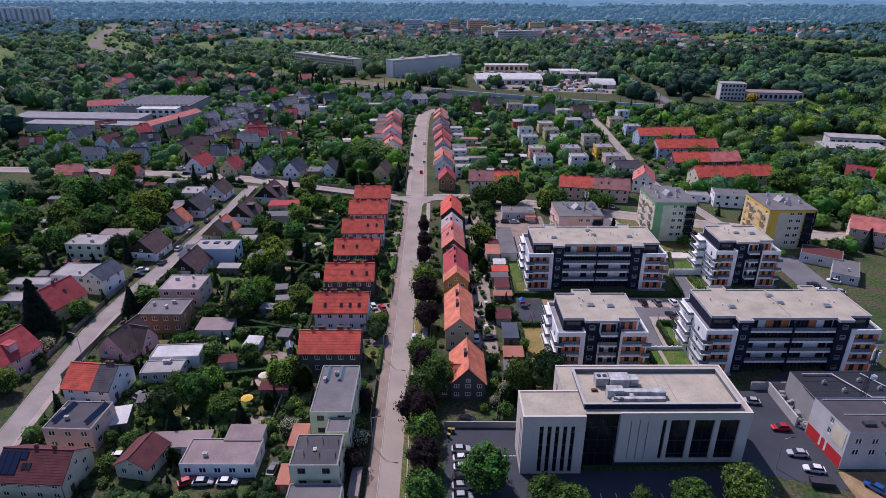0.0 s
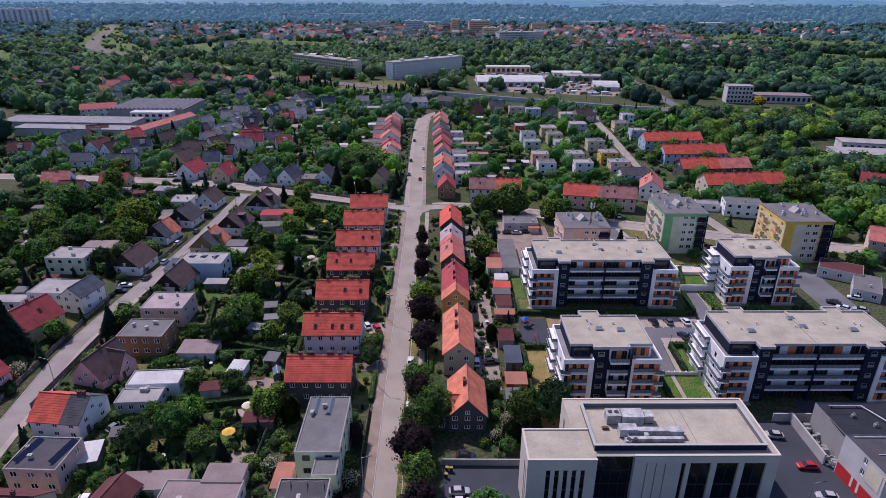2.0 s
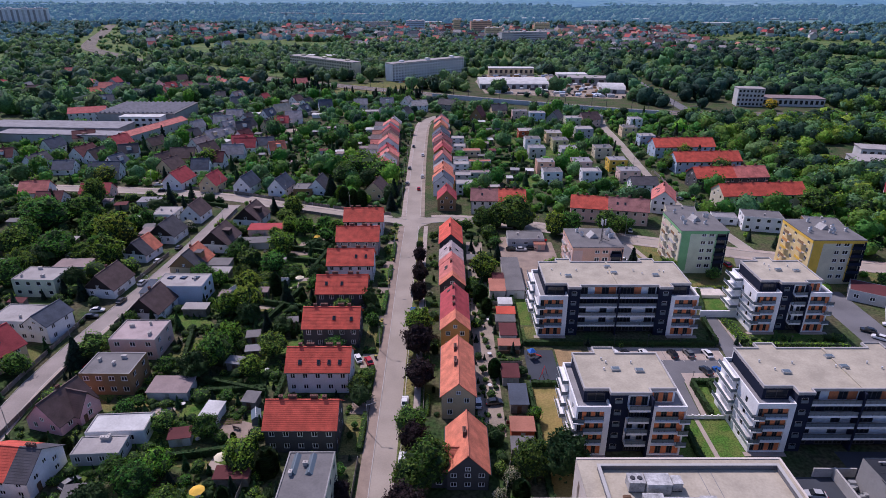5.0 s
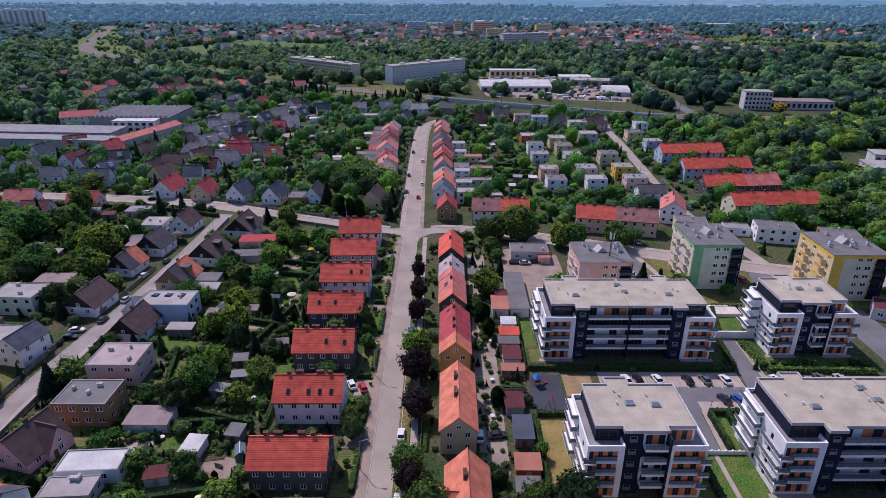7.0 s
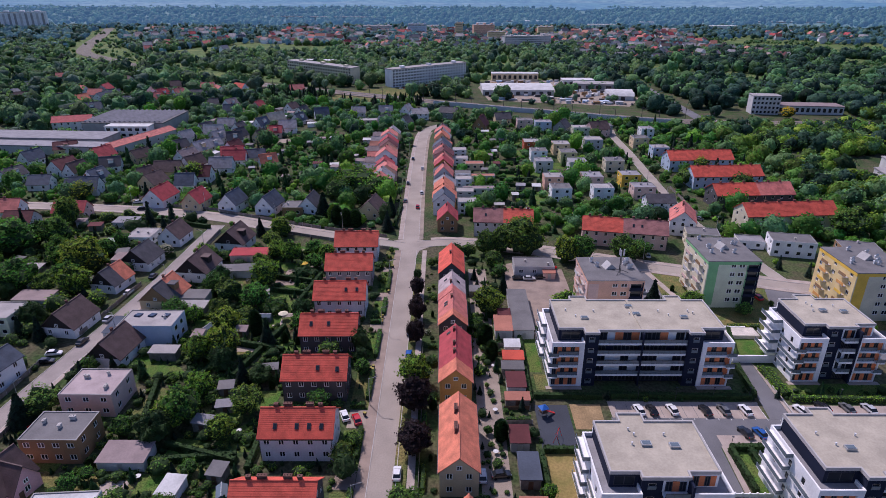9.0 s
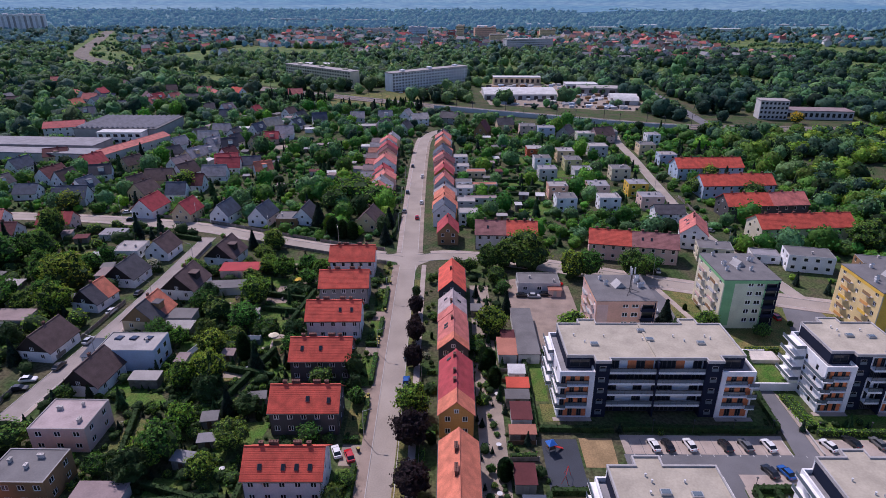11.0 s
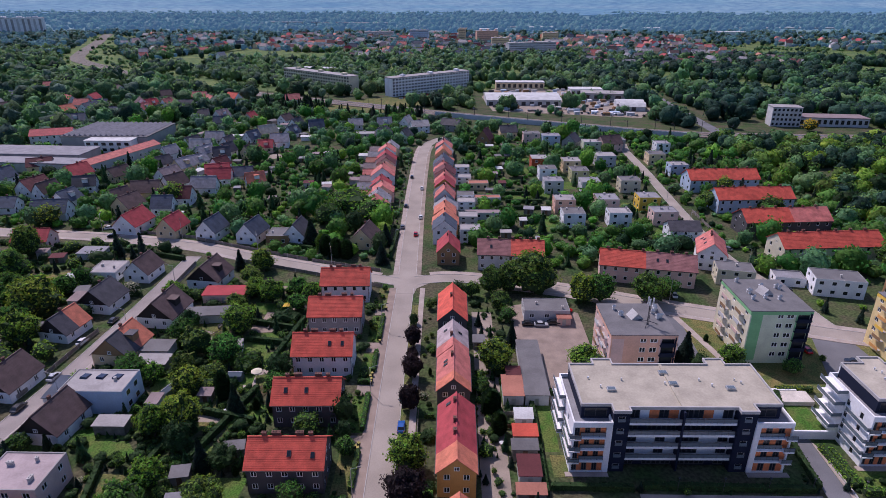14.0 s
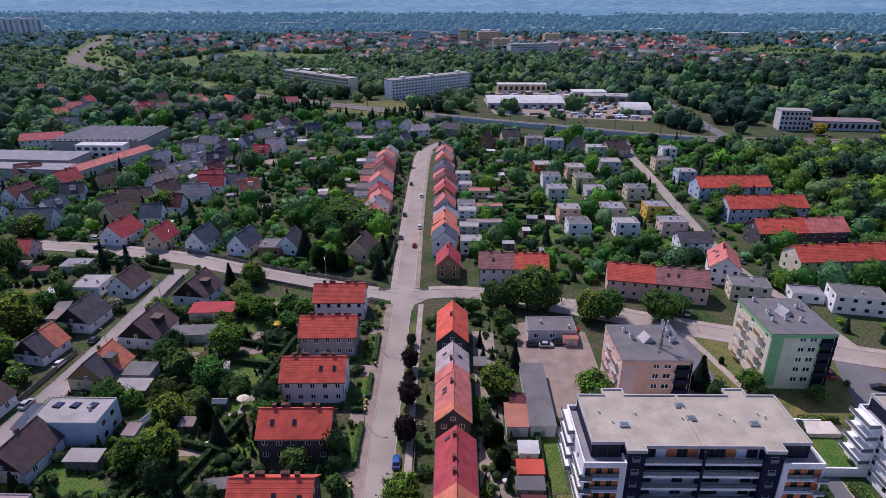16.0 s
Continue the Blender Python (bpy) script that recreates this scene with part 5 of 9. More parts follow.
single("lawn_path", Mesh().box(58.6, 59.6, 119, 142.3, 0.0, 0.05), paving, "narrow paved path across the lawn", "path", kind="structure")
single("link_wall", Mesh().box(77.4, 89.0, 189.0, 189.4, 0, 2.2), white_render, "low white wall with a glass rail", "wall")

# ---- housing blocks ----
def block(x, y, w, d, rot, storeys, base_c, stripe_c, cap_c, label, side_c, fronts):
    """A prefabricated block: windows, dark loggias at the front corner, balconies on the left side, dormer and aerials on the roof."""
    h = thing("housing_block", x, y, rot, label, "housing block", "housing blocks")
    claim(x, y, w / 2 + 1.5, d / 2 + 1, rot)
    W, D, H = w / 2, d / 2, storeys * 2.85 + 1.2
    front = []
    for s in range(storeys):
        z = 1.2 + s * 2.85
        front += [(w * 0.44, w * 0.44 + 1.6, z + 0.85, z + 2.3), (w * 0.59, w * 0.59 + 1.9, z + 0.85, z + 2.3)]
    logg = [(w * 0.74, w - 0.5, 1.2 + s * 2.85 + 0.15, 1.2 + s * 2.85 + 2.55) for s in range(storeys)]
    side = [(u, u + 1.4, 1.2 + s * 2.85 + 0.9, 1.2 + s * 2.85 + 2.2) for s in range(storeys) for u in (1.5, 8.2, d - 3.0)]
    right = [(u, u + 1.4, 1.2 + s * 2.85 + 0.9, 1.2 + s * 2.85 + 2.2) for s in range(storeys) for u in (2.0, 6.0, 10.0, d - 3.4)]
    mb = Mesh()
    wall(mb, (-W, -D), (W, -D), 0, H, front)
    wall(mb, (W, -D), (W, D), 0, H, right)
    wall(mb, (W, D), (-W, D), 0, H)
    ms = Mesh()
    wall(ms, (-W, D), (-W, -D), 0, H, side)
    part("side_wall", ms, wall_mat(side_c), h, f"{side_c} painted side wall")
    part("wall", mb, wall_mat(base_c), h)
    part("stripe", Mesh().box(W - w * 0.26, W - w * 0.235, -D - 0.04, -D - 0.004, 1.0, H - 0.9), wall_mat(stripe_c), h, f"{stripe_c} painted stripe")
    part("stripe", Mesh().box(-W + w * 0.02, -W + w * 0.2, -D - 0.04, -D - 0.004, 1.0, H - 0.9), wall_mat(stripe_c), h, f"{stripe_c} painted stripe")
    part("cap", Mesh().box(-W - 0.05, W + 0.05, -D - 0.05, -D - 0.003, H - 0.9, H + 0.1).box(-W - 0.05, -W - 0.003, -D, D, H - 0.9, H + 0.1), wall_mat(cap_c), h, f"{cap_c} cornice")
    part("roof", Mesh().box(-W - 0.1, W + 0.1, -D - 0.1, D + 0.1, H + 0.1, H + 0.3), roof_mat("felt", False), h, "grey felt roof")
    for q in front:
        window(h, (-W, -D), (W, -D), q)
    for q in right:
        window(h, (W, -D), (W, D), q)
    for q in side:
        window(h, (-W, D), (-W, -D), q)
    for u0, u1, v0, v1 in logg:
        lg = part("loggia", Mesh().box(-W + u0, -W + u1, -D - 0.9, -D - 0.003, v0 - 0.15, v0).box(-W + u0, -W + u1, -D - 0.9, -D - 0.8, v0, v0 + 1.0).box(-W + u1 - 0.08, -W + u1, -D - 0.8, -D - 0.003, v0, v1), wall_mat("navy"), h, "dark balcony")
        part("pane", Mesh().box(-W + u0 + 0.3, -W + u1 - 0.3, -D - 0.03, -D - 0.006, v0 + 0.2, v1 - 0.1), glass_dark, lg)
    for s in range(storeys):
        for a, b in ((-D + 3.2, -D + 6.6), (D - 7.0, D - 3.6)):
            z = 1.2 + s * 2.85
            bl = part("balcony", Mesh().box(-W - 1.1, -W - 0.003, a, b, z - 0.05, z + 0.1), concrete, h)
            part("balcony_front", Mesh().box(-W - 1.1, -W - 1.02, a, b, z + 0.1, z + 1.05), wall_mat(fronts[(s + int(b)) % len(fronts)]), bl)
    # stair dormer
    dz = H + 0.3
    m = Mesh()
    a = [(-1.7, -1.6, dz), (1.7, -1.6, dz), (1.7, 1.6, dz), (-1.7, 1.6, dz)]
    m.poly(*a[::-1]).poly(a[0], a[1], (0, -1.6, dz + 1.7)).poly(a[2], a[3], (0, 1.6, dz + 1.7)).poly(a[1], a[2], (0, 1.6, dz + 1.7), (0, -1.6, dz + 1.7)).poly(a[3], a[0], (0, -1.6, dz + 1.7), (0, 1.6, dz + 1.7))
    part("roof_dormer", m, concrete, h, "pale gabled roof hatch", at=pose(0, 1.0, 0, 0, 0, 12))
    rr = random.Random(int(x))
    for i in range(9):
        px, py = rr.uniform(-0.8, 0.8) * W, rr.uniform(-0.5, 0.85) * D
        if abs(px) < 2.5 and abs(py - 1) < 2.5:
            px += 4.5
        ae = part("vent", Mesh().box(-0.35, 0.35, -0.3, 0.3, 0, 0.8).box(-0.45, 0.45, -0.4, 0.4, 0.8, 0.9), metal_white, h, "white roof vent", at=pose(px, py, dz))
        part("dish", Mesh().hull([[(0.5 * r * math.cos(k * math.tau / 10), -0.5 - 0.15 * (1 - r * r), 1.2 + 0.5 * r * math.sin(k * math.tau / 10)) for k in range(10)] for r in (0.15, 0.6, 1.0)]), metal_white, ae, "white satellite dish")
    return h


block(88.2, 228.6, 16.0, 18.6, 0.5, 5, "pale green", "mint", "mint", "pale five-storey block with a green painted stripe", "cream", ("pink", "light grey", "brown"))
block(51.0, 219.8, 16.6, 16.4, 0.8, 4, "salmon", "pink", "salmon", "pink four-storey block with an aerial mast", "pink", ("salmon", "light grey", "brown"))
block(128.6, 221.2, 17.4, 19.2, 0.5, 5, "cream", "yellow", "yellow", "yellow five-storey block with dark balconies", "straw", ("orange", "brown", "yellow"))
mast = thing("aerial_mast", 53.2, 216.8, 0, "tall grey lattice aerial mast on the block roof", "mast", z=12.9)
mm = Mesh()
for a in range(3):
    c, s = math.cos(a * math.tau / 3), math.sin(a * math.tau / 3)
    mm.rod((0.25 * c, 0.25 * s, 0), (0.18 * c, 0.18 * s, 7.5), 0.06)
    mm.rod((2.6 * c, 2.6 * s, 0.1), (0.2 * c, 0.2 * s, 1.0), 0.08)
    for k in range(12):
        c2, s2 = math.cos((a + 1) * math.tau / 3), math.sin((a + 1) * math.tau / 3)
        mm.rod((0.24 * c, 0.24 * s, k * 0.6), (0.24 * c2, 0.24 * s2, k * 0.6 + 0.6), 0.03, 4)
part("lattice", mm, metal_dark, mast)
for a in range(3):
    c, s = math.cos(a * math.tau / 3), math.sin(a * math.tau / 3)
    part("antenna", Mesh().box(0.7 * c - 0.18, 0.7 * c + 0.18, 0.7 * s - 0.1, 0.7 * s + 0.1, 5.6, 7.6), metal_white, mast, "white panel antenna")

# ---- office building ----
off = thing("office_building", 0, 0, 0.6, "pale stone office building with tall dark windows", "office building")
claim(39.5, 105, 24.5, 10.5)
stone = surf("pale_stone_cladding", (0.60, 0.54, 0.48), 0.8, 0.06, 0.15, 2.0)
HO = 13.6
X0, X1 = 16.8, 29.2
mb = Mesh()
slots = [(6.0 - 2.6 + 1.55 * i, 6.0 - 2.6 + 1.55 * i + 0.8, 0.4, HO - 1.6) for i in range(5)]
wall(mb, (X0, 96.0), (X1, 96.0), 0, HO + 0.5, slots, 0.4)
wall(mb, (X1, 96.0), (X1, 99.0), 0, HO + 0.5)
wall(mb, (X0, 104.4), (X0, 96.0), 0, HO + 0.5, [(5.0, 5.7, 1, HO - 2), (6.6, 7.3, 1, HO - 2)], 0.4)
wall(mb, (X1, 104.4), (X0, 104.4), 0, HO + 0.5)
part("left_wall", mb, stone, off)
for u0, u1, v0, v1 in slots:
    part("slot_window", Mesh().box(X0 + u0, X0 + u1, 96.35, 96.4, v0, v1), glass_tint, off, "tall dark slot window")
    for z in (3.6, 6.9, 10.2):
        part("slot_spandrel", Mesh().box(X0 + u0, X0 + u1, 96.3, 96.345, z, z + 0.5), metal_dark, off)
part("left_coping", Mesh().box(X0 - 0.05, X1, 95.95, 96.35, HO + 0.624, HO + 0.85).box(X0 - 0.05, X0 + 0.35, 96.35, 104.4, HO + 0.624, HO + 0.85).box(X0 + 0.35, X1, 104.05, 104.4, HO + 0.624, HO + 0.85), stone, off)
part("left_roof", Mesh().box(X0, X1 - 0.003, 96.0, 104.4, HO + 0.5, HO + 0.62), roof_membrane, off)
# recessed glass hall
part("hall_glass", Mesh().box(29.2, 37.6, 98.4, 98.5, 0, HO), glass_tint, off, "dark glazed entrance hall")
gm = Mesh()
for i in range(6):
    gm.box(29.2 + 1.68 * i - 0.04, 29.2 + 1.68 * i + 0.04, 98.28, 98.4, 0, HO)
for z in (3.2, 6.6, 10.0):
    gm.box(29.2, 37.6, 98.26, 98.4, z, z + 0.12)
part("hall_mullions", gm, metal_dark, off)
# right block
mb = Mesh()
R0, R1 = 36.4, 62.6
panes = [(8.6, 9.4), (10.2, 14.0), (15.0, 19.0), (20.0, 24.0)]
lines = [(2.2, 2.35), (3.9, 4.05), (5.6, 5.75)]
holes = [(a, b, 2.4, HO - 1.3) for a, b in panes + lines]
wall(mb, (R0, 97.4), (R1, 97.4), 1.6, HO + 0.2, holes, 0.5)
wall(mb, (R0, 101), (R0, 97.4), 1.6, HO + 0.2)
wall(mb, (R1, 97.4), (R1, 114.0), 0, HO + 0.2, [(3, 5, 2.4, HO - 2), (7, 9, 2.4, HO - 2), (11, 13, 2.4, HO - 2)], 0.4)
wall(mb, (R1, 114.0), (26.2, 114.0), 0, HO + 0.2)
wall(mb, (26.2, 114.0), (26.2, 104.4), 0, HO + 0.2, [(3.0, 4.2, 1, HO - 2)], 0.4)
part("right_wall", mb, stone, off)
part("plinth", Mesh().box(R0, R1 - 0.4, 98.2, 98.4, 0, 1.62), metal_dark, off)
for a, b, v0, v1 in holes:
    g = part("tall_window", Mesh().box(R0 + a, R0 + b, 97.85, 97.9, v0, v1), glass_tint, off, "tall dark glazing")
    if b - a > 2:
        m = Mesh()
        for z in (3.4, 6.8):
            m.box(R0 + a, R0 + b, 97.8, 97.846, z, z + 0.25)
        m.box(R0 + (a + b) / 2 - 0.04, R0 + (a + b) / 2 + 0.04, 97.78, 97.846, v0, v1)
        part("mullion", m, metal_dark, g)
for a, b in ((3, 5), (7, 9), (11, 13)):
    part("side_window", Mesh().box(R1 - 0.4, R1 - 0.35, 97.4 + a, 97.4 + b, 2.4, HO - 2), glass_tint, off)
part("right_roof", Mesh().box(29.21, R1, 97.4, 114.0, HO + 0.2, HO + 0.35).box(26.2, 29.2, 104.41, 114.0, HO + 0.2, HO + 0.35), roof_membrane, off)
part("right_coping", Mesh().box(R0, R1 + 0.05, 97.35, 97.75, HO + 0.354, HO + 0.5).box(R1 - 0.35, R1 + 0.05, 97.75, 113.95, HO + 0.354, HO + 0.5).box(26.2, R1 - 0.35, 113.6, 114.0, HO + 0.354, HO + 0.5), stone, off)
# raised inner roof
part("attic_wall", Mesh().box(29.3, 60.6, 98.9, 99.2, HO + 0.35, HO + 1.5).box(29.3, 29.6, 99.2, 110.9, HO + 0.35, HO + 1.5).box(60.3, 60.6, 99.2, 110.9, HO + 0.35, HO + 1.5).box(29.3, 60.6, 110.9, 111.2, HO + 0.35, HO + 1.5), surf("attic_cladding", (0.16, 0.16, 0.17), 0.6, 0.1), off, "dark clad attic edge")
part("attic_coping", Mesh().box(29.1, 60.8, 98.8, 99.3, HO + 1.5, HO + 1.62).box(29.1, 29.7, 99.3, 110.8, HO + 1.5, HO + 1.62).box(60.2, 60.8, 99.3, 110.8, HO + 1.5, HO + 1.62).box(29.1, 60.8, 110.8, 111.3, HO + 1.5, HO + 1.62), surf("coping", (0.42, 0.41, 0.39), 0.7, 0.08), off)
part("attic_roof", Mesh().box(29.62, 60.28, 99.22, 110.88, HO + 0.352, HO + 0.6), roof_membrane, off)
part("attic_face", Mesh().box(29.3, 60.6, 98.84, 98.9, HO + 0.36, HO + 1.5), navy_render, off, "navy cladding")
unit_grey = surf("weathered_plant_casing", (0.42, 0.42, 0.415), 0.55, 0.3, 0.7, 3.0, 0.1)
zr = HO + 0.6
single("timber_stack", Mesh().box(30.9, 32.2, 104.4, 105.2, HO + 0.605, HO + 0.9).box(31.0, 32.0, 104.5, 105.1, HO + 0.9, HO + 1.1), wood_brown, "small stack of timber on the office roof", "timber")
part("roof_seam", Mesh().box(46.5, 46.62, 99.4, 110.6, HO + 0.6, HO + 0.63).box(48.6, 48.72, 99.4, 110.6, HO + 0.6, HO + 0.63), coping_mat, off, "grey roof seam")
for x, y, w, d, hh in ((33.4, 107.2, 2.6, 2.2, 2.0), (36.9, 106.8, 4.0, 2.6, 2.2), (40.2, 107.2, 1.6, 1.8, 1.7), (34.6, 100.6, 1.0, 1.0, 1.1), (35.2, 103.2, 3.2, 1.8, 1.8), (44.2, 103.2, 2.6, 1.6, 1.4)):
    ac = thing("air_handling_unit", x, y, 0, "white metal air handling unit on the roof", "ventilation unit", "roof plant", zr)
    part("casing", Mesh().box(-w / 2, w / 2, -d / 2, d / 2, 0.15, hh).box(-w / 2 - 0.06, w / 2 + 0.06, -d / 2 - 0.06, d / 2 + 0.06, hh, hh + 0.08), unit_grey, ac)
    part("feet", Mesh().box(-w / 2, w / 2, -d / 2, -d / 2 + 0.2, 0, 0.15).box(-w / 2, w / 2, d / 2 - 0.2, d / 2, 0, 0.15), metal_dark, ac)
    for i in range(2 if x < 35 else 0):
        part("fan", Mesh().tube(-w / 2 + 0.7 + i * 1.2, 0, hh + 0.08, hh + 0.22, 0.45, 0.42, 12), metal_dark, ac)
duct = thing("roof_duct", 39.4, 103.2, 0, "long white ventilation duct on the roof", "duct", z=zr)
part("duct_run", Mesh().box(-4.5, 6.0, -0.6, 0.6, 0.4, 1.4).box(-4.5, 5.6, -2.4, -1.6, 0.3, 1.1).box(-1.4, -0.6, -1.6, -0.6, 0.5, 1.2), unit_grey, duct)
part("duct_feet", Mesh().box(-4, -3.8, -0.6, 0.6, 0, 0.4).box(0, 0.2, -0.6, 0.6, 0, 0.4).box(5, 5.2, -0.6, 0.6, 0, 0.4), metal_dark, duct)
part("curb", Mesh().box(-4.6, -4.5, -2.4, 0.6, 0.0, 1.4), metal_grey, duct)

# ---- works on the right ----
wk = thing("works_building", 0, 0, 0, "white two-storey works building with a red painted band", "works building")
claim(100, 110, 21, 14)
mb = Mesh()
fh = [(1.6 + 3.4 * i, 3.0 + 3.4 * i, z, z + 1.5) for i in range(8) for z in (3.6, 6.4)]
lh = [(5.6, 6.6, 5.0, 6.4), (5.6, 6.6, 7.6, 9.0)]
wall(mb, (81.8, 97.8), (112, 97.8), 0, 9.6, fh)
wall(mb, (80.9, 109.0), (81.8, 97.8), 0, 9.6, lh)
wall(mb, (112, 97.8), (112, 109.0), 0, 9.6)
wall(mb, (112, 109.0), (80.9, 109.0), 0, 9.6)
part("wall", mb, wall_mat("light grey"), wk)
for q in fh:
    window(wk, (81.8, 97.8), (112, 97.8), q)
for q in lh:
    window(wk, (80.9, 109.0), (81.8, 97.8), q)
part("roof", Mesh().hull([[(81.9, 98, z), (111.8, 98, z), (111.8, 108.8, z), (81.1, 108.8, z)] for z in (9.1, 9.3)]), roof_mat("dark grey", False), wk, "dark felt roof")
d = (Vector((81.8, 97.8)) - Vector((80.9, 109.0))).normalized()
nrm = Vector((d.y, -d.x))


def on_side(u0, u1, v0, v1, out):
    a, b = Vector((80.9, 109.0)) + d * u0 + nrm * out, Vector((80.9, 109.0)) + d * u1 + nrm * out
    m = Mesh().poly((a.x, a.y, v0), (b.x, b.y, v0), (b.x, b.y, v1), (a.x, a.y, v1))
    c, e = a - nrm * 0.02, b - nrm * 0.02
    m.poly((a.x, a.y, v1), (b.x, b.y, v1), (e.x, e.y, v1), (c.x, c.y, v1))
    return m


part("red_band", on_side(0.2, 11.1, 0.1, 3.0, 0.03), wall_mat("red"), wk, "dark red painted band")
for u in (4.3, 6.0):
    part("white_bar", on_side(u, u + 0.55, 0.6, 3.2, 0.05), line_white, wk, "white painted bar")
part("notice_board", on_side(7.0, 10.6, 4.6, 8.6, 0.06), wall_mat("cream"), wk, "pale panel on the wall")
hall = thing("works_hall", 0, 0, 0, "dark flat-roofed works hall with white roof pipes", "works hall")
mb = Mesh()
for a, b in (((83.5, 109.1), (112, 109.1)), ((112, 109.1), (112, 122.5)), ((112, 122.5), (83.0, 122.5)), ((83.0, 122.5), (83.5, 109.1))):
    wall(mb, a, b, 0, 7.0)
part("wall", mb, wall_mat("grey"), hall)
part("roof", Mesh().hull([[(83.2, 109.2, z), (111.8, 109.2, z), (111.8, 122.3, z), (83.2, 122.3, z)] for z in (6.6, 6.8)]), roof_mat("black", False), hall, "black felt roof")
part("roof_pipe", Mesh().rod((85, 121, 7.3), (92, 121, 7.3), 0.14).rod((92, 121, 7.3), (96, 112, 7.3), 0.14).rod((96, 112, 7.3), (110, 112, 7.3), 0.2).rod((99, 121.5, 7.2), (103, 114, 7.2), 0.12), metal_white, hall, "white roof pipe")
part("pipe_feet", Mesh().box(85.5, 85.7, 120.8, 121.2, 6.8, 7.2).box(91, 91.2, 120.8, 121.2, 6.8, 7.2).box(97, 97.2, 111.8, 112.2, 6.8, 7.2).box(105, 105.2, 111.8, 112.2, 6.8, 7.2), metal_dark, hall)
for k in range(5):
    part("roof_box", Mesh().box(86 + k * 4.0, 88.4 + k * 4.0, 99.8, 101.0, 9.3, 9.9), metal_dark, wk)
scrap, rk = Mesh(), random.Random(19)
for k in range(60):
    px, py, pw = rk.uniform(80.6, 83.0), rk.uniform(109.6, 122), rk.uniform(0.15, 0.7)
    if k % 3:
        scrap.box(px - pw, px + pw, py - pw * 0.6, py + pw * 0.6, 0, rk.uniform(0.3, 1.6))
    else:
        scrap.rod((px, py, 0.2), (px + rk.uniform(-1.2, 1.2), py + rk.uniform(-1.5, 1.5), rk.uniform(0.5, 2.0)), 0.07)
single("scrap_heap", scrap, metal_grey, "heap of grey scrap metal and crates beside the works", "scrap", kind="stuff")
for k in range(9):
    px, py = 85.5 + 2.9 * k, 110.8 + (k * 37 % 10)
    part("roof_vent", Mesh().box(-0.4, 0.4, -0.3, 0.3, 0, 0.7).tube(0, 0, 0.7, 1.1, 0.2, 0.2, 8), metal_grey, hall, at=pose(px, py, 6.8))
part("roof_seam", Mesh().box(84, 111, 115.0, 115.12, 6.8, 6.86).box(84, 111, 118.6, 118.72, 6.8, 6.86), metal_dark, hall)
part("roof_gutter", Mesh().rod((82.2, 108.4, 9.5), (111.5, 108.4, 9.5), 0.1).rod((84, 103.5, 9.45), (95, 103.5, 9.45), 0.08).rod((95, 103.5, 9.45), (95, 108, 9.45), 0.08), metal_white, wk, "white roof pipe")
lm = thing("lattice_mast", 93.6, 112.0, 0, "grey lattice aerial mast on the works roof", "mast", z=6.8)
mm = Mesh()
for a in range(4):
    c, s = math.cos(a * math.tau / 4 + 0.78), math.sin(a * math.tau / 4 + 0.78)
    c2, s2 = math.cos((a + 1) * math.tau / 4 + 0.78), math.sin((a + 1) * math.tau / 4 + 0.78)
    mm.rod((0.5 * c, 0.5 * s, 0), (0.3 * c, 0.3 * s, 13), 0.06)
    for k in range(13):
        mm.rod((0.45 * c, 0.45 * s, k), (0.45 * c2, 0.45 * s2, k + 1), 0.035, 4)
part("lattice", mm, metal_dark, lm)
for a in range(4):
    c, s = math.cos(a * math.tau / 4), math.sin(a * math.tau / 4)
    part("antenna", Mesh().box(0.7 * c - 0.2, 0.7 * c + 0.2, 0.7 * s - 0.12, 0.7 * s + 0.12, 10.4, 12.8), metal_white, lm, "white panel antenna")
part("dish", Mesh().tube(0.6, -0.6, 6.0, 6.8, 0.6, 0.6, 12), metal_white, lm)
bx = thing("waste_container", 75.6, 93.2, -8, "dark steel waste container in the office yard", "container")
part("body", Mesh().hull([[(-1.9, -0.8, 0.1), (1.9, -0.8, 0.1), (1.9, 0.8, 0.1), (-1.9, 0.8, 0.1)], [(-2.3, -0.95, 1.5), (2.3, -0.95, 1.5), (2.3, 0.95, 1.5), (-2.3, 0.95, 1.5)]]), metal_dark, bx)
part("lid", Mesh().box(-2.35, -0.03, -1.0, 1.0, 1.5, 1.58).box(0.03, 2.35, -1.0, 1.0, 1.5, 1.58), metal_dark, bx)
single("yard_wall", Mesh().box(75.9, 84.5, 124.6, 124.9, 0, 2.2).box(79.7, 80.1, 111, 124.6, 0, 2.6), concrete, "pale concrete yard wall", "wall")
single("office_yard_wall", Mesh().box(0.4, 17.0, 110.2, 110.5, 0, 1.6), wall_mat("grey"), "grey wall between the car park and the garden", "wall")
# garages at the far right
flat_house(136.0, 201.0, 13.0, 9.0, -32, 3.6, "light grey", "maroon", 1, 3, 2, 0, name="garage", label="long garage with a dark red sheet roof", parapet=0.1)
flat_house(137.5, 189.0, 8.0, 14.0, -32, 3.2, "light grey", "felt", 1, 2, 3, 1, name="garage", label="long garage row with a grey roof", parapet=0.1)
gable_house(168.0, 219.0, 20.0, 12.0, -30, 6.0, 3.5, "pink", "pink-red", 2, courses=9, label="pink house with a red tiled roof")

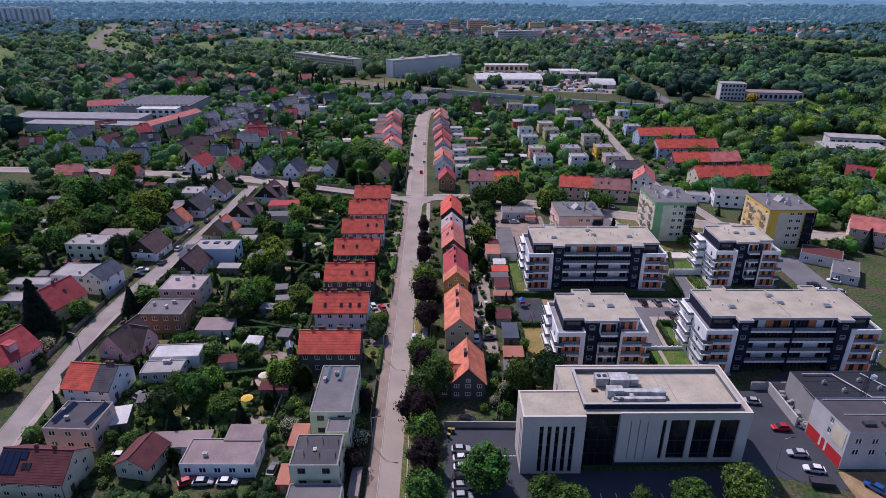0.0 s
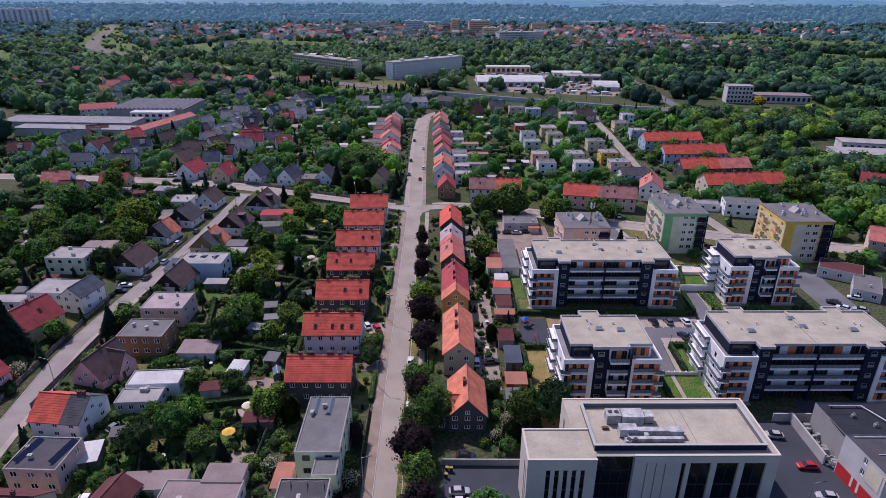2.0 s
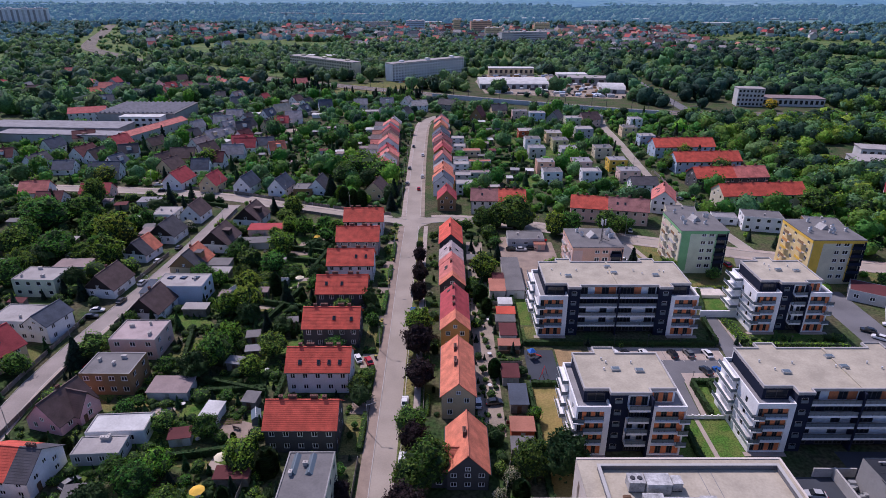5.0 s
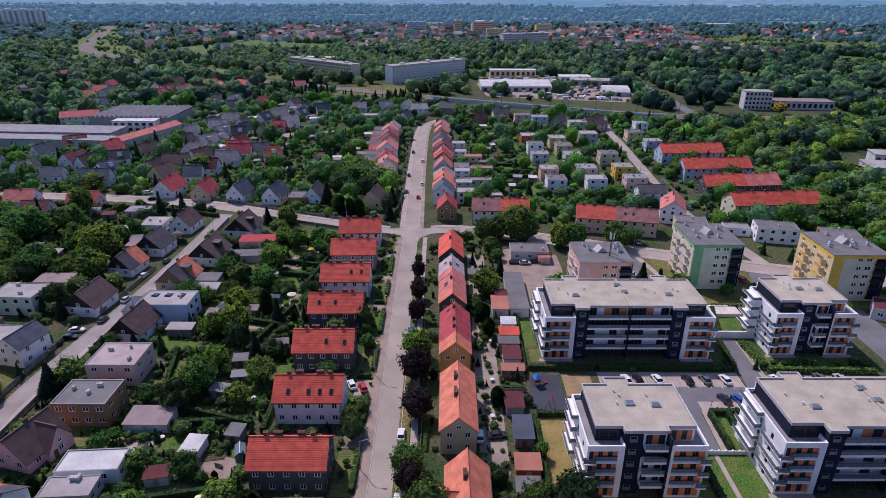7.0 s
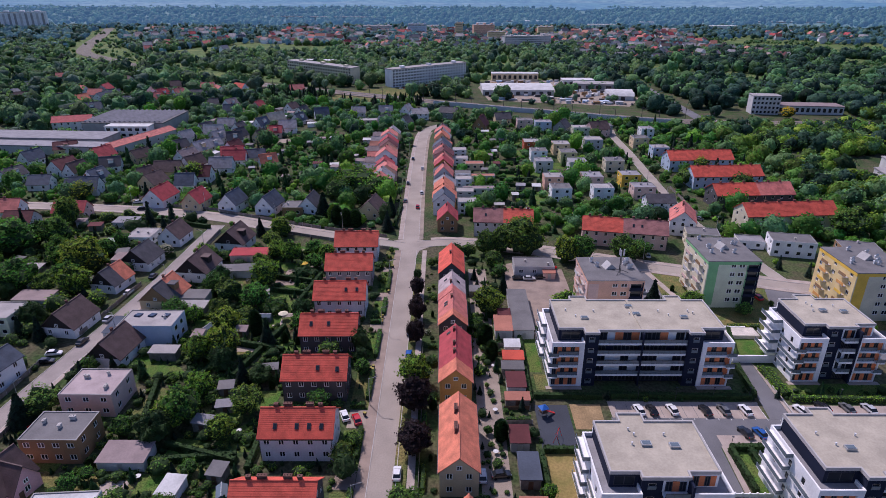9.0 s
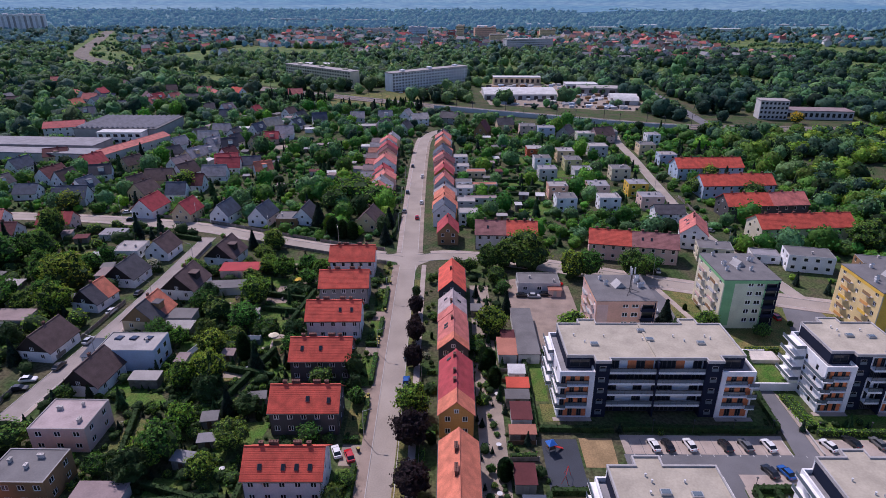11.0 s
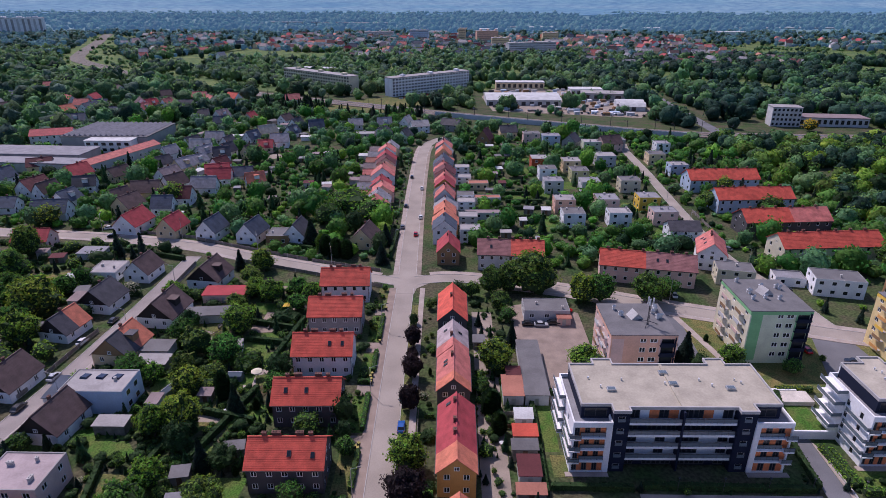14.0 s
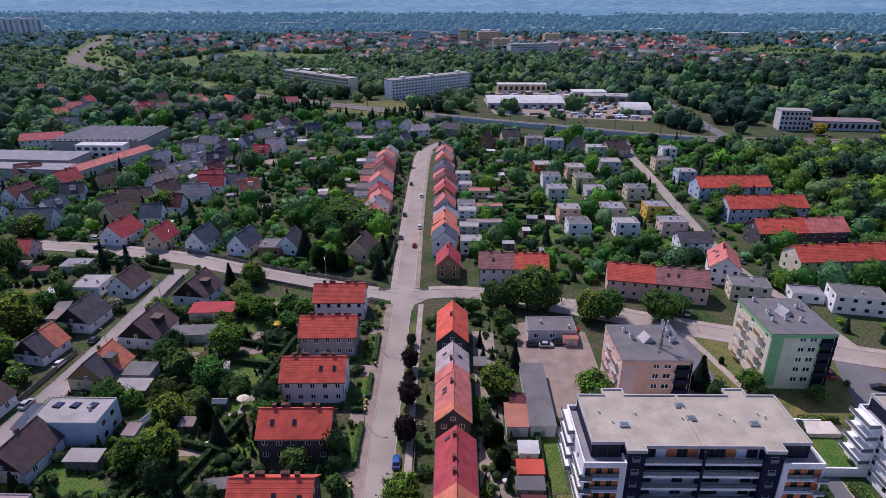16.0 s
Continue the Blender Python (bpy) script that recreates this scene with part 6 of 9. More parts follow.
# ---- pale flat-roofed houses at the street's near end ----
S1 = flat_house(-24.2, 93.0, 9.2, 8.6, 0.5, 8.8, "pale green", "dark grey", 3, 2, 2, 1, label="pale green three-storey house with a flat dark roof", frame_material=frame_dark)
for i in range(6):
    part("roof_light", cached("roof_light", lambda: fine(Mesh().hull([[(-0.8, -1.2, 0), (0.8, -1.2, 0), (0.8, 1.2, 0), (-0.8, 1.2, 0)], [(-0.75, 1.0, 0.75), (0.75, 1.0, 0.75), (0.75, 1.2, 0.75), (-0.75, 1.2, 0.75)]]), "roof_light", metal_dark)), None, S1, "dark slanted roof light", at=pose(-3 + 3 * (i % 3), -2 + 3.8 * (i // 3), 8.8, 0, 0, 12))
S2 = flat_house(-23.5, 111.9, 8.7, 17.0, 0.8, 9.4, "pale green", "felt", 3, 2, 4, 2, label="pale green three-storey house with a flat grey roof", frame_material=frame_dark)
for i in range(2):
    part("roof_glazing", Mesh().hull([[(-0.7, -2.6, 0), (0.7, -2.6, 0), (0.7, 2.6, 0), (-0.7, 2.6, 0)], [(-0.1, -2.5, 0.6), (0.1, -2.5, 0.6), (0.1, 2.5, 0.6), (-0.1, 2.5, 0.6)]]), glass_rail, S2, "long glazed roof light", at=pose(-2.6 + 3.0 * i, 5.2, 9.4))
flat_house(-21.4, 100.9, 4.6, 4.6, 0.8, 8.2, "pale green", "felt", 3, 1, 1, 0, label="low pale link building with a flat roof", frame_material=frame_dark)
flat_house(-23.5, 83.0, 10.0, 9.0, 0.5, 5.6, "pale green", "felt", 2, 2, 2, 1, label="pale green house with a flat grey roof")
shed(-17.0, 91.5, 1.6, 7.0, 0, 2.3, "pink", "pink", 0.1, label="narrow shed with a pink roof")
shed(-31.0, 93.0, 2.2, 5.0, 0, 2.6, "brick red", "rust", 0.2, label="brick lean-to with a red roof")
shed(-30.6, 104.0, 3.2, 6.4, 0, 3.0, "pink", "rust", 0.2, label="annexe with a rusty pink roof")

# ---- houses in the left gardens ----
flat_house(-45.2, 98.6, 15.0, 7.6, 0.0, 3.3, "white", "pink", 1, 5, 2, 1, label="low white bungalow with a flat pinkish roof")
shed(-42.0, 104.2, 7.4, 4.6, 0, 3.4, "light grey", "pink", 0.1, label="low annexe with a flat pinkish roof")
shed(-55.5, 103.0, 12.0, 4.6, 4, 2.6, "light grey", "pink", 0.1, label="garage with a faded pink roof", name="garage")
gable_house(-61.4, 98.0, 7.6, 7.2, 80, 3.2, 2.2, "cream", "maroon", 1, 2, 2, (), courses=9, label="small cream house with a maroon metal roof")
BR = gable_house(-78.6, 93.6, 13.4, 9.8, -3, 4.6, 3.6, "cream", "maroon", 2, 4, 2, ((-0.1, 0.6, 0.5), (0.45, 0.6, 0.5)), ((-1, -0.25, 0.45), (-1, -0.1, 0.45)), courses=12, gutters=True, label="cream house with a maroon roof and solar panels")
for i in range(4):
    for j in range(3):
        if i < 3 or j > 1:
            u = 0.30 + 0.24 * j
            part("solar_panel", cached("solar", lambda: fine(Mesh().box(-0.62, 0.62, -0.78, 0.78, 0, 0.05), "solar_panel", solar_mat)), None, BR, "dark solar panel", at=pose(-6.2 + 1.34 * i, -4.9 * (1 - u), 4.6 + 3.6 * u + 0.3, 36.3, 0, 0))
L4 = flat_house(-78.6, 106.8, 10.4, 9.2, -2, 5.8, "pink", "dark grey", 2, 3, 2, 2, label="pink house with a flat dark roof and solar panels")
for i in range(2):
    part("solar_row", Mesh().hull([[(-3.4, -0.5, 0.05), (3.4, -0.5, 0.05), (3.4, 0.5, 0.7), (-3.4, 0.5, 0.7)], [(-3.4, -0.53, 0.1), (3.4, -0.53, 0.1), (3.4, 0.47, 0.75), (-3.4, 0.47, 0.75)]]), solar_mat, L4, "row of dark solar panels", at=pose(-3.2 + 7.0 * i, 0.4, 5.8, 0, 0, 82))
gable_house(-83.0, 122.9, 11.4, 10.4, -6, 4.4, 3.6, "white", "red", 2, 3, 2, ((0.55, 0.8, 0.5), (0.75, 0.6, 0.5)), courses=12, roof2="dark grey", split=0.62, label="white house with a bright red and grey roof")
gable_house(-85.4, 141.6, 10.6, 9.2, 75, 2.8, 4.8, "rose", "brown", 1, 2, 2, ((0.1, 0.8, 0.5),), ((-1, 0.3, 0.4),), courses=12, label="pink house with a steep dark brown roof")
gable_house(-83.0, 142.6, 8.0, 6.0, -15, 2.8, 4.2, "rose", "brown", 1, 2, 1, (), courses=12, label="pink side wing with a steep dark brown roof")
flat_house(-69.2, 135.8, 12.4, 6.2, 4, 3.4, "white", "white", 1, 2, 2, 0, label="long white garage with a flat roof", name="garage", parapet=0.2)
flat_house(-70.3, 129.2, 9.8, 5.4, 4, 3.0, "light grey", "pale grey", 1, 4, 2, 2, label="low white garage with open bays", name="garage", parapet=0.15)
flat_house(-79.6, 154.6, 12.2, 9.2, 0, 6.0, "brown", "felt", 2, 4, 2, 3, label="brown house with a flat grey roof")
flat_house(-80.2, 170.2, 12.2, 10.2, 0, 6.0, "pink", "rose grey", 2, 3, 2, 4, label="pinkish house with a flat rose-grey roof")
flat_house(-118.6, 178.6, 11.0, 9.6, -3, 6.2, "white", "pale grey", 2, 4, 2, 1, label="white house with a flat pale roof")
gable_house(-109.6, 177.6, 9.4, 7.4, 78, 5.6, 2.8, "white", "slate", 2, 2, 2, (), ((1, -0.3, 0.5), (1, 0.2, 0.5)), courses=10, label="white house wing with a slate-grey roof")
gable_house(-116.0, 161.0, 13.6, 11.0, 70, 4.6, 4.8, "sand", "crimson", 2, 3, 2, ((0.2, 0.7, 0.5),), ((-1, 0.3, 0.5),), courses=12, label="sand-coloured house with a steep crimson roof")
flat_house(-129.0, 166.0, 11.0, 6.0, 0, 3.0, "light grey", "pale grey", 1, 2, 2, 0, label="low garage with a pale flat roof", name="garage", parapet=0.15)
flat_house(-133.0, 176.5, 12.0, 5.0, 0, 3.0, "light grey", "pale grey", 1, 2, 2, 0, label="low pale garage with a flat roof", name="garage", parapet=0.15)
gable_house(-112.0, 131.6, 13.0, 11.0, 72, 5.0, 4.6, "rose", "crimson", 2, 3, 2, ((0.0, 0.8, 0.5),), courses=12, label="pink house with a crimson tiled roof", dormer=(-1, 0.1, 2.2))
flat_house(-127.5, 204.2, 13.6, 9.4, -2, 6.0, "pale green", "pale grey", 2, 4, 2, 3, label="pale green house with a flat roof")
gable_house(-106.6, 204.6, 11.4, 10.0, 84, 3.2, 4.6, "white", "brown", 1, 2, 2, ((0.1, 0.7, 0.5),), gable_c="black timber", courses=10, label="house with a steep brown roof and a black timber gable")
gable_house(-108.0, 231.0, 9.8, 9.0, 80, 3.0, 4.4, "white", "dark grey", 1, 2, 2, ((0.0, 0.7, 0.5),), gable_c="black timber", courses=10, roof2="orange", split=0.5, label="house with a steep dark roof and one orange slope")
gable_house(-106.0, 248.0, 10.4, 10.6, 84, 3.2, 4.6, "white", "dark grey", 1, 2, 2, ((0.1, 0.7, 0.5),), gable_c="black timber", courses=10, label="white house with a steep dark roof and black gable")
shed(-113.4, 248.4, 5.0, 6.0, 0, 3.0, "light grey", "pink", 0.3, label="garage beside the steep house", name="garage")
gable_house(-103.2, 269.6, 10.2, 8.8, 84, 3.4, 4.4, "white", "brown", 1, 2, 2, ((0.1, 0.7, 0.5),), courses=10, label="white house with a steep brown roof")
flat_house(-115.6, 270.0, 9.6, 10.0, 0, 3.4, "white", "pale grey", 1, 2, 2, 2, label="low white house with a flat roof")
gable_house(-86.0, 220.6, 11.4, 10.4, 84, 3.2, 4.8, "sand", "dark grey", 1, 2, 2, ((0.2, 0.7, 0.5),), gable_c="brown", courses=11, label="house with a dark roof and one orange slope", roof2="orange", split=0.45, dormer=(-1, 0.1, 2.6))
shed(-77.6, 221.0, 9.4, 5.4, 0, 2.6, "light grey", "felt", 0.2, label="garage with a grey flat roof", name="garage")
shed(-75.0, 214.2, 8.2, 4.4, 0, 2.6, None, "pale grey", 0.2, label="open carport with a pale roof", name="carport", door=False)
gable_house(-83.0, 240.4, 12.0, 11.0, 84, 3.4, 5.0, "white", "brown", 1, 2, 2, ((0.2, 0.7, 0.5),), gable_c="black timber", courses=11, label="white house with a steep brown roof and dormer", dormer=(-1, 0.1, 2.8))
shed(-70.0, 240.0, 13.0, 5.0, 6, 2.8, "light grey", "felt", 0.2, label="long low garage with a grey roof", name="garage")
gable_house(-78.4, 265.0, 11.2, 11.0, 82, 3.4, 5.0, "white", "brown", 1, 2, 2, ((0.2, 0.7, 0.5),), gable_c="black timber", courses=11, label="white house with a steep brown roof and black gable", dormer=(-1, 0.0, 2.4))
shed(-69.4, 253.6, 13.0, 6.0, 3, 2.8, "pink", "crimson", 0.3, label="low outbuilding with a red sheet roof")
BL = flat_house(-80.4, 199.6, 15.0, 9.0, 0, 6.2, "pale blue", "pale grey", 2, 3, 2, 1, label="pale blue modern house with a blank wall and dark roof lights", front_holes=False)
for i in range(3):
    part("roof_light", Mesh().hull([[(-0.9, -1.1, 0.0), (0.9, -1.1, 0.0), (0.9, 1.1, 0.0), (-0.9, 1.1, 0.0)], [(-0.8, -0.9, 0.45), (0.8, -0.9, 0.45), (0.8, 1.0, 0.2), (-0.8, 1.0, 0.2)]]), solar_mat, BL, "dark glazed roof light", at=pose(-4.2 + 3.9 * i, 1.6, 6.2, 0, 0, -8))
for v in (0.9, 3.9):
    for i in range(2):
        q = (1.6 + 3.6 * i, 3.2 + 3.6 * i, v, v + 1.4)
        w_ = part("window", Mesh().box(7.5, 7.56, -4.5 + q[0], -4.5 + q[1], v, v + 1.4), frame_white, BL)
        part("pane", Mesh().box(7.56, 7.575, -4.42 + q[0], -4.58 + q[1], v + 0.08, v + 1.32), glass_dark, w_)
shed(-90.4, 201.0, 6.0, 8.0, 0, 3.0, "light grey", "slate", 0.6, label="annexe with a slate-grey roof")
gable_house(-86.0, 189.6, 11.0, 9.6, 84, 3.2, 4.6, "white", "brown", 1, 2, 2, ((0.1, 0.7, 0.5),), gable_c="black timber", courses=11, label="house with a steep brown roof and black gable")
shed(-64.4, 150.8, 9.6, 5.8, 0, 2.4, "light grey", "pink", 0.4, label="low workshop with a rusty pale sheet roof")
shed(-51.4, 142.0, 3.8, 5.0, -6, 2.3, "white", "white", 0.2, label="white garden pavilion with a flat roof", name="pavilion")
shed(-72.8, 111.0, 4.4, 6.0, 14, 2.3, None, "white", 0.2, label="white canopy beside the pink house", name="carport", door=False)
shed(-40.6, 122.4, 6.6, 3.0, 2, 2.2, None, "maroon", 0.3, label="garden shed row with a maroon roof")
shed(-73.0, 189.4, 7.0, 3.4, 0, 2.6, None, "pale grey", 0.2, label="open shelter with a pale roof", name="carport", door=False)

# ---- along and behind the cross street ----
MID = "houses behind the cross street"
for x, y, w, dd, rot, wc, rc in ((-128.2, 314.6, 13, 10, 80, "white", "crimson"), (-110, 309.6, 10.4, 8.6, 80, "sand", "crimson"), (-93.0, 307.4, 10.6, 8.6, 78, "white", "slate"), (-76.0, 304.6, 11, 8.6, 78, "white", "slate"),
                                    (-57.8, 304.0, 10.4, 8.6, 84, "white", "dark grey"), (-30.4, 299.6, 10.6, 9.4, 80, "sand", "brown"), (-170.6, 328.0, 14.5, 9.6, 8, "white", "slate"), (-199.4, 361.0, 12, 11, 70, "white", "maroon"),
                                    (-192.6, 386.0, 11.6, 11, 60, "sand", "crimson"), (-141.0, 336.0, 10.2, 10.4, 70, "sand", "brown"), (-142.6, 357.0, 12.6, 9.4, 10, "sand", "brown"), (-124.6, 334.6, 8.6, 8.6, 5, "white", "slate"),
                                    (-134.2, 368.6, 10.6, 9.4, 60, "white", "brown"), (-122.0, 348.6, 9.6, 8.2, 0, "white", "maroon"), (-117.6, 364.6, 11.6, 8.4, 5, "white", "grey"), (-115.6, 380.0, 12.0, 8.2, 5, "white", "crimson")):
    gable_house(x, y, w, dd, rot, 3.8, 4.6, wc, rc, 1, 2, 2, ((0.2, 0.7, 0.5),), courses=8, group=MID, label=f"{wc} gabled house with a {rc} roof")
flat_house(-64.6, 302.4, 8.6, 9.0, 0, 4.0, "brown", "felt", 1, 2, 1, 1, group=MID, label="low brown house with a flat roof")
gable_house(-186, 310.0 - 14, 12, 10, 10, 4.0, 4.0, "white", "pink-red", 1, 2, 2, courses=8, group=MID, label="white house with a faded red roof")
gable_house(-158, 296.0, 13, 9, 4, 3.6, 3.6, "pink", "crimson", 1, 2, 2, courses=8, group=MID, label="pink house with a crimson roof")
gable_house(-172, 284.0, 11, 9, 4, 3.6, 3.6, "white", "maroon", 1, 2, 2, courses=8, group=MID, label="white house with a maroon roof")
shed(-130.0, 286.0, 9, 6, 0, 2.6, "light grey", "grey", 0.3)
shed(-141.0, 241.0, 7, 4, 0, 2.4, None, "pale grey", 0.3)
shed(-126.0, 219.0, 11, 6, 0, 2.8, "light grey", "pink", 0.3, label="cluttered workshop with a faded roof")
rh = random.Random(21)
# the quarter behind: x, y, width, depth, turn, eave, walls, roof
QUARTER = "houses of the far quarter"


def quarter(rows):
    for x, y, w, d_, rot, wc, rc in rows:
        if free(x, y, 3.5):
            e = rh.uniform(3.0, 4.2)
            gable_house(x, y, w, d_, rot + rh.uniform(-3, 3), e, rh.uniform(3.6, 4.8), wc, rc, 1, 2, 2, ((0.2, 0.7, 0.5),), group=QUARTER, label=f"{wc} gabled house with a {rc} roof in the far quarter", dormer=(-1, 0.1, 2.4) if (x + y) % 3 < 1 else None)


quarter(((-204, 366, 13, 11, 30, "sand", "maroon"), (-199, 391, 14, 9, 60, "pink", "maroon"), (-174, 345, 10, 9, 75, "white", "slate"), (-157, 345, 11, 9, 70, "sand", "brown"), (-150, 346, 9, 9, 65, "sand", "brown"), (-153, 363, 12, 9, 62, "grey", "brown"), (-143, 367, 12, 9, 20, "white", "dark grey"), (-128, 339, 9, 9, 5, "white", "dark grey"), (-143, 382, 11, 9, 66, "white", "pink"), (-127, 355, 11, 9, 4, "white", "crimson"), (-127, 372, 10, 8, 60, "white", "slate")))
quarter(((-115, 371, 11, 8, 64, "white", "slate"), (-121, 392, 12, 9, 20, "white", "crimson"), (-143, 401, 10, 9, 66, "sand", "grey"), (-140, 413, 10, 8, 60, "white", "grey"), (-130, 424, 9, 8, 20, "white", "dark grey"), (-143, 431, 10, 8, 64, "light grey", "grey"), (-131, 436, 9, 8, 70, "white", "dark grey"), (-151, 447, 12, 8, 12, "white", "pale grey"), (-138, 458, 9, 8, 72, "white", "dark grey"), (-150, 469, 11, 8, 5, "white", "grey"), (-127, 472, 10, 8, 66, "white", "slate")))
quarter(((-149, 541, 9, 8, 70, "pink", "crimson"), (-140, 505, 13, 8, 6, "pink", "pink"), (-121, 486, 12, 8, 40, "sand", "beige"), (-106, 461, 11, 9, 8, "white", "grey"), (-105, 489, 10, 8, 70, "white", "slate"), (-108, 514, 10, 8, 66, "white", "dark grey"), (-96, 375, 9, 7, 30, "white", "orange"), (-44, 487, 11, 9, 60, "white", "dark grey"), (-46, 520, 10, 8, 15, "white", "grey"), (-28, 476, 9, 8, 70, "white", "dark grey"), (-111, 447, 9, 8, 5, "pink", "crimson")))
quarter(((-325, 566, 14, 9, 10, "white", "slate"), (-306, 569, 11, 9, 70, "white", "orange"), (-273, 525, 14, 10, 20, "white", "slate"), (-266, 562, 11, 9, 12, "white", "slate"), (-252, 564, 11, 9, 16, "white", "dark grey"), (-244, 571, 9, 8, 70, "white", "pink-red"), (-246, 588, 11, 9, 65, "white", "crimson"), (-233, 592, 11, 9, 60, "white", "pink-red"), (-219, 593, 12, 9, 10, "grey", "dark grey"), (-204, 587, 10, 8, 70, "white", "dark grey"), (-289, 590, 11, 9, 15, "sand", "slate")))
quarter(((-124, 404, 9, 8, 66, "white", "maroon"), (-106, 387, 10, 8, 12, "light grey", "slate"), (-117, 434, 9, 8, 72, "sand", "brown"), (-162, 428, 10, 8, 65, "white", "grey"), (-160, 456, 10, 8, 60, "white", "dark grey"), (-120, 530, 10, 8, 70, "white", "brown"), (-92, 505, 10, 8, 20, "white", "slate"), (-78, 496, 11, 8, 70, "white", "dark grey"), (-164, 520, 10, 8, 15, "white", "slate"), (-172, 544, 11, 8, 66, "white", "pink"), (-190, 552, 10, 8, 12, "white", "dark grey")))
quarter(((-222, 402, 12, 9, 20, "sand", "maroon"), (-227, 378, 11, 9, 70, "white", "slate"), (-242, 356, 12, 9, 15, "white", "maroon"), (-216, 345, 11, 9, 66, "white", "dark grey"), (-196, 336, 10, 9, 10, "white", "slate"), (-190, 356, 10, 8, 74, "white", "brown"), (-177, 366, 10, 8, 20, "white", "dark grey"), (-171, 386, 11, 8, 64, "sand", "brown"), (-158, 408, 10, 8, 60, "white", "dark grey"), (-66, 515, 10, 8, 10, "white", "grey"), (-30, 520, 10, 8, 70, "white", "pale grey")))
flat_house(-174, 334, 11, 8, 12, 4.4, "white", "pale grey", 1, 2, 1, 1, group=QUARTER, label="low white house with a flat pale roof")
flat_house(-54, 478, 12, 8, 4, 5.4, "pink", "pale grey", 2, 3, 1, 1, group=QUARTER, label="pink house with a flat pale roof")
for k in range(24):
    px, py = rh.uniform(-170, -90), rh.uniform(385, 540)
    if free(px, py, 3.5):
        shed(px, py, rh.uniform(5, 9), rh.uniform(3.4, 5), rh.choice((8, 66, 72)), 2.6, rh.choice(("light grey", "white", None)), rh.choice(("pale grey", "grey", "white", "pink", "felt")), 0.3, label="low garage with a plain roof among the far houses", name="garage", door=False)

# ---- terraces at the far end of the street ----
TER = "far terraced houses along the street"
for k in range(10):
    y = 330 + 12.4 * k
    x = -29.0 - 0.045 * (y - 330)
    rc = ("pink-red", "grey", "pink-red", "crimson", "pink-red", "rust", "maroon", "crimson")[k % 8]
    gable_house(x + rh.uniform(-1.5, 0.8), y, rh.uniform(8.4, 9.4), rh.uniform(9.5, 11.5), 90 + (2, 2, 3, 1)[k % 4], (5.8, 4.4, 5.2, 4.0)[k % 4], (3.8, 4.4, 3.2)[k % 3], ("white", "sand", "pink", "light grey")[k % 4], rc, 2, 2, 2, ((0.3, 0.7, 0.5),), courses=8, group=TER, label=f"far terraced house with a {rc} roof")
    gable_house(x - 8.6, y - 1.0, rh.uniform(6, 8), 5.6, (2, 2, 3, 1)[k % 4], 3.0, 1.9, ("white", "pink", "light grey")[k % 3], ("pink-red", "pink", "rust", "grey", "pink")[k % 5], 1, 2, 1, (), group=TER, label="low wing behind the far terraced house")
    if k % 2 == 0:
        shed(x - 15.5, y + 1, 5, 4.0, 0, 2.6, "light grey", ("felt", "pink", "white")[k % 3], 0.4, label="outbuilding behind the terraced house")
for k in range(16):
    y = 305 + 9.7 * k
    x = 0.6 - 0.02 * (y - 305)
    rc = ("slate", "orange", "orange", "grey", "pink-red", "dark grey", "crimson", "pink-red", "maroon", "pink-red")[k % 10]
    gable_house(x + rh.uniform(-0.5, 0.5), y, 8.4 if k % 2 else 9.5, rh.uniform(8.6, 10.6), 90 if k < 3 else 88, (6.2, 4.6, 5.6, 4.2)[k % 4], (3.8, 4.4, 3.2)[k % 3], ("white", "orange", "sand", "pink", "light grey")[k % 5], rc, 2, 2, 2, ((0.3, 0.7, 0.5),), courses=8, group=TER, label=f"far terraced house with a {rc} roof")
    if k in (0, 2, 4, 5, 8, 10):
        flat_house(x + 9.6, y, 8.0, 6.6, 0, (5.6, 4.0)[k % 3 > 0], ("white", "crimson", "light grey")[0 if k != 2 else 2], ("pale grey", "felt")[k % 2], 2, 2, 1, 0, group=TER, label="flat-roofed wing behind the terraced house")
gable_house(1.8, 286.0, 10.6, 8.0, 90, 5.2, 4.0, "brown", "crimson", 2, 3, 2, ((0.3, 0.7, 0.5),), courses=10, label="brown corner house with a crimson roof")
flat_house(16.5, 331.0, 15, 4.6, 2, 3.0, "light grey", "pink", 1, 4, 1, 0, name="garage", label="long low garage with a pink roof")
flat_house(17.5, 352.0, 16, 4.6, 2, 3.0, "light grey", "rust", 1, 4, 1, 0, name="garage", label="long low garage with a rusty roof")
flat_house(16.0, 374.0, 10, 6, 2, 3.4, "sand", "rust", 1, 3, 1, 0, label="low house with a rusty roof")

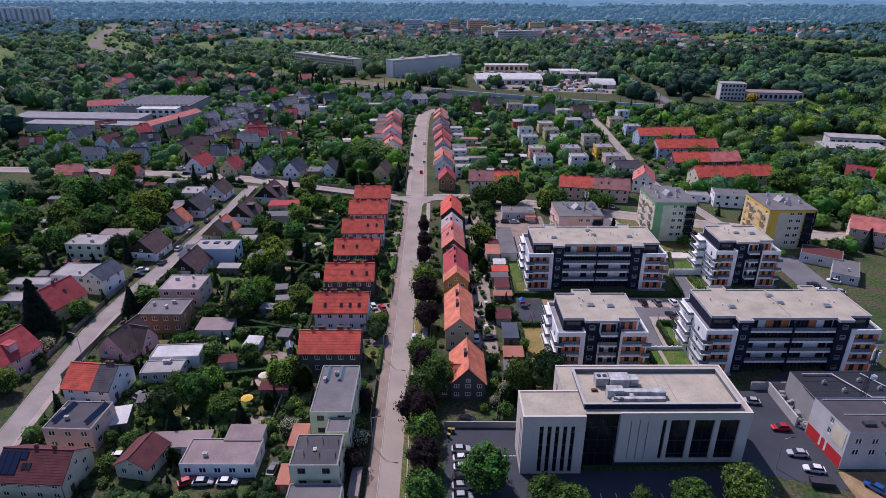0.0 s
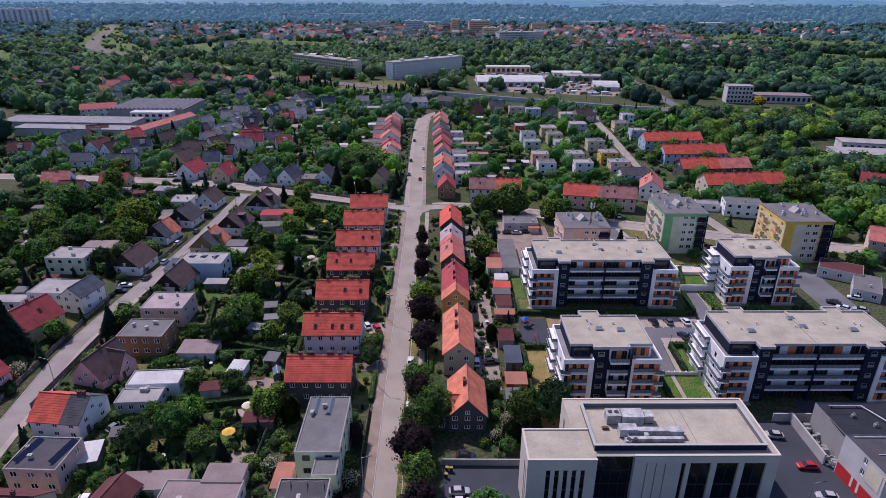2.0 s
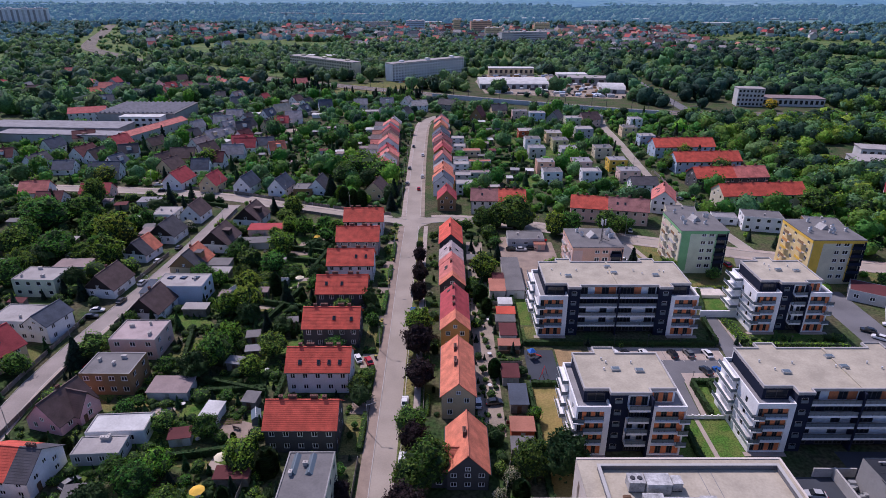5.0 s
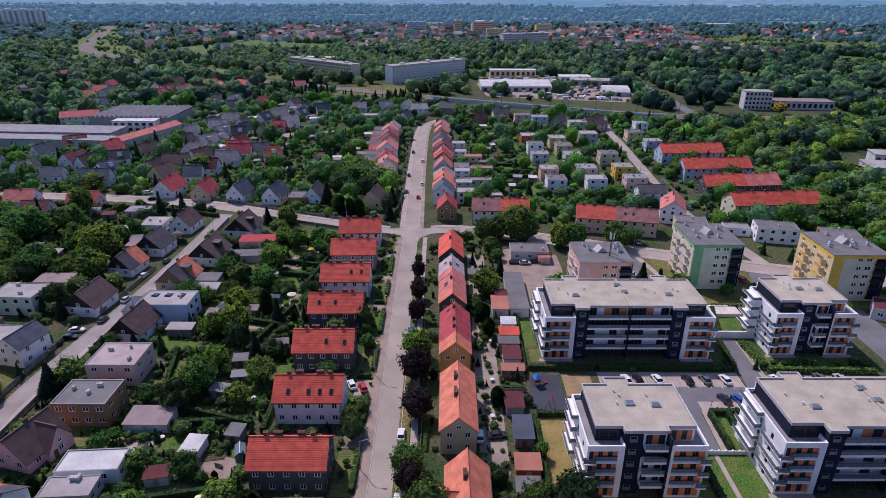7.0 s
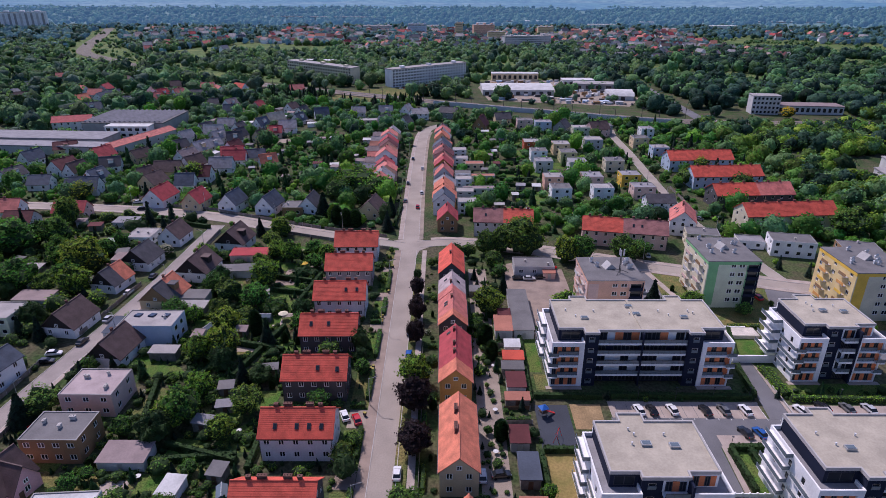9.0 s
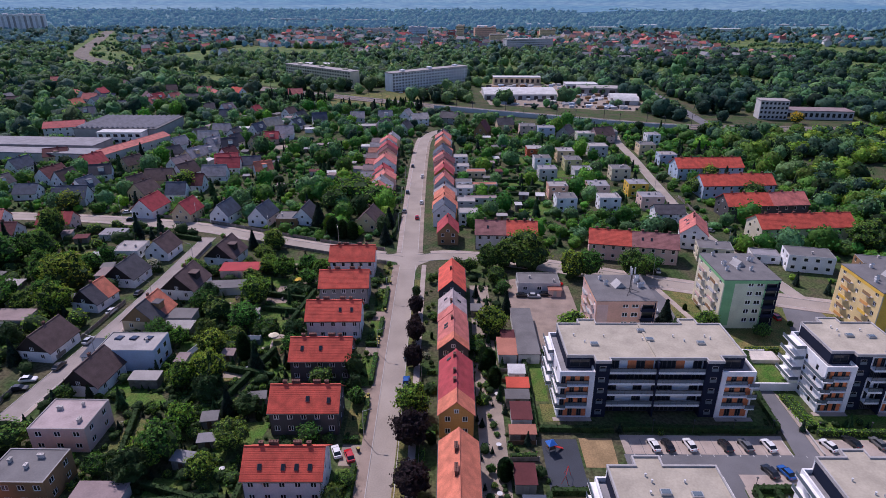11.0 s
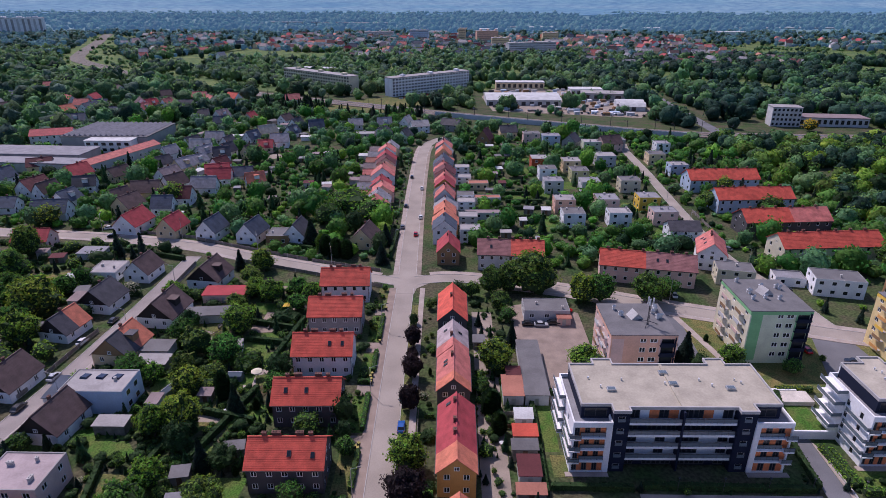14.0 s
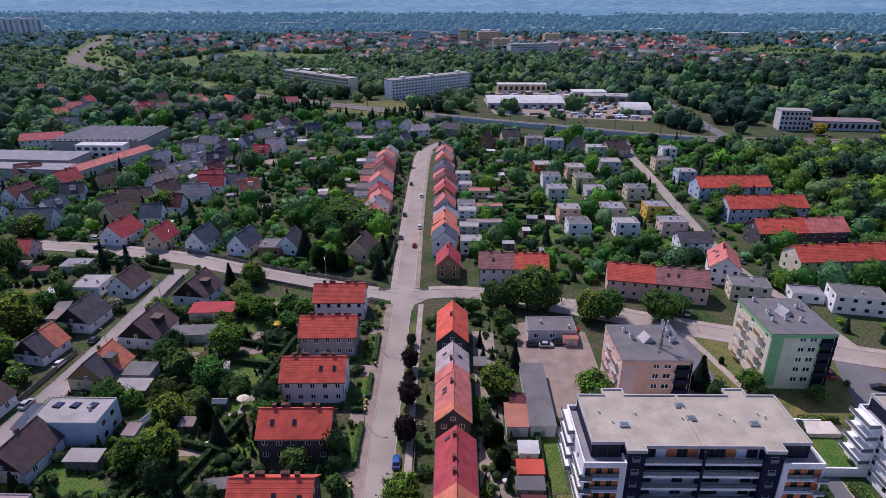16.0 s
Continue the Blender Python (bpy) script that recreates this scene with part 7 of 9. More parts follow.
# ---- cube houses ----
CUBE = "flat-roofed cube houses"
for k, (x, y, w, dd, wc) in enumerate(((52, 413.6, 11.6, 11, "brick red"), (52.8, 392.2, 9.8, 10, "white"), (52.6, 370.4, 10, 10, "light grey"), (68, 408.6, 10.4, 11, "sand"), (68.8, 389.4, 9.8, 11, "olive"), (70.4, 369.4, 10, 11, "light grey"),
                                 (53.2, 341.4, 9.8, 9.4, "salmon"), (54.0, 323.6, 10, 10, "white"), (72.4, 343.0, 10.6, 11, "pink"), (73.4, 324.2, 10.2, 8.6, "white"), (90.2, 372, 10.6, 9.4, "cream"), (91.6, 345.6, 10.2, 10, "yellow"),
                                 (89.2, 420.4, 12, 11, "light grey"), (54.4, 477.2, 11.6, 9.6, "pink"), (66.2, 471.0, 12, 9.6, "pale blue"), (88.6, 454.0, 11.8, 10, "pale green"), (106.0, 460, 9, 10, "grey"), (130.8, 451, 9, 10, "white"),
                                 (123.8, 401.0, 10.2, 9.4, "pale blue"), (119.0, 424.4, 10.4, 10, "sand"), (92.6, 326.0, 11.2, 9.4, "pink"))):
    flat_house(x, y, w * 0.92, dd * 0.85, 1.0, 6.2, wc, ("pale grey", "felt", "grey")[k % 3], 2, 2, 2, 2, group=CUBE, label=f"{wc} cube-shaped house with a flat roof", seed=k)
gable_house(94.6, 308.0, 12, 9, 0, 5.0, 2.6, "white", "dark grey", 2, 3, 2, (), courses=8, label="white house with dark solar panels on its roof")
gable_house(100, 455.0, 13, 10, 20, 5.0, 4.4, "pink", "brown", 2, 3, 2, courses=6, label="pink house with a dark brown roof")
gable_house(24.0, 470.0, 10, 9, 70, 4.0, 6.0, "brown", "maroon", 1, 2, 2, courses=6, label="steep dark house beside the railway")
gable_house(-20.0, 505.0, 12, 9, 20, 5.0, 3.4, "white", "pale grey", 2, 3, 2, courses=6, label="white house at the street's end")
gable_house(2.0, 512.0, 13, 9, -20, 4.6, 3.4, "grey", "dark grey", 2, 3, 2, courses=6, label="grey house beside the railway")
gable_house(40.0, 489.0, 11, 9, 10, 4.6, 3.8, "sand", "dark grey", 1, 3, 2, courses=6, label="house with a dark roof beside the railway")
gable_house(78.0, 462.0, 10, 9, 60, 4.6, 4.2, "grey", "dark grey", 1, 3, 2, courses=6, label="grey gabled house beside the railway")

# ---- long red-roofed houses on the right ----
LONG = "long red-roofed houses"
gable_house(24.0, 281.6, 23.0, 11.0, -3, 6.2, 3.6, "light grey", "faded rose", 2, 7, 2, ((-0.7, 0.9, 0.6), (-0.35, 0.9, 0.6), (0.05, 0.9, 0.6), (0.3, 0.9, 0.6), (0.6, 0.9, 0.6), (0.85, 0.9, 0.6)), ((-1, -0.6, 0.5),), courses=12, roof2="red", split=0.5, gutters=True, group=LONG, label="grey two-storey house with a half faded red roof")
gable_house(69.6, 271.2, 31.0, 10.6, -11, 6.2, 3.6, "pink", "red", 2, 9, 2, ((-0.85, 0.9, 0.6), (-0.6, 0.9, 0.6), (-0.1, 0.9, 0.6), (0.2, 0.9, 0.6), (0.5, 0.9, 0.6), (0.8, 0.9, 0.6)), ((-1, 0.2, 0.5), (-1, 0.4, 0.5)), courses=12, roof2="faded rose", split=0.48, gutters=True, group=LONG, label="long pink two-storey house with a half faded red roof")
gable_house(96.8, 284.8, 14.6, 9.6, 72, 6.2, 4.0, "white", "pink-red", 2, 4, 3, ((0.2, 0.9, 0.6), (0.5, 0.9, 0.6)), ((1, -0.3, 0.5), (1, 0.2, 0.5), (1, 0.5, 0.35)), courses=12, gutters=True, label="white house with a steep faded red roof")
for x, y, w, rot, wc, rc2 in ((136.4, 376.0, 34.6, 4, "pale blue", None), (138.0, 345.6, 34.6, 4, "pale blue", None), (138.0, 317.0, 35.6, 5, "dark grey", "pink-red"), (141.0, 290.6, 38.0, 5, "cream", None)):
    gable_house(x, y, w, 11.6, rot, 6.4, 3.8, wc, "red", 2, 9, 2, ((-0.8, 0.9, 0.6), (-0.5, 0.9, 0.6), (-0.2, 0.9, 0.6), (0.15, 0.9, 0.6), (0.45, 0.9, 0.6), (0.75, 0.9, 0.6)), courses=12, roof2=rc2, split=0.55, gutters=True, group=LONG, label=f"long {wc} two-storey house with a red tiled roof")
flat_house(99.0, 269.6, 12.0, 8.0, -12, 5.4, "cream", "felt", 2, 3, 2, 1, label="cream house with a flat roof")
flat_house(117.0, 268.6, 9.6, 6.6, -10, 3.0, "white", "grey", 1, 2, 1, 0, name="garage", label="white double garage with a flat roof", parapet=0.3)
flat_house(129.0, 262.0, 15.0, 9.0, -12, 6.0, "white", "felt", 2, 4, 2, 1, label="white and pink house with a flat grey roof")
flat_house(150.0, 256.0, 13.0, 8.0, -12, 5.6, "brown", "felt", 2, 4, 2, 1, label="brown house with a flat roof")

# ---- cars ----
CAR_COL = {"white": (0.72, 0.72, 0.72), "silver": (0.42, 0.43, 0.45), "black": (0.015, 0.016, 0.02), "red": (0.45, 0.012, 0.015), "blue": (0.02, 0.09, 0.32), "grey": (0.12, 0.125, 0.13), "teal": (0.05, 0.17, 0.25)}
PROTO = {}


def car_ring(x, half, z0, z1, tuck=0.86):
    return [(x, -half * tuck, z0), (x, half * tuck, z0), (x, half, z0 + (z1 - z0) * 0.45), (x, half * 0.93, z1), (x, -half * 0.93, z1), (x, -half, z0 + (z1 - z0) * 0.45)]


def far_car(x, y, rot, colour, where):
    """A car far off: body and windows only."""
    c = thing("car", x, y, rot, f"{colour} passenger car {where}", "car", "cars far away", 0.03)
    src = [o for o in PROTO[colour].children if o.name.split(".")[0] in ("body", "glazing", "roof")]
    for o in src:
        part(o.name.split(".")[0], o.data, None, c)
    claim(x, y, 2.4, 1.2, rot)


def car(x, y, rot, colour, where="parked beside the street", group="parked cars", z=0.03):
    m = pose(x, y, z, 0, 0, rot)
    label = f"{colour} passenger car {where}"
    claim(x, y, 2.4, 1.2, rot)
    if colour in PROTO:
        return tagged(copy_thing(PROTO[colour], m), label)
    c = thing("car", 0, 0, 0, label, "car", group)
    paint = gloss("car_paint_" + colour, CAR_COL[colour], 0.22)
    paint.node_tree.nodes["Principled BSDF"].inputs["Coat Weight"].default_value = 0.6
    body = Mesh().hull([car_ring(px, hw, z0, z1) for px, hw, z0, z1 in ((-2.1, 0.70, 0.42, 0.72), (-1.95, 0.84, 0.28, 0.92), (-1.2, 0.88, 0.24, 0.98), (0.2, 0.89, 0.24, 0.95), (1.2, 0.87, 0.24, 0.88), (1.85, 0.82, 0.28, 0.78), (2.12, 0.66, 0.40, 0.62))])
    part("body", body, paint, c)
    part("roof", Mesh().hull([[(-1.15, s * 0.62, 1.42) for s in (-1, 1)] + [(-1.1, s * 0.6, 1.46) for s in (1, -1)], [(0.35, s * 0.64, 1.43) for s in (-1, 1)] + [(0.3, s * 0.6, 1.47) for s in (1, -1)]]), paint, c)
    cabin = Mesh().hull([[(-1.75, -0.74, 0.93), (1.05, -0.74, 0.90), (1.05, 0.74, 0.90), (-1.75, 0.74, 0.93)], [(-1.2, -0.62, 1.43), (0.4, -0.62, 1.43), (0.4, 0.62, 1.43), (-1.2, 0.62, 1.43)]])
    part("glazing", cabin, glass_dark, c, "dark car windows")
    for wx in (-1.32, 1.34):
        for s in (-1, 1):
            part("wheel", cached("tyre", lambda: fine(Mesh().rod((0, -0.11, 0), (0, 0.11, 0), 0.32, 14), "wheel", black_rubber)), None, c, at=pose(wx, s * 0.80, 0.32))
    for s in (-1, 1):
        part("headlight", Mesh().box(1.88, 2.03, s * 0.62 - 0.14, s * 0.62 + 0.14, 0.62, 0.74), glass_rail, c, "clear headlight")
        part("tail_light", Mesh().box(-2.06, -1.9, s * 0.66 - 0.12, s * 0.66 + 0.12, 0.70, 0.88), surf("tail_lamp", (0.4, 0.01, 0.01), 0.3, 0.05), c, "red tail light")
    c.matrix_basis = m
    PROTO[colour] = c
    return c


for x, y, r, col, w in ((-7.9, 147.4, 91, "white", "parked beside the street"), (-8.6, 202.6, 91, "teal", "parked beside the street"), (-8.2, 191.0, 91, "blue", "parked beside the street"), (-18.4, 164.2, 112, "red", "on a paved drive"),
                        (-21.4, 165.4, 112, "white", "on a paved drive"), (-7.2, 128.4, 91, "white", "parked beside the street"), (-6.9, 111.0, 91, "white", "parked beside the street"), (9.4, 147.0, 92, "white", "behind the terraced houses"),
                        (13.2, 147.4, 10, "black", "behind the terraced houses"), (5.6, 112.4, -6, "black", "in a garden by the wall"), (-10.6, 330.0, 92, "white", "on the far street"), (-18.0, 345.0, 91, "black", "on the far street"),
                        (-11.6, 310.0, 91, "red", "on the far street"), (-17.6, 318, 91, "grey", "on the far street"), (-12.0, 372, 91, "white", "on the far street"), (-18.2, 392, 91, "black", "on the far street"),
                        (4.0, 102.6, 3, "silver", "in the office car park"), (4.3, 99.9, 3, "white", "in the office car park"), (4.4, 97.3, 3, "white", "in the office car park"), (4.2, 94.7, 3, "black", "in the office car park"), (4.0, 92.2, 3, "silver", "in the office car park"), (4.0, 89.6, 3, "silver", "in the office car park"),
                        (76.0, 110.0, 178, "red", "in the office drive"), (73.6, 119.4, 170, "silver", "in the office drive"), (67.4, 123.4, 140, "white", "in the office drive"), (75.4, 101.8, 172, "silver", "in the office drive"), (76.4, 97.2, 168, "white", "in the office drive"), (85.8, 92.2, 125, "blue", "in the sandy yard"),
                        (47.0, 168.4, 98, "white", "in the estate car park"), (50.0, 168.4, 98, "black", "in the estate car park"), (54.8, 168.6, 100, "white", "in the estate car park"), (62.4, 168.4, 100, "black", "in the estate car park"), (66.8, 168.6, 100, "grey", "in the estate car park"), (71.8, 168.6, 98, "white", "in the estate car park"),
                        (84.8, 168.8, 108, "white", "in the estate car park"), (90.5, 170.0, 108, "black", "in the estate car park"), (96.0, 169.6, 100, "grey", "in the estate car park"), (68.4, 160.8, 105, "black", "in the estate car park"), (71.6, 160.6, 105, "blue", "in the estate car park"), (101, 169.4, 98, "silver", "in the estate car park"),
                        (35.6, 250.2, -30, "silver", "in a paved yard"), (38.4, 247.2, -30, "red", "in a paved yard"), (29.6, 237.8, 0, "silver", "in a paved yard"), (33.6, 239.0, 0, "black", "in a paved yard"), (26.0, 238.2, 0, "black", "in a paved yard"), (62.6, 235.4, 170, "white", "beside the pink block"), (62.0, 241.2, 160, "silver", "beside the pink block"), (64.4, 229.0, 160, "white", "beside the pink block"),
                        (100.6, 225.2, 100, "red", "beside the green block"), (107.0, 212.0, 60, "white", "beside the green block"), (106.0, 208.6, 60, "grey", "beside the green block"), (110.2, 219.4, 160, "black", "beside the green block"), (75.4, 257.6, 80, "white", "beside the street"), (103.2, 298.0, 130, "black", "beside the lane"), (108.4, 296.6, 130, "grey", "beside the lane"),
                        (113.4, 262.0, 170, "black", "beside the garage"), (122.6, 181.0, 150, "black", "behind the apartments"), (123.4, 177.2, 140, "white", "behind the apartments"), (131.0, 184.0, 150, "white", "before the garages"), (128.0, 176.2, 150, "silver", "before the garages"),
                        (-100.6, 226.0, 85, "white", "beside the lane"), (-98.4, 209.0, 84, "silver", "beside the lane"), (-98.0, 238.0, 86, "black", "beside the lane"), (-99.2, 196.4, 84, "black", "beside the lane"), (-103.6, 190.4, 10, "white", "in a yard"), (-103.4, 186.6, 10, "black", "in a yard"),
                        (-89.8, 160.6, 160, "red", "in a garden drive"), (-84.0, 160.8, 160, "blue", "in a garden drive"), (-67.4, 100.2, 0, "white", "in a garden drive"), (-50.6, 93.2, 30, "red", "before the bungalow"), (-47.6, 93.0, 5, "silver", "before the bungalow"), (-42.8, 93.0, 0, "white", "before the bungalow"), (-34.6, 96.6, 85, "grey", "beside the bungalow"),
                        (-72.6, 121.0, 60, "grey", "in a garden drive"), (-133.0, 305.0 + 0.5, 12, "black", "beside the side street"), (-139.0, 300.6 + 14, 20, "white", "in a garden drive")):
    if y < 172 or col not in PROTO:
        car(x, y, r, col, w)
    else:
        far_car(x, y, r, col, w)
for k in range(34):
    a = k / 33
    if k % 5 != 3:
        far_car(-44 + 66 * a, 648 + 62 * a + (k % 2) * 7, 50 + (k % 2) * 90, ("white", "silver", "black", "grey", "red")[(k * 7) % 5], "in the car park before the long block")
for k in range(22):
    far_car(60 + 5.2 * k, 588 - 1.2 * k, 90, ("white", "silver", "black", "grey")[(k * 3) % 4], "in the market yard")

# parking bay lines
for k in range(14):
    single("bay_line", Mesh().box(19 + 3.0 * k, 19.12 + 3.0 * k, 84.5, 91.0, 0.03, 0.04), line_white, "white painted parking line", "parking line", "bay lines", "structure")
for k in range(16):
    single("bay_line", Mesh().box(42.2 + 2.8 * k, 42.3 + 2.8 * k, 165.6, 171.4, 0.03, 0.036), line_white, "pale parking line", "parking line", "bay lines", "structure")
single("bay_line", Mesh().box(11.0, 17.0, 101.2, 101.35, 0.03, 0.036), line_white, "white painted parking line", "parking line", "bay lines", "structure")

# ---- street lamps, poles, bins ----
lamp = thing("street_lamp", -16.1, 150.0, 0, "slim grey street lamp leaning over the pavement", "street lamp", "street lamps")
part("pole", Mesh().tube(0, 0, 0, 7.6, 0.09, 0.06, 8), metal_grey, lamp)
part("arm", Mesh().rod((0, 0, 7.5), (1.5, 0, 8.0), 0.045), metal_grey, lamp)
part("lamp_head", Mesh().hull([[(1.3, -0.12, 7.92), (1.3, 0.12, 7.92), (1.3, 0.12, 8.08), (1.3, -0.12, 8.08)], [(2.1, -0.16, 8.06), (2.1, 0.16, 8.06), (2.1, 0.14, 8.2), (2.1, -0.14, 8.2)]]), metal_dark, lamp, "dark lamp head")
lamp.matrix_basis = pose(-16.1, 169.9, 0.13)
for x, y, r in ((-15.0, 104, 0), (-15.4, 137, 0), (-16.7, 204.0, 0), (-17.3, 236, 0), (-18.4, 296, 0), (-19.6, 330, 0), (-20.4, 366, 0), (-20.8, 402, 0), (-95.4, 137, 180), (-98.0, 168, 0), (-91.4, 200, 180), (-90.6, 232, 180), (-89.4, 262, 180), (-40, 279, 110), (-70, 290.6, 110),
                (-104, 303.6, 110), (-140, 311, 100), (72.4, 253.4, -110), (101.0, 236.4, 70), (109.0, 280, 180), (101.4, 318, 0), (103.0, 352, 0), (69.0, 98, 0), (87.0, 240.6, 70)):
    copy_thing(lamp, pose(x, y, 0.05, 0, 0, r))
low = thing("garden_lamp", 0, 0, 0, "low dark post lamp beside the parking bays", "lamp", "low lamps of the estate")
part("pole", Mesh().tube(0, 0, 0, 3.4, 0.06, 0.05, 8), metal_dark, low)
part("lamp_head", Mesh().tube(0, 0, 3.4, 3.55, 0.16, 0.28, 10).tube(0, 0, 3.55, 3.62, 0.28, 0.1, 10), metal_dark, low, "dark round lamp head")
low.matrix_basis = pose(48.0, 173.0, 0.05)
for x, y in ((57.0, 173.0), (66.0, 173.2), (74.6, 173.2), (84.4, 172.6), (96.0, 172.8), (63.0, 155.8)):
    copy_thing(low, pose(x, y, 0.05))
binp = thing("wheelie_bin", 0, 0, 0, "plastic wheelie bin beside the pavement", "bin", "wheelie bins")
part("tub", Mesh().hull([[(-0.24, -0.26, 0.05), (0.24, -0.26, 0.05), (0.24, 0.26, 0.05), (-0.24, 0.26, 0.05)], [(-0.3, -0.34, 0.98), (0.3, -0.34, 0.98), (0.3, 0.34, 0.98), (-0.3, 0.34, 0.98)]]), metal_dark, binp)
part("lid", Mesh().box(-0.32, 0.32, -0.38, 0.36, 0.98, 1.06), surf("yellow_plastic", (0.30, 0.25, 0.04), 0.5, 0.1), binp, "yellow lid")
binp.matrix_basis = pose(-17.0, 183.6, 0.1)
for x, y in ((-17.2, 182.4), (-17.0, 185.0), (-17.6, 184.2), (-17.2, 209.0), (-17.6, 210.2), (-17.3, 211.4), (-17.2, 207.8), (-16.8, 166.0), (1.6, 108.6), (2.4, 108.5), (1.4, 106.8), (-17.0, 227.4), (-17.2, 246.6)):
    copy_thing(binp, pose(x, y, 0.1, 0, 0, x * 40 % 360))
# playground
pg = thing("playground_tower", 24.4, 166.6, 20, "blue and red playground tower with a slide", "playground")
part("deck", Mesh().box(-0.8, 0.8, -0.8, 0.8, 1.2, 1.32), wood_brown, pg)
for a in (-0.75, 0.75):
    for b in (-0.75, 0.75):
        part("post", Mesh().tube(a, b, 0, 2.4, 0.06, 0.06, 6), metal_grey, pg)
part("canopy", Mesh().hull([[(-1, -1, 2.4), (1, -1, 2.4), (1, 1, 2.4), (-1, 1, 2.4)], [(-0.1, -0.1, 3.2), (0.1, -0.1, 3.2), (0.1, 0.1, 3.2), (-0.1, 0.1, 3.2)]]), surf("blue_plastic", (0.04, 0.15, 0.5), 0.4, 0.1), pg, "blue plastic canopy")
part("slide", Mesh().hull([[(0.8, -0.3, 1.25), (0.8, 0.3, 1.25), (0.8, 0.3, 1.35), (0.8, -0.3, 1.35)], [(3.0, -0.3, 0.1), (3.0, 0.3, 0.1), (3.0, 0.3, 0.2), (3.0, -0.3, 0.2)]]), wall_mat("red"), pg, "red slide")
sw = thing("swing_frame", 26.4, 158.6, 70, "red metal swing frame on the playground", "swing")
part("frame", Mesh().rod((-1.5, -0.7, 0), (-1.5, 0, 2.2), 0.05).rod((-1.5, 0.7, 0), (-1.5, 0, 2.2), 0.05).rod((1.5, -0.7, 0), (1.5, 0, 2.2), 0.05).rod((1.5, 0.7, 0), (1.5, 0, 2.2), 0.05).rod((-1.5, 0, 2.2), (1.5, 0, 2.2), 0.05), wall_mat("red"), sw)
part("seat", Mesh().box(-0.25, 0.25, -0.12, 0.12, 0.5, 0.54), black_rubber, sw)

# ---- hedges and fences ----
for a in ((-16.9, 172, -16.9, 183.0), (-17.0, 152, -17.0, 161.2), (-17.0, 190, -17.2, 203.2), (-17.3, 213, -17.4, 222.4), (-17.5, 229, -17.7, 242.6), (-20.6, 169.2, -17.2, 169.2), (-20.6, 208.3, -17.4, 208.3), (-20.4, 152.0, -17.2, 152.0), (-16.6, 131, -16.7, 143)):
    hedge(*a, 1.1, 1.3)
for a in ((22.2, 112, 22.2, 154), (22.0, 171.4, 22.4, 204), (23, 173.4, 39.4, 173.2), (41.6, 173.8, 75.2, 173.4), (76.4, 174, 77.6, 187), (84.6, 173.0, 112, 172.6), (62.9, 155.8, 71.4, 156.0), (67.0, 143.0, 66.9, 155.4), (79.0, 190.6, 82.9, 205.6), (83.4, 206.6, 92.4, 206.6), (22.8, 154.7, 30.6, 154.7), (62.9, 143.4, 62.9, 155.4), (55.2, 128, 55.4, 154), (24.6, 204.4, 29.5, 204.4), (83.6, 174.2, 83.2, 186.0), (85.0, 174.6, 84.6, 185.0)):
    hedge(*a, 1.2, 1.4, leaf_dark if a[0] < 83 else leaf_lime, "clipped hedge round the apartment lawns")
for a in ((-38.6, 148, -38.8, 168), (-52, 180, -45, 205), (-60, 150, -42, 152), (-62, 170, -58, 190), (-45, 215, -41, 240), (-55, 228, -43, 226), (-95, 283.4, -118, 290.6), (-118, 290.6, -150, 295), (-104, 255, -97.5, 255), (-70, 178, -66, 160), (-20, 289, -19, 312), (-60, 297, -50, 293.6), (10, 300, 12, 320), (26, 330, 44, 331), (24, 342, 44, 343), (28, 352, 45, 352), (26, 364, 44, 364)):
    hedge(*a, 1.2, 1.7, leaf_dark)


def fence(x0, y0, x1, y1, high=1.4, material=None, label="plain board fence along the gardens"):
    a, b = Vector((x0, y0)), Vector((x1, y1))
    length = (b - a).length
    f = thing("fence", x0, y0, math.degrees(math.atan2(y1 - y0, x1 - x0)), label, "fence", "garden fences")
    n = max(1, int(length / 4.2))
    for i in range(n):
        u0, u1 = length * i / n, length * (i + 1) / n
        part("panel", Mesh().box(u0 + 0.06, u1 - 0.06, -0.03, 0.03, 0.12, high), material or wood_grey, f)
    for i in range(n + 1):
        part("post", cached(("fpost", high), lambda: fine(Mesh().box(-0.06, 0.06, -0.06, 0.06, 0, high + 0.1), "post", concrete)), None, f, at=pose(length * i / n, 0, 0))


for a in ((-105.0, 160, -104.6, 130), (-95.4, 172, -95.8, 128), (-104.6, 186, -105.0, 160), (-91.4, 210, -94.2, 182), (-99.4, 232, -102.0, 200), (-89.6, 280, -90.4, 236), (-20, 262.2, -44, 271.2), (-44, 271.2, -76, 283.0), (-99, 304.4, -130, 311.2), (-50, 283.8, -98, 303.0), (-22, 274.6, -48, 283.0),
          (-16.4, 112, -16.5, 128), (-38.4, 108, -38.4, 128), (-38.6, 210, -39.6, 262), (12.2, 112, 16.8, 136), (-3.4, 142, -3.8, 168), (-4.0, 172, -4.6, 196), (101.2, 300, 102.4, 340), (110.0, 300, 110.6, 340)):
    fence(*a)
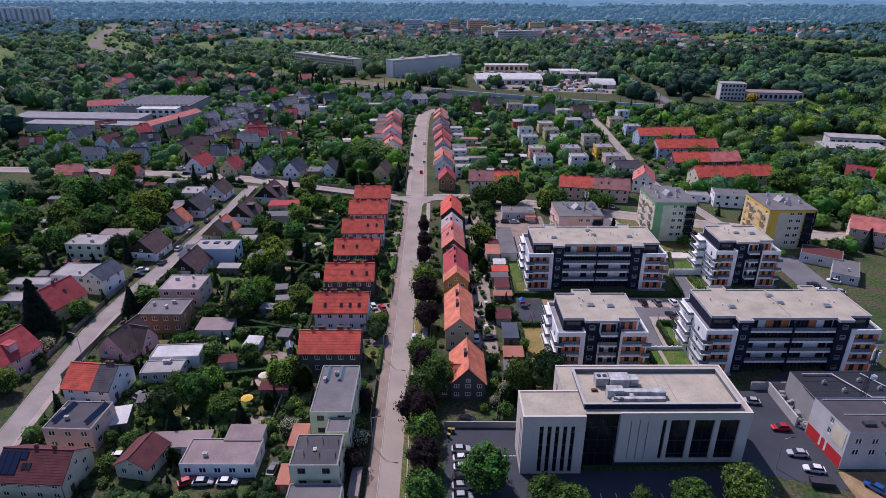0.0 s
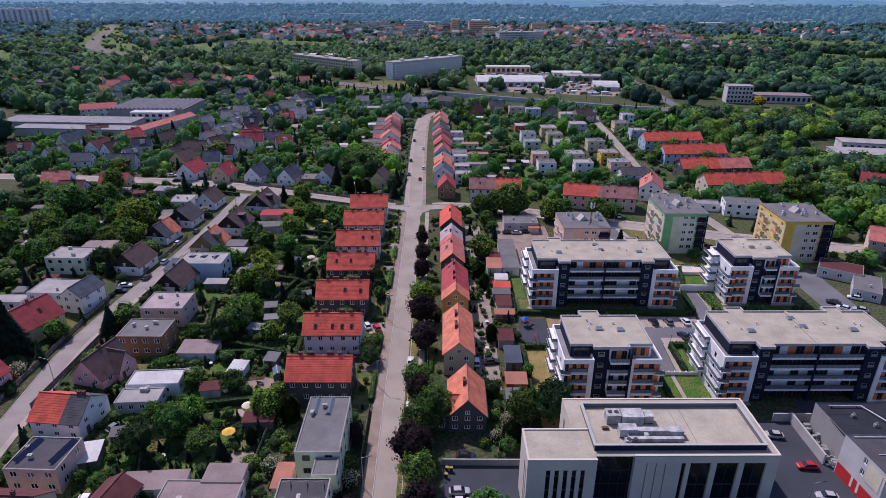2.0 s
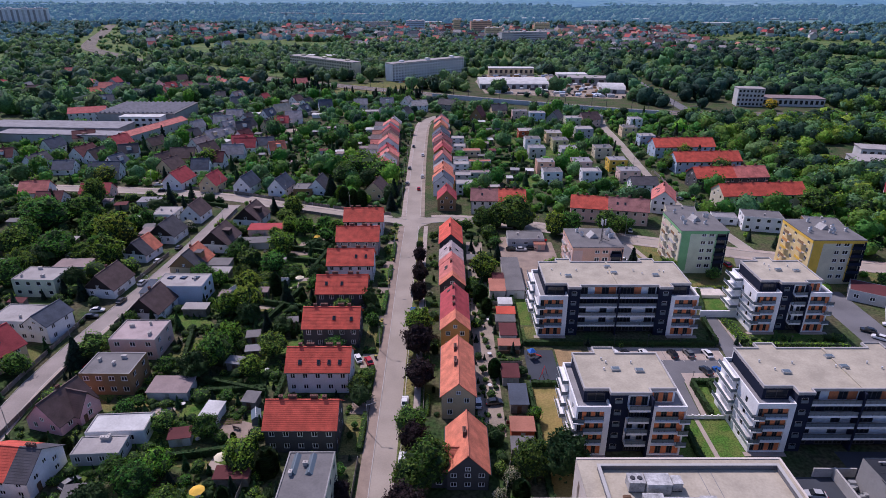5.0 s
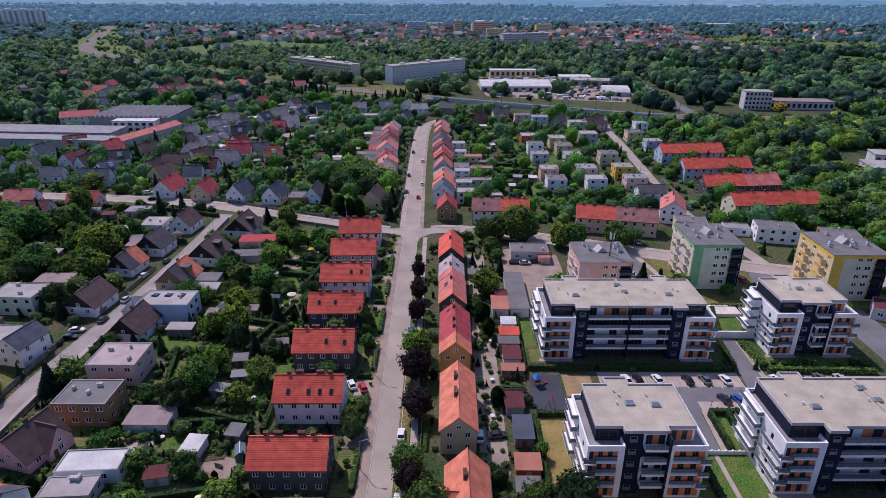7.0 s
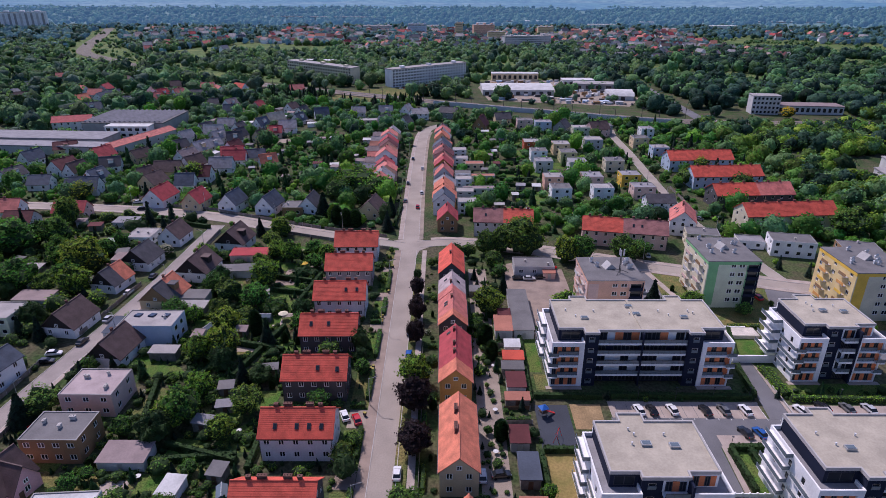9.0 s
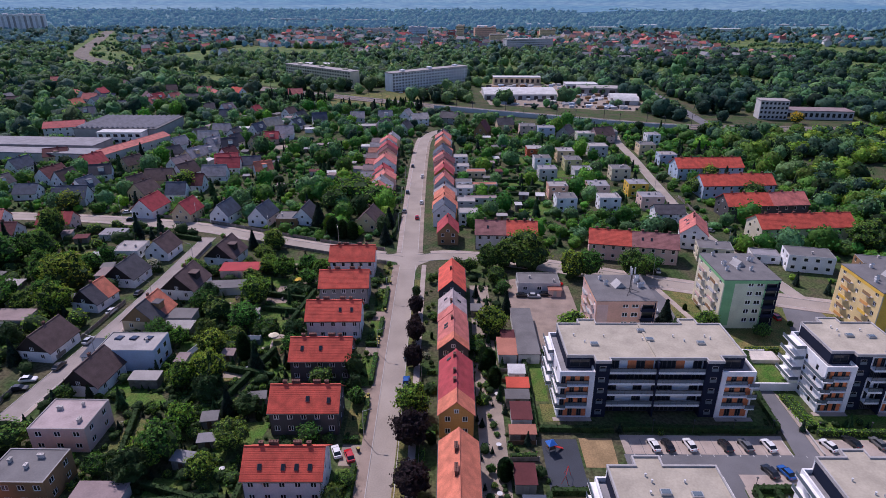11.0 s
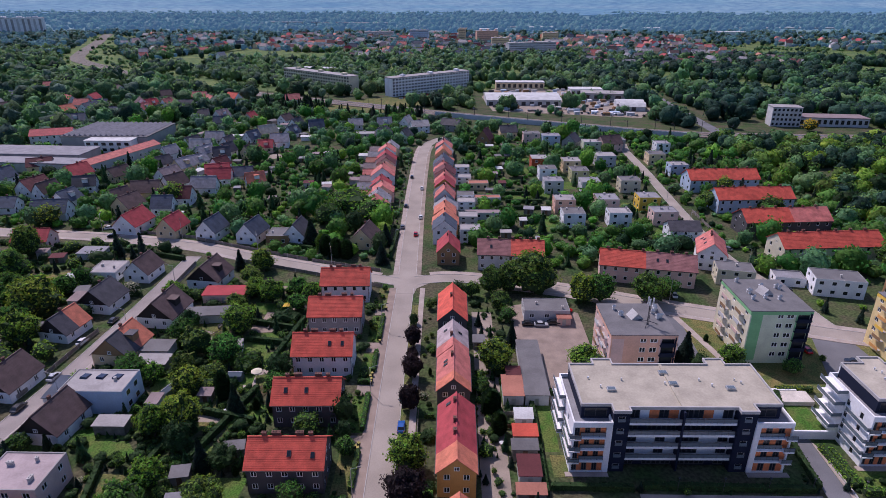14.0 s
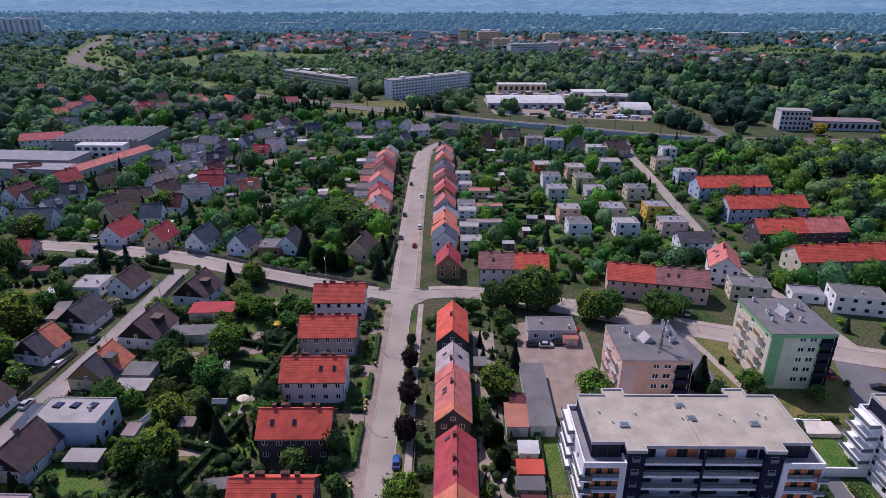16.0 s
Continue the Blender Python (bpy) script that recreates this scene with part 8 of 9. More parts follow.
# garden sheds
rs = random.Random(8)
for zone, n in (((-72, -40, 100, 262), 20), ((-175, -106, 215, 292), 16), ((-172, -122, 120, 200), 9), ((10, 46, 290, 400), 20), ((-60, -36, 320, 440), 16), ((-120, -64, 325, 440), 14), ((20, 44, 400, 470), 10)):
    for k in range(n):
        x, y = rs.uniform(*zone[:2]), rs.uniform(*zone[2:])
        w, d_ = rs.uniform(2.2, 5.0), rs.uniform(2.0, 3.6)
        if free(x, y, 2.6):
            rc = rs.choice(("white", "felt", "pink", "pale grey", "maroon", "grey", "felt"))
            shed(x, y, w, d_, rs.uniform(-12, 12), rs.uniform(2.0, 2.6), None if k % 3 else "light grey", rc, 0.35, label=f"garden shed with a {rc} roof among shrubs")

# back gardens of the terrace: low fences, hedges, garden furniture
for k, y in enumerate((140.0, 163.5, 168.5, 181.0, 191.5, 196.0, 209.5, 226.0)):
    fence(15.4, y, 21.6, y + 0.2, 1.2, (wood_brown, wood_grey)[k % 2], "low board fence between back gardens")
for a in ((15.6, 164.4, 21.2, 164.6), (15.8, 192.4, 21.4, 192.6), (-3.6, 171.0, -0.4, 171.0), (-3.2, 195.0, -0.8, 195.0), (-2.6, 143.0, -2.6, 150.0), (-3.0, 158.0, -3.0, 166.0)):
    hedge(*a, 0.9, 1.2)
for k, (x, y) in enumerate(((13.4, 168.0), (14.2, 186.0), (12.6, 154.0), (-46.0, 118.0), (-52.0, 134.0), (-60.0, 146.0), (-44.0, 160.0), (-57.0, 176.0), (-66.0, 210.0), (-48.0, 246.0), (-58.0, 112.0), (-50.0, 196.0))):
    t = thing("garden_table", x, y, 30 * k, "small pale round garden table on the grass", "table", "garden tables")
    part("top", Mesh().tube(0, 0, 0.70, 0.75, 0.6, 0.6, 12), metal_white, t)
    part("leg", Mesh().tube(0, 0, 0, 0.7, 0.06, 0.06, 6), metal_dark, t)
    if k in (3, 9):
        part("parasol", Mesh().hull([[(1.5 * r * math.cos(i * math.tau / 8), 1.5 * r * math.sin(i * math.tau / 8), z) for i in range(8)] for r, z in ((1.0, 2.0), (0.05, 2.5))]), wall_mat("yellow"), t, "open yellow parasol")
        part("pole", Mesh().tube(0, 0, 0.75, 2.5, 0.03, 0.03, 6), metal_grey, t)
for k, (x, y) in enumerate(((-55.0, 122.0), (-47.0, 141.0), (-63.0, 158.0), (-49.0, 173.0), (-62.0, 196.0), (-54.0, 214.0), (-64.0, 232.0), (-44.0, 204.0))):
    b = thing("vegetable_bed", x, y, 10 * k, "raised vegetable bed with green rows", "garden bed", "vegetable beds")
    part("soil", Mesh().box(-2.4, 2.4, -1.6, 1.6, -0.02, 0.16), surf("soil", (0.10, 0.07, 0.045), 0.95, 0.25), b)
    for r in range(5):
        m = Mesh()
        rb_ = random.Random(k * 7 + r)
        for i in range(16):
            px = -2.2 + 4.4 * i / 15
            h_ = rb_.uniform(0.12, 0.35)
            m.poly((px - 0.14, -1.3 + 0.65 * r, 0.16), (px + 0.14, -1.3 + 0.65 * r, 0.16), (px, -1.3 + 0.65 * r + 0.1, 0.16 + h_))
            m.poly((px, -1.44 + 0.65 * r, 0.16), (px, -1.16 + 0.65 * r, 0.16), (px + 0.1, -1.3 + 0.65 * r, 0.16 + h_))
        part("crop_row", m, leaf_lime if r % 2 else leaf_green, b)

# patios, lawns and clutter of the left gardens
rg = random.Random(44)
PATIO = (yard_paving, paving, red_paving, dry_lawn_mat, lawn_mat, lawn_mat)
spots = []
for k in range(260):
    px, py = rg.uniform(-72, -40), rg.uniform(98, 262)
    if len(spots) < 24 and free(px, py, 2.6):
        spots.append((px, py))
        a, b, c = rg.uniform(2.2, 5.5), rg.uniform(1.8, 4.0), radians(rg.uniform(-20, 20))
        k_ = len(spots)
        patch(("garden_patio", "garden_patio", "garden_patio", "garden_lawn", "garden_lawn", "garden_lawn")[k_ % 6], [(px + u * a * math.cos(c) - v * b * math.sin(c), py + u * a * math.sin(c) + v * b * math.cos(c)) for u, v in ((-1, -1), (1, -1), (1, 1), (-1, 1))], 0.05 + 0.001 * k_, PATIO[k_ % 6], ("small paved patio in a garden", "small mown lawn in a garden")[k_ % 6 > 2], ("patio", "lawn")[k_ % 6 > 2], True)
for k, (px, py) in enumerate(spots):
    q = k % 6
    if q == 0 and k < 8:
        t = thing("parasol", px, py, 0, "open pale garden parasol on a patio", "parasol", "garden parasols", 0.1)
        part("canopy", Mesh().hull([[(1.5 * r * math.cos(i * math.tau / 8), 1.5 * r * math.sin(i * math.tau / 8), z) for i in range(8)] for r, z in ((1.0, 2.0), (0.95, 2.05), (0.05, 2.5))]), wall_mat(("cream", "salmon")[k % 2]), t)
        part("pole", Mesh().tube(0, 0, 0, 2.4, 0.04, 0.03, 6), metal_grey, t)
    elif q in (1, 2):
        t = thing("garden_bench", px + 0.8, py, 40 * k, "pale garden bench on a patio", "bench", "garden benches", 0.1)
        part("seat", Mesh().box(-0.9, 0.9, -0.25, 0.25, 0.4, 0.46), wood_grey, t)
        part("backrest", Mesh().box(-0.9, 0.9, 0.22, 0.28, 0.5, 0.95), wood_grey, t)
        part("leg", Mesh().box(-0.8, -0.72, -0.2, 0.28, 0, 0.5), metal_dark, t)
        part("leg", Mesh().box(0.72, 0.8, -0.2, 0.28, 0, 0.5), metal_dark, t)
    elif q == 3:
        g = thing("greenhouse", px, py, 12 * k, "small pale greenhouse among vegetable plots", "greenhouse", "greenhouses")
        part("glazing", Mesh().hull([[(-1.8, y, z) for y, z in ((-1.1, 0), (-1.1, 1.7), (0, 2.4), (1.1, 1.7), (1.1, 0))], [(1.8, y, z) for y, z in ((-1.1, 0), (-1.1, 1.7), (0, 2.4), (1.1, 1.7), (1.1, 0))]]), glass_rail, g)
        part("ridge_bar", Mesh().box(-1.85, 1.85, -0.05, 0.05, 2.4, 2.46), metal_white, g)
# plot hedges between the gardens
for a in ((-41.5, 150, -58, 155), (-42, 192, -60, 197), (-43, 234, -58, 238), (-41, 131, -56, 128)):
    hedge(*a, 1.1, 1.9, leaf_dark, "dark clipped hedge between two gardens")

# ---- trees along the street ----
VERGE = "trees along the street"
for x, y, r, h, lf in ((-4.6, 153.7, 3.6, 7.5, leaf_purple), (-5.6, 168.0, 4.0, 8.6, leaf_purple), (-5.9, 178.4, 3.9, 7.6, leaf_lime), (-6.6, 198.0, 2.6, 6.4, leaf_purple), (-7.0, 211.0, 2.6, 6.4, leaf_purple), (-7.6, 226.0, 2.3, 6.0, leaf_purple), (-7.4, 219.0, 1.6, 4.0, leaf_purple),
                       (-5.7, 136.0, 3.4, 7.0, leaf_green), (-4.8, 131.0, 3.0, 7.0, leaf_purple), (-1.8, 122.6, 4.6, 9.6, leaf_green), (-5.0, 118.5, 3.6, 8.0, leaf_green), (-5.6, 111.6, 4.2, 8.6, leaf_purple), (-4.0, 105.0, 3.2, 7.0, leaf_green), (-3.6, 97.0, 3.4, 7.4, leaf_purple), (-4.0, 91.0, 2.8, 6.0, leaf_purple), (-8.0, 238.0, 1.4, 3.4, leaf_dark),
                       (-3.4, 88, 3.6, 7, leaf_green)):
    tree(x, y, r, h, lf, "round", where="on the verge beside the street", group=VERGE, cards=1300)
for x, y, r, h, lf, kd in ((8.6, 92.0, 4.8, 9.5, leaf_green, "round"), (19.6, 88.6, 3.2, 5.6, leaf_green, "round"), (24.5, 87.0, 3.2, 5.2, leaf_green, "round"), (47.4, 87.6, 3.6, 5.6, leaf_green, "round"), (58.0, 89.4, 4.2, 7.0, leaf_green, "round"), (38.0, 88.0, 1.8, 4.0, leaf_green, "round"),
                           (25.6, 124.6, 4.6, 9.5, leaf_dark, "round"), (19.0, 124.5, 3.6, 8.0, leaf_green, "round"), (16.2, 117.4, 1.5, 5.5, leaf_dark, "column"), (14.6, 114.5, 1.8, 3.2, leaf_green, "round"), (12.2, 118.0, 1.4, 2.6, leaf_white, "bush"), (15.0, 122.8, 1.6, 3.0, leaf_white, "bush"),
                           (-114.0, 150.0, 6.0, 17.5, leaf_conifer, "conifer"), (-94.0, 162.5, 3.4, 8.6, leaf_conifer, "conifer"), (-107.0, 141.0, 2.2, 3.4, leaf_white, "bush"), (-104.6, 133.8, 2.0, 3.0, leaf_dark, "bush"),
                           (-40.0, 126.0, 3.6, 6.4, leaf_lime, "round"), (-34.2, 124.4, 2.0, 6.5, leaf_dark, "column"), (-34.0, 108.0, 2.0, 3.6, leaf_white, "round"), (-17.6, 104.2, 2.0, 4.0, leaf_white, "round"), (-19.0, 108.2, 2.2, 4.4, leaf_green, "round"), (-18.4, 117.0, 2.4, 5.0, leaf_purple, "round"), (-18.0, 97.0, 2.6, 5.0, leaf_purple, "round"),
                           (14.4, 214.6, 4.4, 8.2, leaf_lime, "round"), (12.4, 197.0, 2.0, 6.4, leaf_dark, "column"), (13.8, 190.0, 1.6, 5.4, leaf_dark, "column"), (14.0, 158.6, 1.4, 5.0, leaf_dark, "column"), (12.0, 134.2, 2.4, 4.0, leaf_dark, "bush"), (22.0, 141.0, 1.6, 4, leaf_lime, "round"),
                           (37.8, 215.6, 4.2, 6.2, leaf_lime, "round"), (65.4, 219.6, 3.2, 9.6, leaf_conifer, "conifer"), (76.8, 217.5, 3.2, 6.0, leaf_lime, "round"), (70.0, 207.8, 1.4, 3.2, leaf_yellow, "bush"), (66.2, 212.0, 2.4, 7.0, leaf_dark, "tall"),
                           (9.6, 256.0, 2.8, 5.5, leaf_green, "round"), (16.4, 259.0, 4.2, 8.6, leaf_green, "round"), (29.4, 260.4, 7.2, 13.0, leaf_green, "round"), (22.6, 261.6, 4.6, 9.5, leaf_green, "round"), (5.0, 257.0, 2.4, 5.0, leaf_dark, "round"), (44.4, 253.4, 4.2, 9.0, leaf_lime, "round"), (50.4, 253.6, 4.4, 9.0, leaf_green, "round"), (65.4, 253.0, 5.2, 9.4, leaf_green, "round"), (72.6, 258.0, 3.6, 6, leaf_green, "round"),
                           (18.0, 247.6, 3.0, 6.0, leaf_green, "round"), (20.0, 241.0, 2.4, 4.2, leaf_green, "round"), (-40.6, 330.0, 9.0, 13.0, leaf_lime, "round"), (-31.0, 322.0, 7.0, 11.0, leaf_green, "round"), (-48.6, 322.0, 6.0, 10.0, leaf_green, "round"), (-37.0, 313.0, 4.0, 9, leaf_dark, "tall"),
                           (-22.4, 282.0, 3.0, 9.0, leaf_conifer, "conifer"), (-24.0, 289.6, 3.0, 8.6, leaf_dark, "tall"), (-22.6, 300.0, 3.4, 9.0, leaf_conifer, "conifer"), (-40.0, 288.0, 2.2, 7, leaf_dark, "column"), (-44.0, 290.0, 2.2, 7.5, leaf_dark, "column"), (-36.0, 287.0, 2.2, 7, leaf_dark, "column"), (-46.0, 293.0, 2.2, 7, leaf_green, "column"),
                           (-51.6, 299.6, 4.2, 11.0, leaf_conifer, "conifer"), (-84.0, 310.6, 3.2, 7.4, leaf_dark, "round"), (-120.4, 262.0, 3, 7, leaf_green, "round"), (-137.0, 228.0, 6.0, 10.0, leaf_green, "round"), (-123.0, 242.0, 6.6, 11.5, leaf_lime, "round"), (-116.2, 224.6, 4.8, 9.6, leaf_lime, "round"), (-153.0, 284.0, 4.8, 12.0, leaf_green, "round"), (-158.6, 258.0, 8.4, 12.0, leaf_green, "round"), (-62.8, 187.6, 3.2, 7.6, leaf_lime, "round"), (-57.6, 190.2, 4.0, 8.8, leaf_lime, "round"), (-58.0, 232.6, 4.4, 8.6, leaf_lime, "round"), (-48.4, 177.6, 2.4, 8.6, leaf_conifer, "conifer"), (-47.4, 196.0, 2.6, 8.6, leaf_conifer, "conifer"), (-60.0, 160.4, 3.8, 6.4, leaf_lime, "round"), (-72.0, 276.0, 2.6, 8.0, leaf_conifer, "conifer"),
                           (-62.0, 262.0, 2.4, 6.5, leaf_green, "tall"), (-89.0, 205.5, 2.6, 4.4, leaf_lime, "round"), (-100.8, 255.5, 2.4, 4.4, leaf_white, "round"), (-118.0, 205.0, 3.6, 7.0, leaf_dark, "round"), (-118.0, 199.0, 2.4, 7.0, leaf_conifer, "conifer"), (-112.0, 198.0, 2.2, 8.0, leaf_conifer, "conifer"),
                           (-126.0, 347.0, 5.4, 10, leaf_lime, "round"), (-166.0, 318.0, 5.0, 8.6, leaf_lime, "round"), (120.6, 347.0, 4.6, 8.0, leaf_green, "round"), (144.0, 338.6, 5.2, 8.0, leaf_green, "round"), (136.0, 369.0, 4.6, 8.0, leaf_lime, "round"), (161.0, 279.0, 7.0, 11, leaf_green, "round"), (254.9, 514.0, 5.0, 8.0, leaf_yellow, "round"),
                           (-21.6, 193.0, 2.8, 7.5, leaf_dark, "round"), (-20.2, 187.0, 1.8, 5.0, leaf_dark, "tall"), (-29.0, 188.6, 3.0, 5.4, leaf_green, "round"), (-28.0, 169.0, 2.6, 4.6, leaf_green, "round"), (-40.6, 209.6, 3.2, 6.4, leaf_dark, "round"), (-19.2, 150.2, 2.6, 5.5, leaf_green, "round"), (-18.2, 146.6, 2.6, 5.0, leaf_dark, "round"), (-18.0, 156.0, 2.0, 3.4, leaf_green, "round")):
    tree(x, y, r, h, lf, kd, cards=1300 if r > 3 and y < 300 else 520, where="among the houses")

# ---- gardens full of shrubs and fruit trees ----
rt = random.Random(11)
for x, y, hw, hd, a in ((-213, 473, 30, 24, 0), (-250, 424, 48, 13, -3), (-238, 405, 41, 9, -4), (-206, 447, 16, 7, 0), (-186.6, 420, 28, 7, 72), (-256, 470, 14, 9, 20), (236, 348, 19, 10, -10), (252, 372, 17, 8, -14)):
    claim(x, y, hw, hd, a)


GROVE = {}


def plant(zone, n, near, big=1.0, conifers=0.15):
    """Trees and shrubs of a garden zone; single things near the street, one mass of plants further off."""
    x0, x1, y0, y1 = zone
    done = 0
    for k in range(n * 9):
        if done >= n:
            break
        x, y = rt.uniform(x0, x1), rt.uniform(y0, y1)
        r = rt.choice((0.9, 1.1, 1.5, 1.9, 2.4, 3.0, 3.7)) * big
        if not free(x, y, r * 0.75):
            continue
        done += 1
        claim(x, y, r * 0.6, r * 0.6)
        q = rt.random()
        if not near:
            mix = GROVE.setdefault("conifers" if q < conifers else ("shrubs" if y0 < 200 else "far_shrubs"), [])
            mix.append((x, y, r * (0.75 if q < conifers else 1.0), r * (rt.uniform(2.2, 3.0) if q < conifers else rt.uniform(1.0, 1.6))))
            continue
        if q < conifers:
            kd, lf, h, r = ("conifer", leaf_conifer, r * rt.uniform(2.4, 3.2), r * 0.8) if rt.random() < 0.5 else ("column", leaf_dark, r * rt.uniform(1.8, 2.6), r * 0.55)
        elif q < 0.42:
            kd, lf, h = "bush", rt.choice((leaf_green, leaf_dark, leaf_lime, leaf_white) if rt.random() < 0.25 else (leaf_green, leaf_dark)), r * rt.uniform(0.9, 1.2)
        else:
            kd, lf, h = rt.choice(("round", "round", "tall")), rt.choice((leaf_green, leaf_green, leaf_dark, leaf_lime, leaf_green)), r * rt.uniform(1.6, 2.2)
        tree(x, y, r, h, lf, kd, seed=rt.randrange(4), cards=(760 if r > 1.7 else 480), where="in the gardens")


for zone, n, r0, r1 in (((-165, -112, 205, 272), 22, 3.0, 5.6), ((-150, -100, 110, 200), 14, 2.6, 5.0), ((-66, -40, 100, 258), 22, 2.6, 4.4), ((-90, -60, 205, 275), 9, 2.4, 4.2)):
    for k in range(n * 5):
        x, y, r = rt.uniform(*zone[:2]), rt.uniform(*zone[2:]), rt.uniform(r0, r1)
        if n > 0 and free(x, y, r * 0.8):
            n -= 1
            claim(x, y, r * 0.7, r * 0.7)
            tree(x, y, r, r * rt.uniform(1.7, 2.1), rt.choice((leaf_green, leaf_green, leaf_lime, leaf_dark)), "round", cards=1300, where="towering over the gardens")
big = []
for zone, n in (((-240, -20, 300, 560), 330), ((8, 112, 280, 500), 130), ((112, 170, 205, 400), 40), ((-200, -165, 110, 300), 60)):
    for k in range(n):
        x, y, r = rt.uniform(*zone[:2]), rt.uniform(*zone[2:]), rt.uniform(2.4, 5.2)
        if free(x, y, r * 0.7):
            claim(x, y, r * 0.7, r * 0.7)
            big.append((x, y, r, r * rt.uniform(1.6, 2.2)))
plant((-72, -38.5, 96, 262), 80, True, 1.0, 0.2)
plant((-92, -70, 98, 262), 20, True)
plant((9, 22, 112, 250), 26, True, 0.7)
plant((-20, -16.8, 128, 262), 16, True, 0.55)
plant((-34, -17, 78, 128), 18, True, 0.6)
plant((-5, 0, 140, 250), 20, True, 0.5)
plant((60, 160, 205, 262), 12, True, 1.0)
plant((-72, -38.5, 96, 262), 420, False, 0.75, 0.40)
plant((-72, -34, 92, 264), 620, False, 0.5, 0.22)
plant((24, 112, 172, 178), 40, False, 0.5, 0.2)
plant((-94, -70, 80, 262), 240, False, 0.65, 0.3)
plant((-40, -16, 78, 262), 160, False, 0.5, 0.25)
plant((8, 23, 110, 256), 120, False, 0.5, 0.3)
plant((-200, -104, 100, 300), 480, False, 1.25, 0.25)
plant((-130, -18, 285, 450), 620, False, 0.95, 0.2)
plant((8, 112, 278, 500), 520, False, 0.95, 0.15)
plant((-260, -130, 315, 460), 520, False, 1.05, 0.2)
plant((112, 175, 205, 400), 170, False, 1.4)
plant((-60, 120, 40, 80), 60, False, 1.2)
plant((-92, -34, 70, 100), 70, False, 0.8)
plant((112, 170, 385, 495), 190, False, 1.7)
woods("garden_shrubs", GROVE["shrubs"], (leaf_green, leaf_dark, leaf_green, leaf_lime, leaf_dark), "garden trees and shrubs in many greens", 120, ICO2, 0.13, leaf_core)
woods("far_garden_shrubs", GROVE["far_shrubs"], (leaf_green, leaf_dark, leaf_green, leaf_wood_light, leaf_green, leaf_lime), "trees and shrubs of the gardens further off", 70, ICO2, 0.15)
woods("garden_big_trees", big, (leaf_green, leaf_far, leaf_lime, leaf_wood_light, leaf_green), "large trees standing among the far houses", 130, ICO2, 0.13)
woods("garden_conifers", GROVE["conifers"], (leaf_conifer, leaf_dark), "dark garden conifers and thujas", 0, None, 0.124)

# ---- works, blocks and town in the distance ----
def flat_block(name, x, y, w, d, rot, high, wall_c, roof_c, rows, cols, label, category="block", group="", cap=True):
    """A far building: walls, roof and rows of single panes set in its long face."""
    h = thing(name, x, y, rot, label, category, group)
    claim(x, y, w / 2 + 3, d / 2 + 3, rot)
    W, D = w / 2, d / 2
    mb = Mesh()
    wall(mb, (-W, -D), (W, -D), 0, high)
    wall(mb, (W, -D), (W, D), 0, high)
    wall(mb, (W, D), (-W, D), 0, high)
    wall(mb, (-W, D), (-W, -D), 0, high)
    part("wall", mb, wall_mat(wall_c), h)
    part("roof", Mesh().box(-W - 0.3, W + 0.3, -D - 0.3, D + 0.3, high, high + 0.6), roof_mat(roof_c, False), h)
    if rows:
        sh, sw_ = high / rows, w / cols
        me = fine(Mesh().box(-sw_ * 0.27, sw_ * 0.27, -0.1, 0.05, 0, sh * 0.5), "window", glass_dark)
        for r in range(rows):
            if y > 900:
                part("window_band", Mesh().box(-W + 1, W - 1, -D - 0.08, -D + 0.05, r * sh + sh * 0.42, r * sh + sh * 0.58), glass_dark, h)
                continue
            for c in range(cols):
                part("window", me, None, h, at=pose(-W + (c + 0.5) * sw_, -D, r * sh + sh * 0.3))
    if cap:
        for k in range(3):
            part("roof_house", Mesh().box(-W * 0.7 + k * W * 0.7, -W * 0.7 + k * W * 0.7 + 4, -2, 2, high + 0.6, high + 2.4), wall_mat(wall_c), h)
    return h


flat_block("long_block", -132, 718, 104, 12, -40, 15.0, "cream", "pale grey", 5, 26, "long cream slab block beyond the railway", "housing block", "far slab blocks")
flat_block("long_block", -20.5, 692, 95, 12, 40.5, 16.5, "white", "pale grey", 6, 26, "long white slab block beyond the railway", "housing block", "far slab blocks")
flat_block("factory", -213, 473, 54, 42, 0, 7.4, "grey", "felt", 0, 0, "large grey factory hall with a ridged roof", "factory", cap=False)
fh_ = thing("factory_roof", -213, 473, 0, "ribbed dark factory skylights", "factory roof", z=8.02)
for k in range(16):
    part("roof_light", cached("ridge", lambda: fine(Mesh().hull([[(-1.2, -20, 0), (1.2, -20, 0), (1.2, 20, 0), (-1.2, 20, 0)], [(-0.2, -20, 1.0), (0.2, -20, 1.0), (0.2, 20, 1.0), (-0.2, 20, 1.0)]]), "roof_light", roof_mat("grey", False))), None, fh_, at=pose(-25 + 3.3 * k, 0, 0))
flat_block("factory", -250, 424, 90, 20, -3, 6.0, "grey", "grey", 0, 0, "long grey factory shed with a flat roof", "factory", cap=False)
flat_block("factory", -238, 405, 76, 12, -4, 5.0, "light grey", "grey", 0, 0, "long pale factory shed", "factory", cap=False)
flat_block("factory", -206, 447, 28, 9, 0, 7.0, "white", "white", 2, 6, "white two-storey factory office with windows", "factory", cap=False)
gable_house(-186.6, 420.0, 52, 9.5, 72, 5.6, 2.0, "light grey", "pink-red", 1, 8, 2, (), courses=3, label="long factory shed with a red roof", name="factory_shed")
gable_house(-256, 470.0, 24, 14, 20, 6.0, 3.0, "white", "crimson", 2, 6, 2, (), courses=3, label="white works building with a red roof", name="factory_shed")
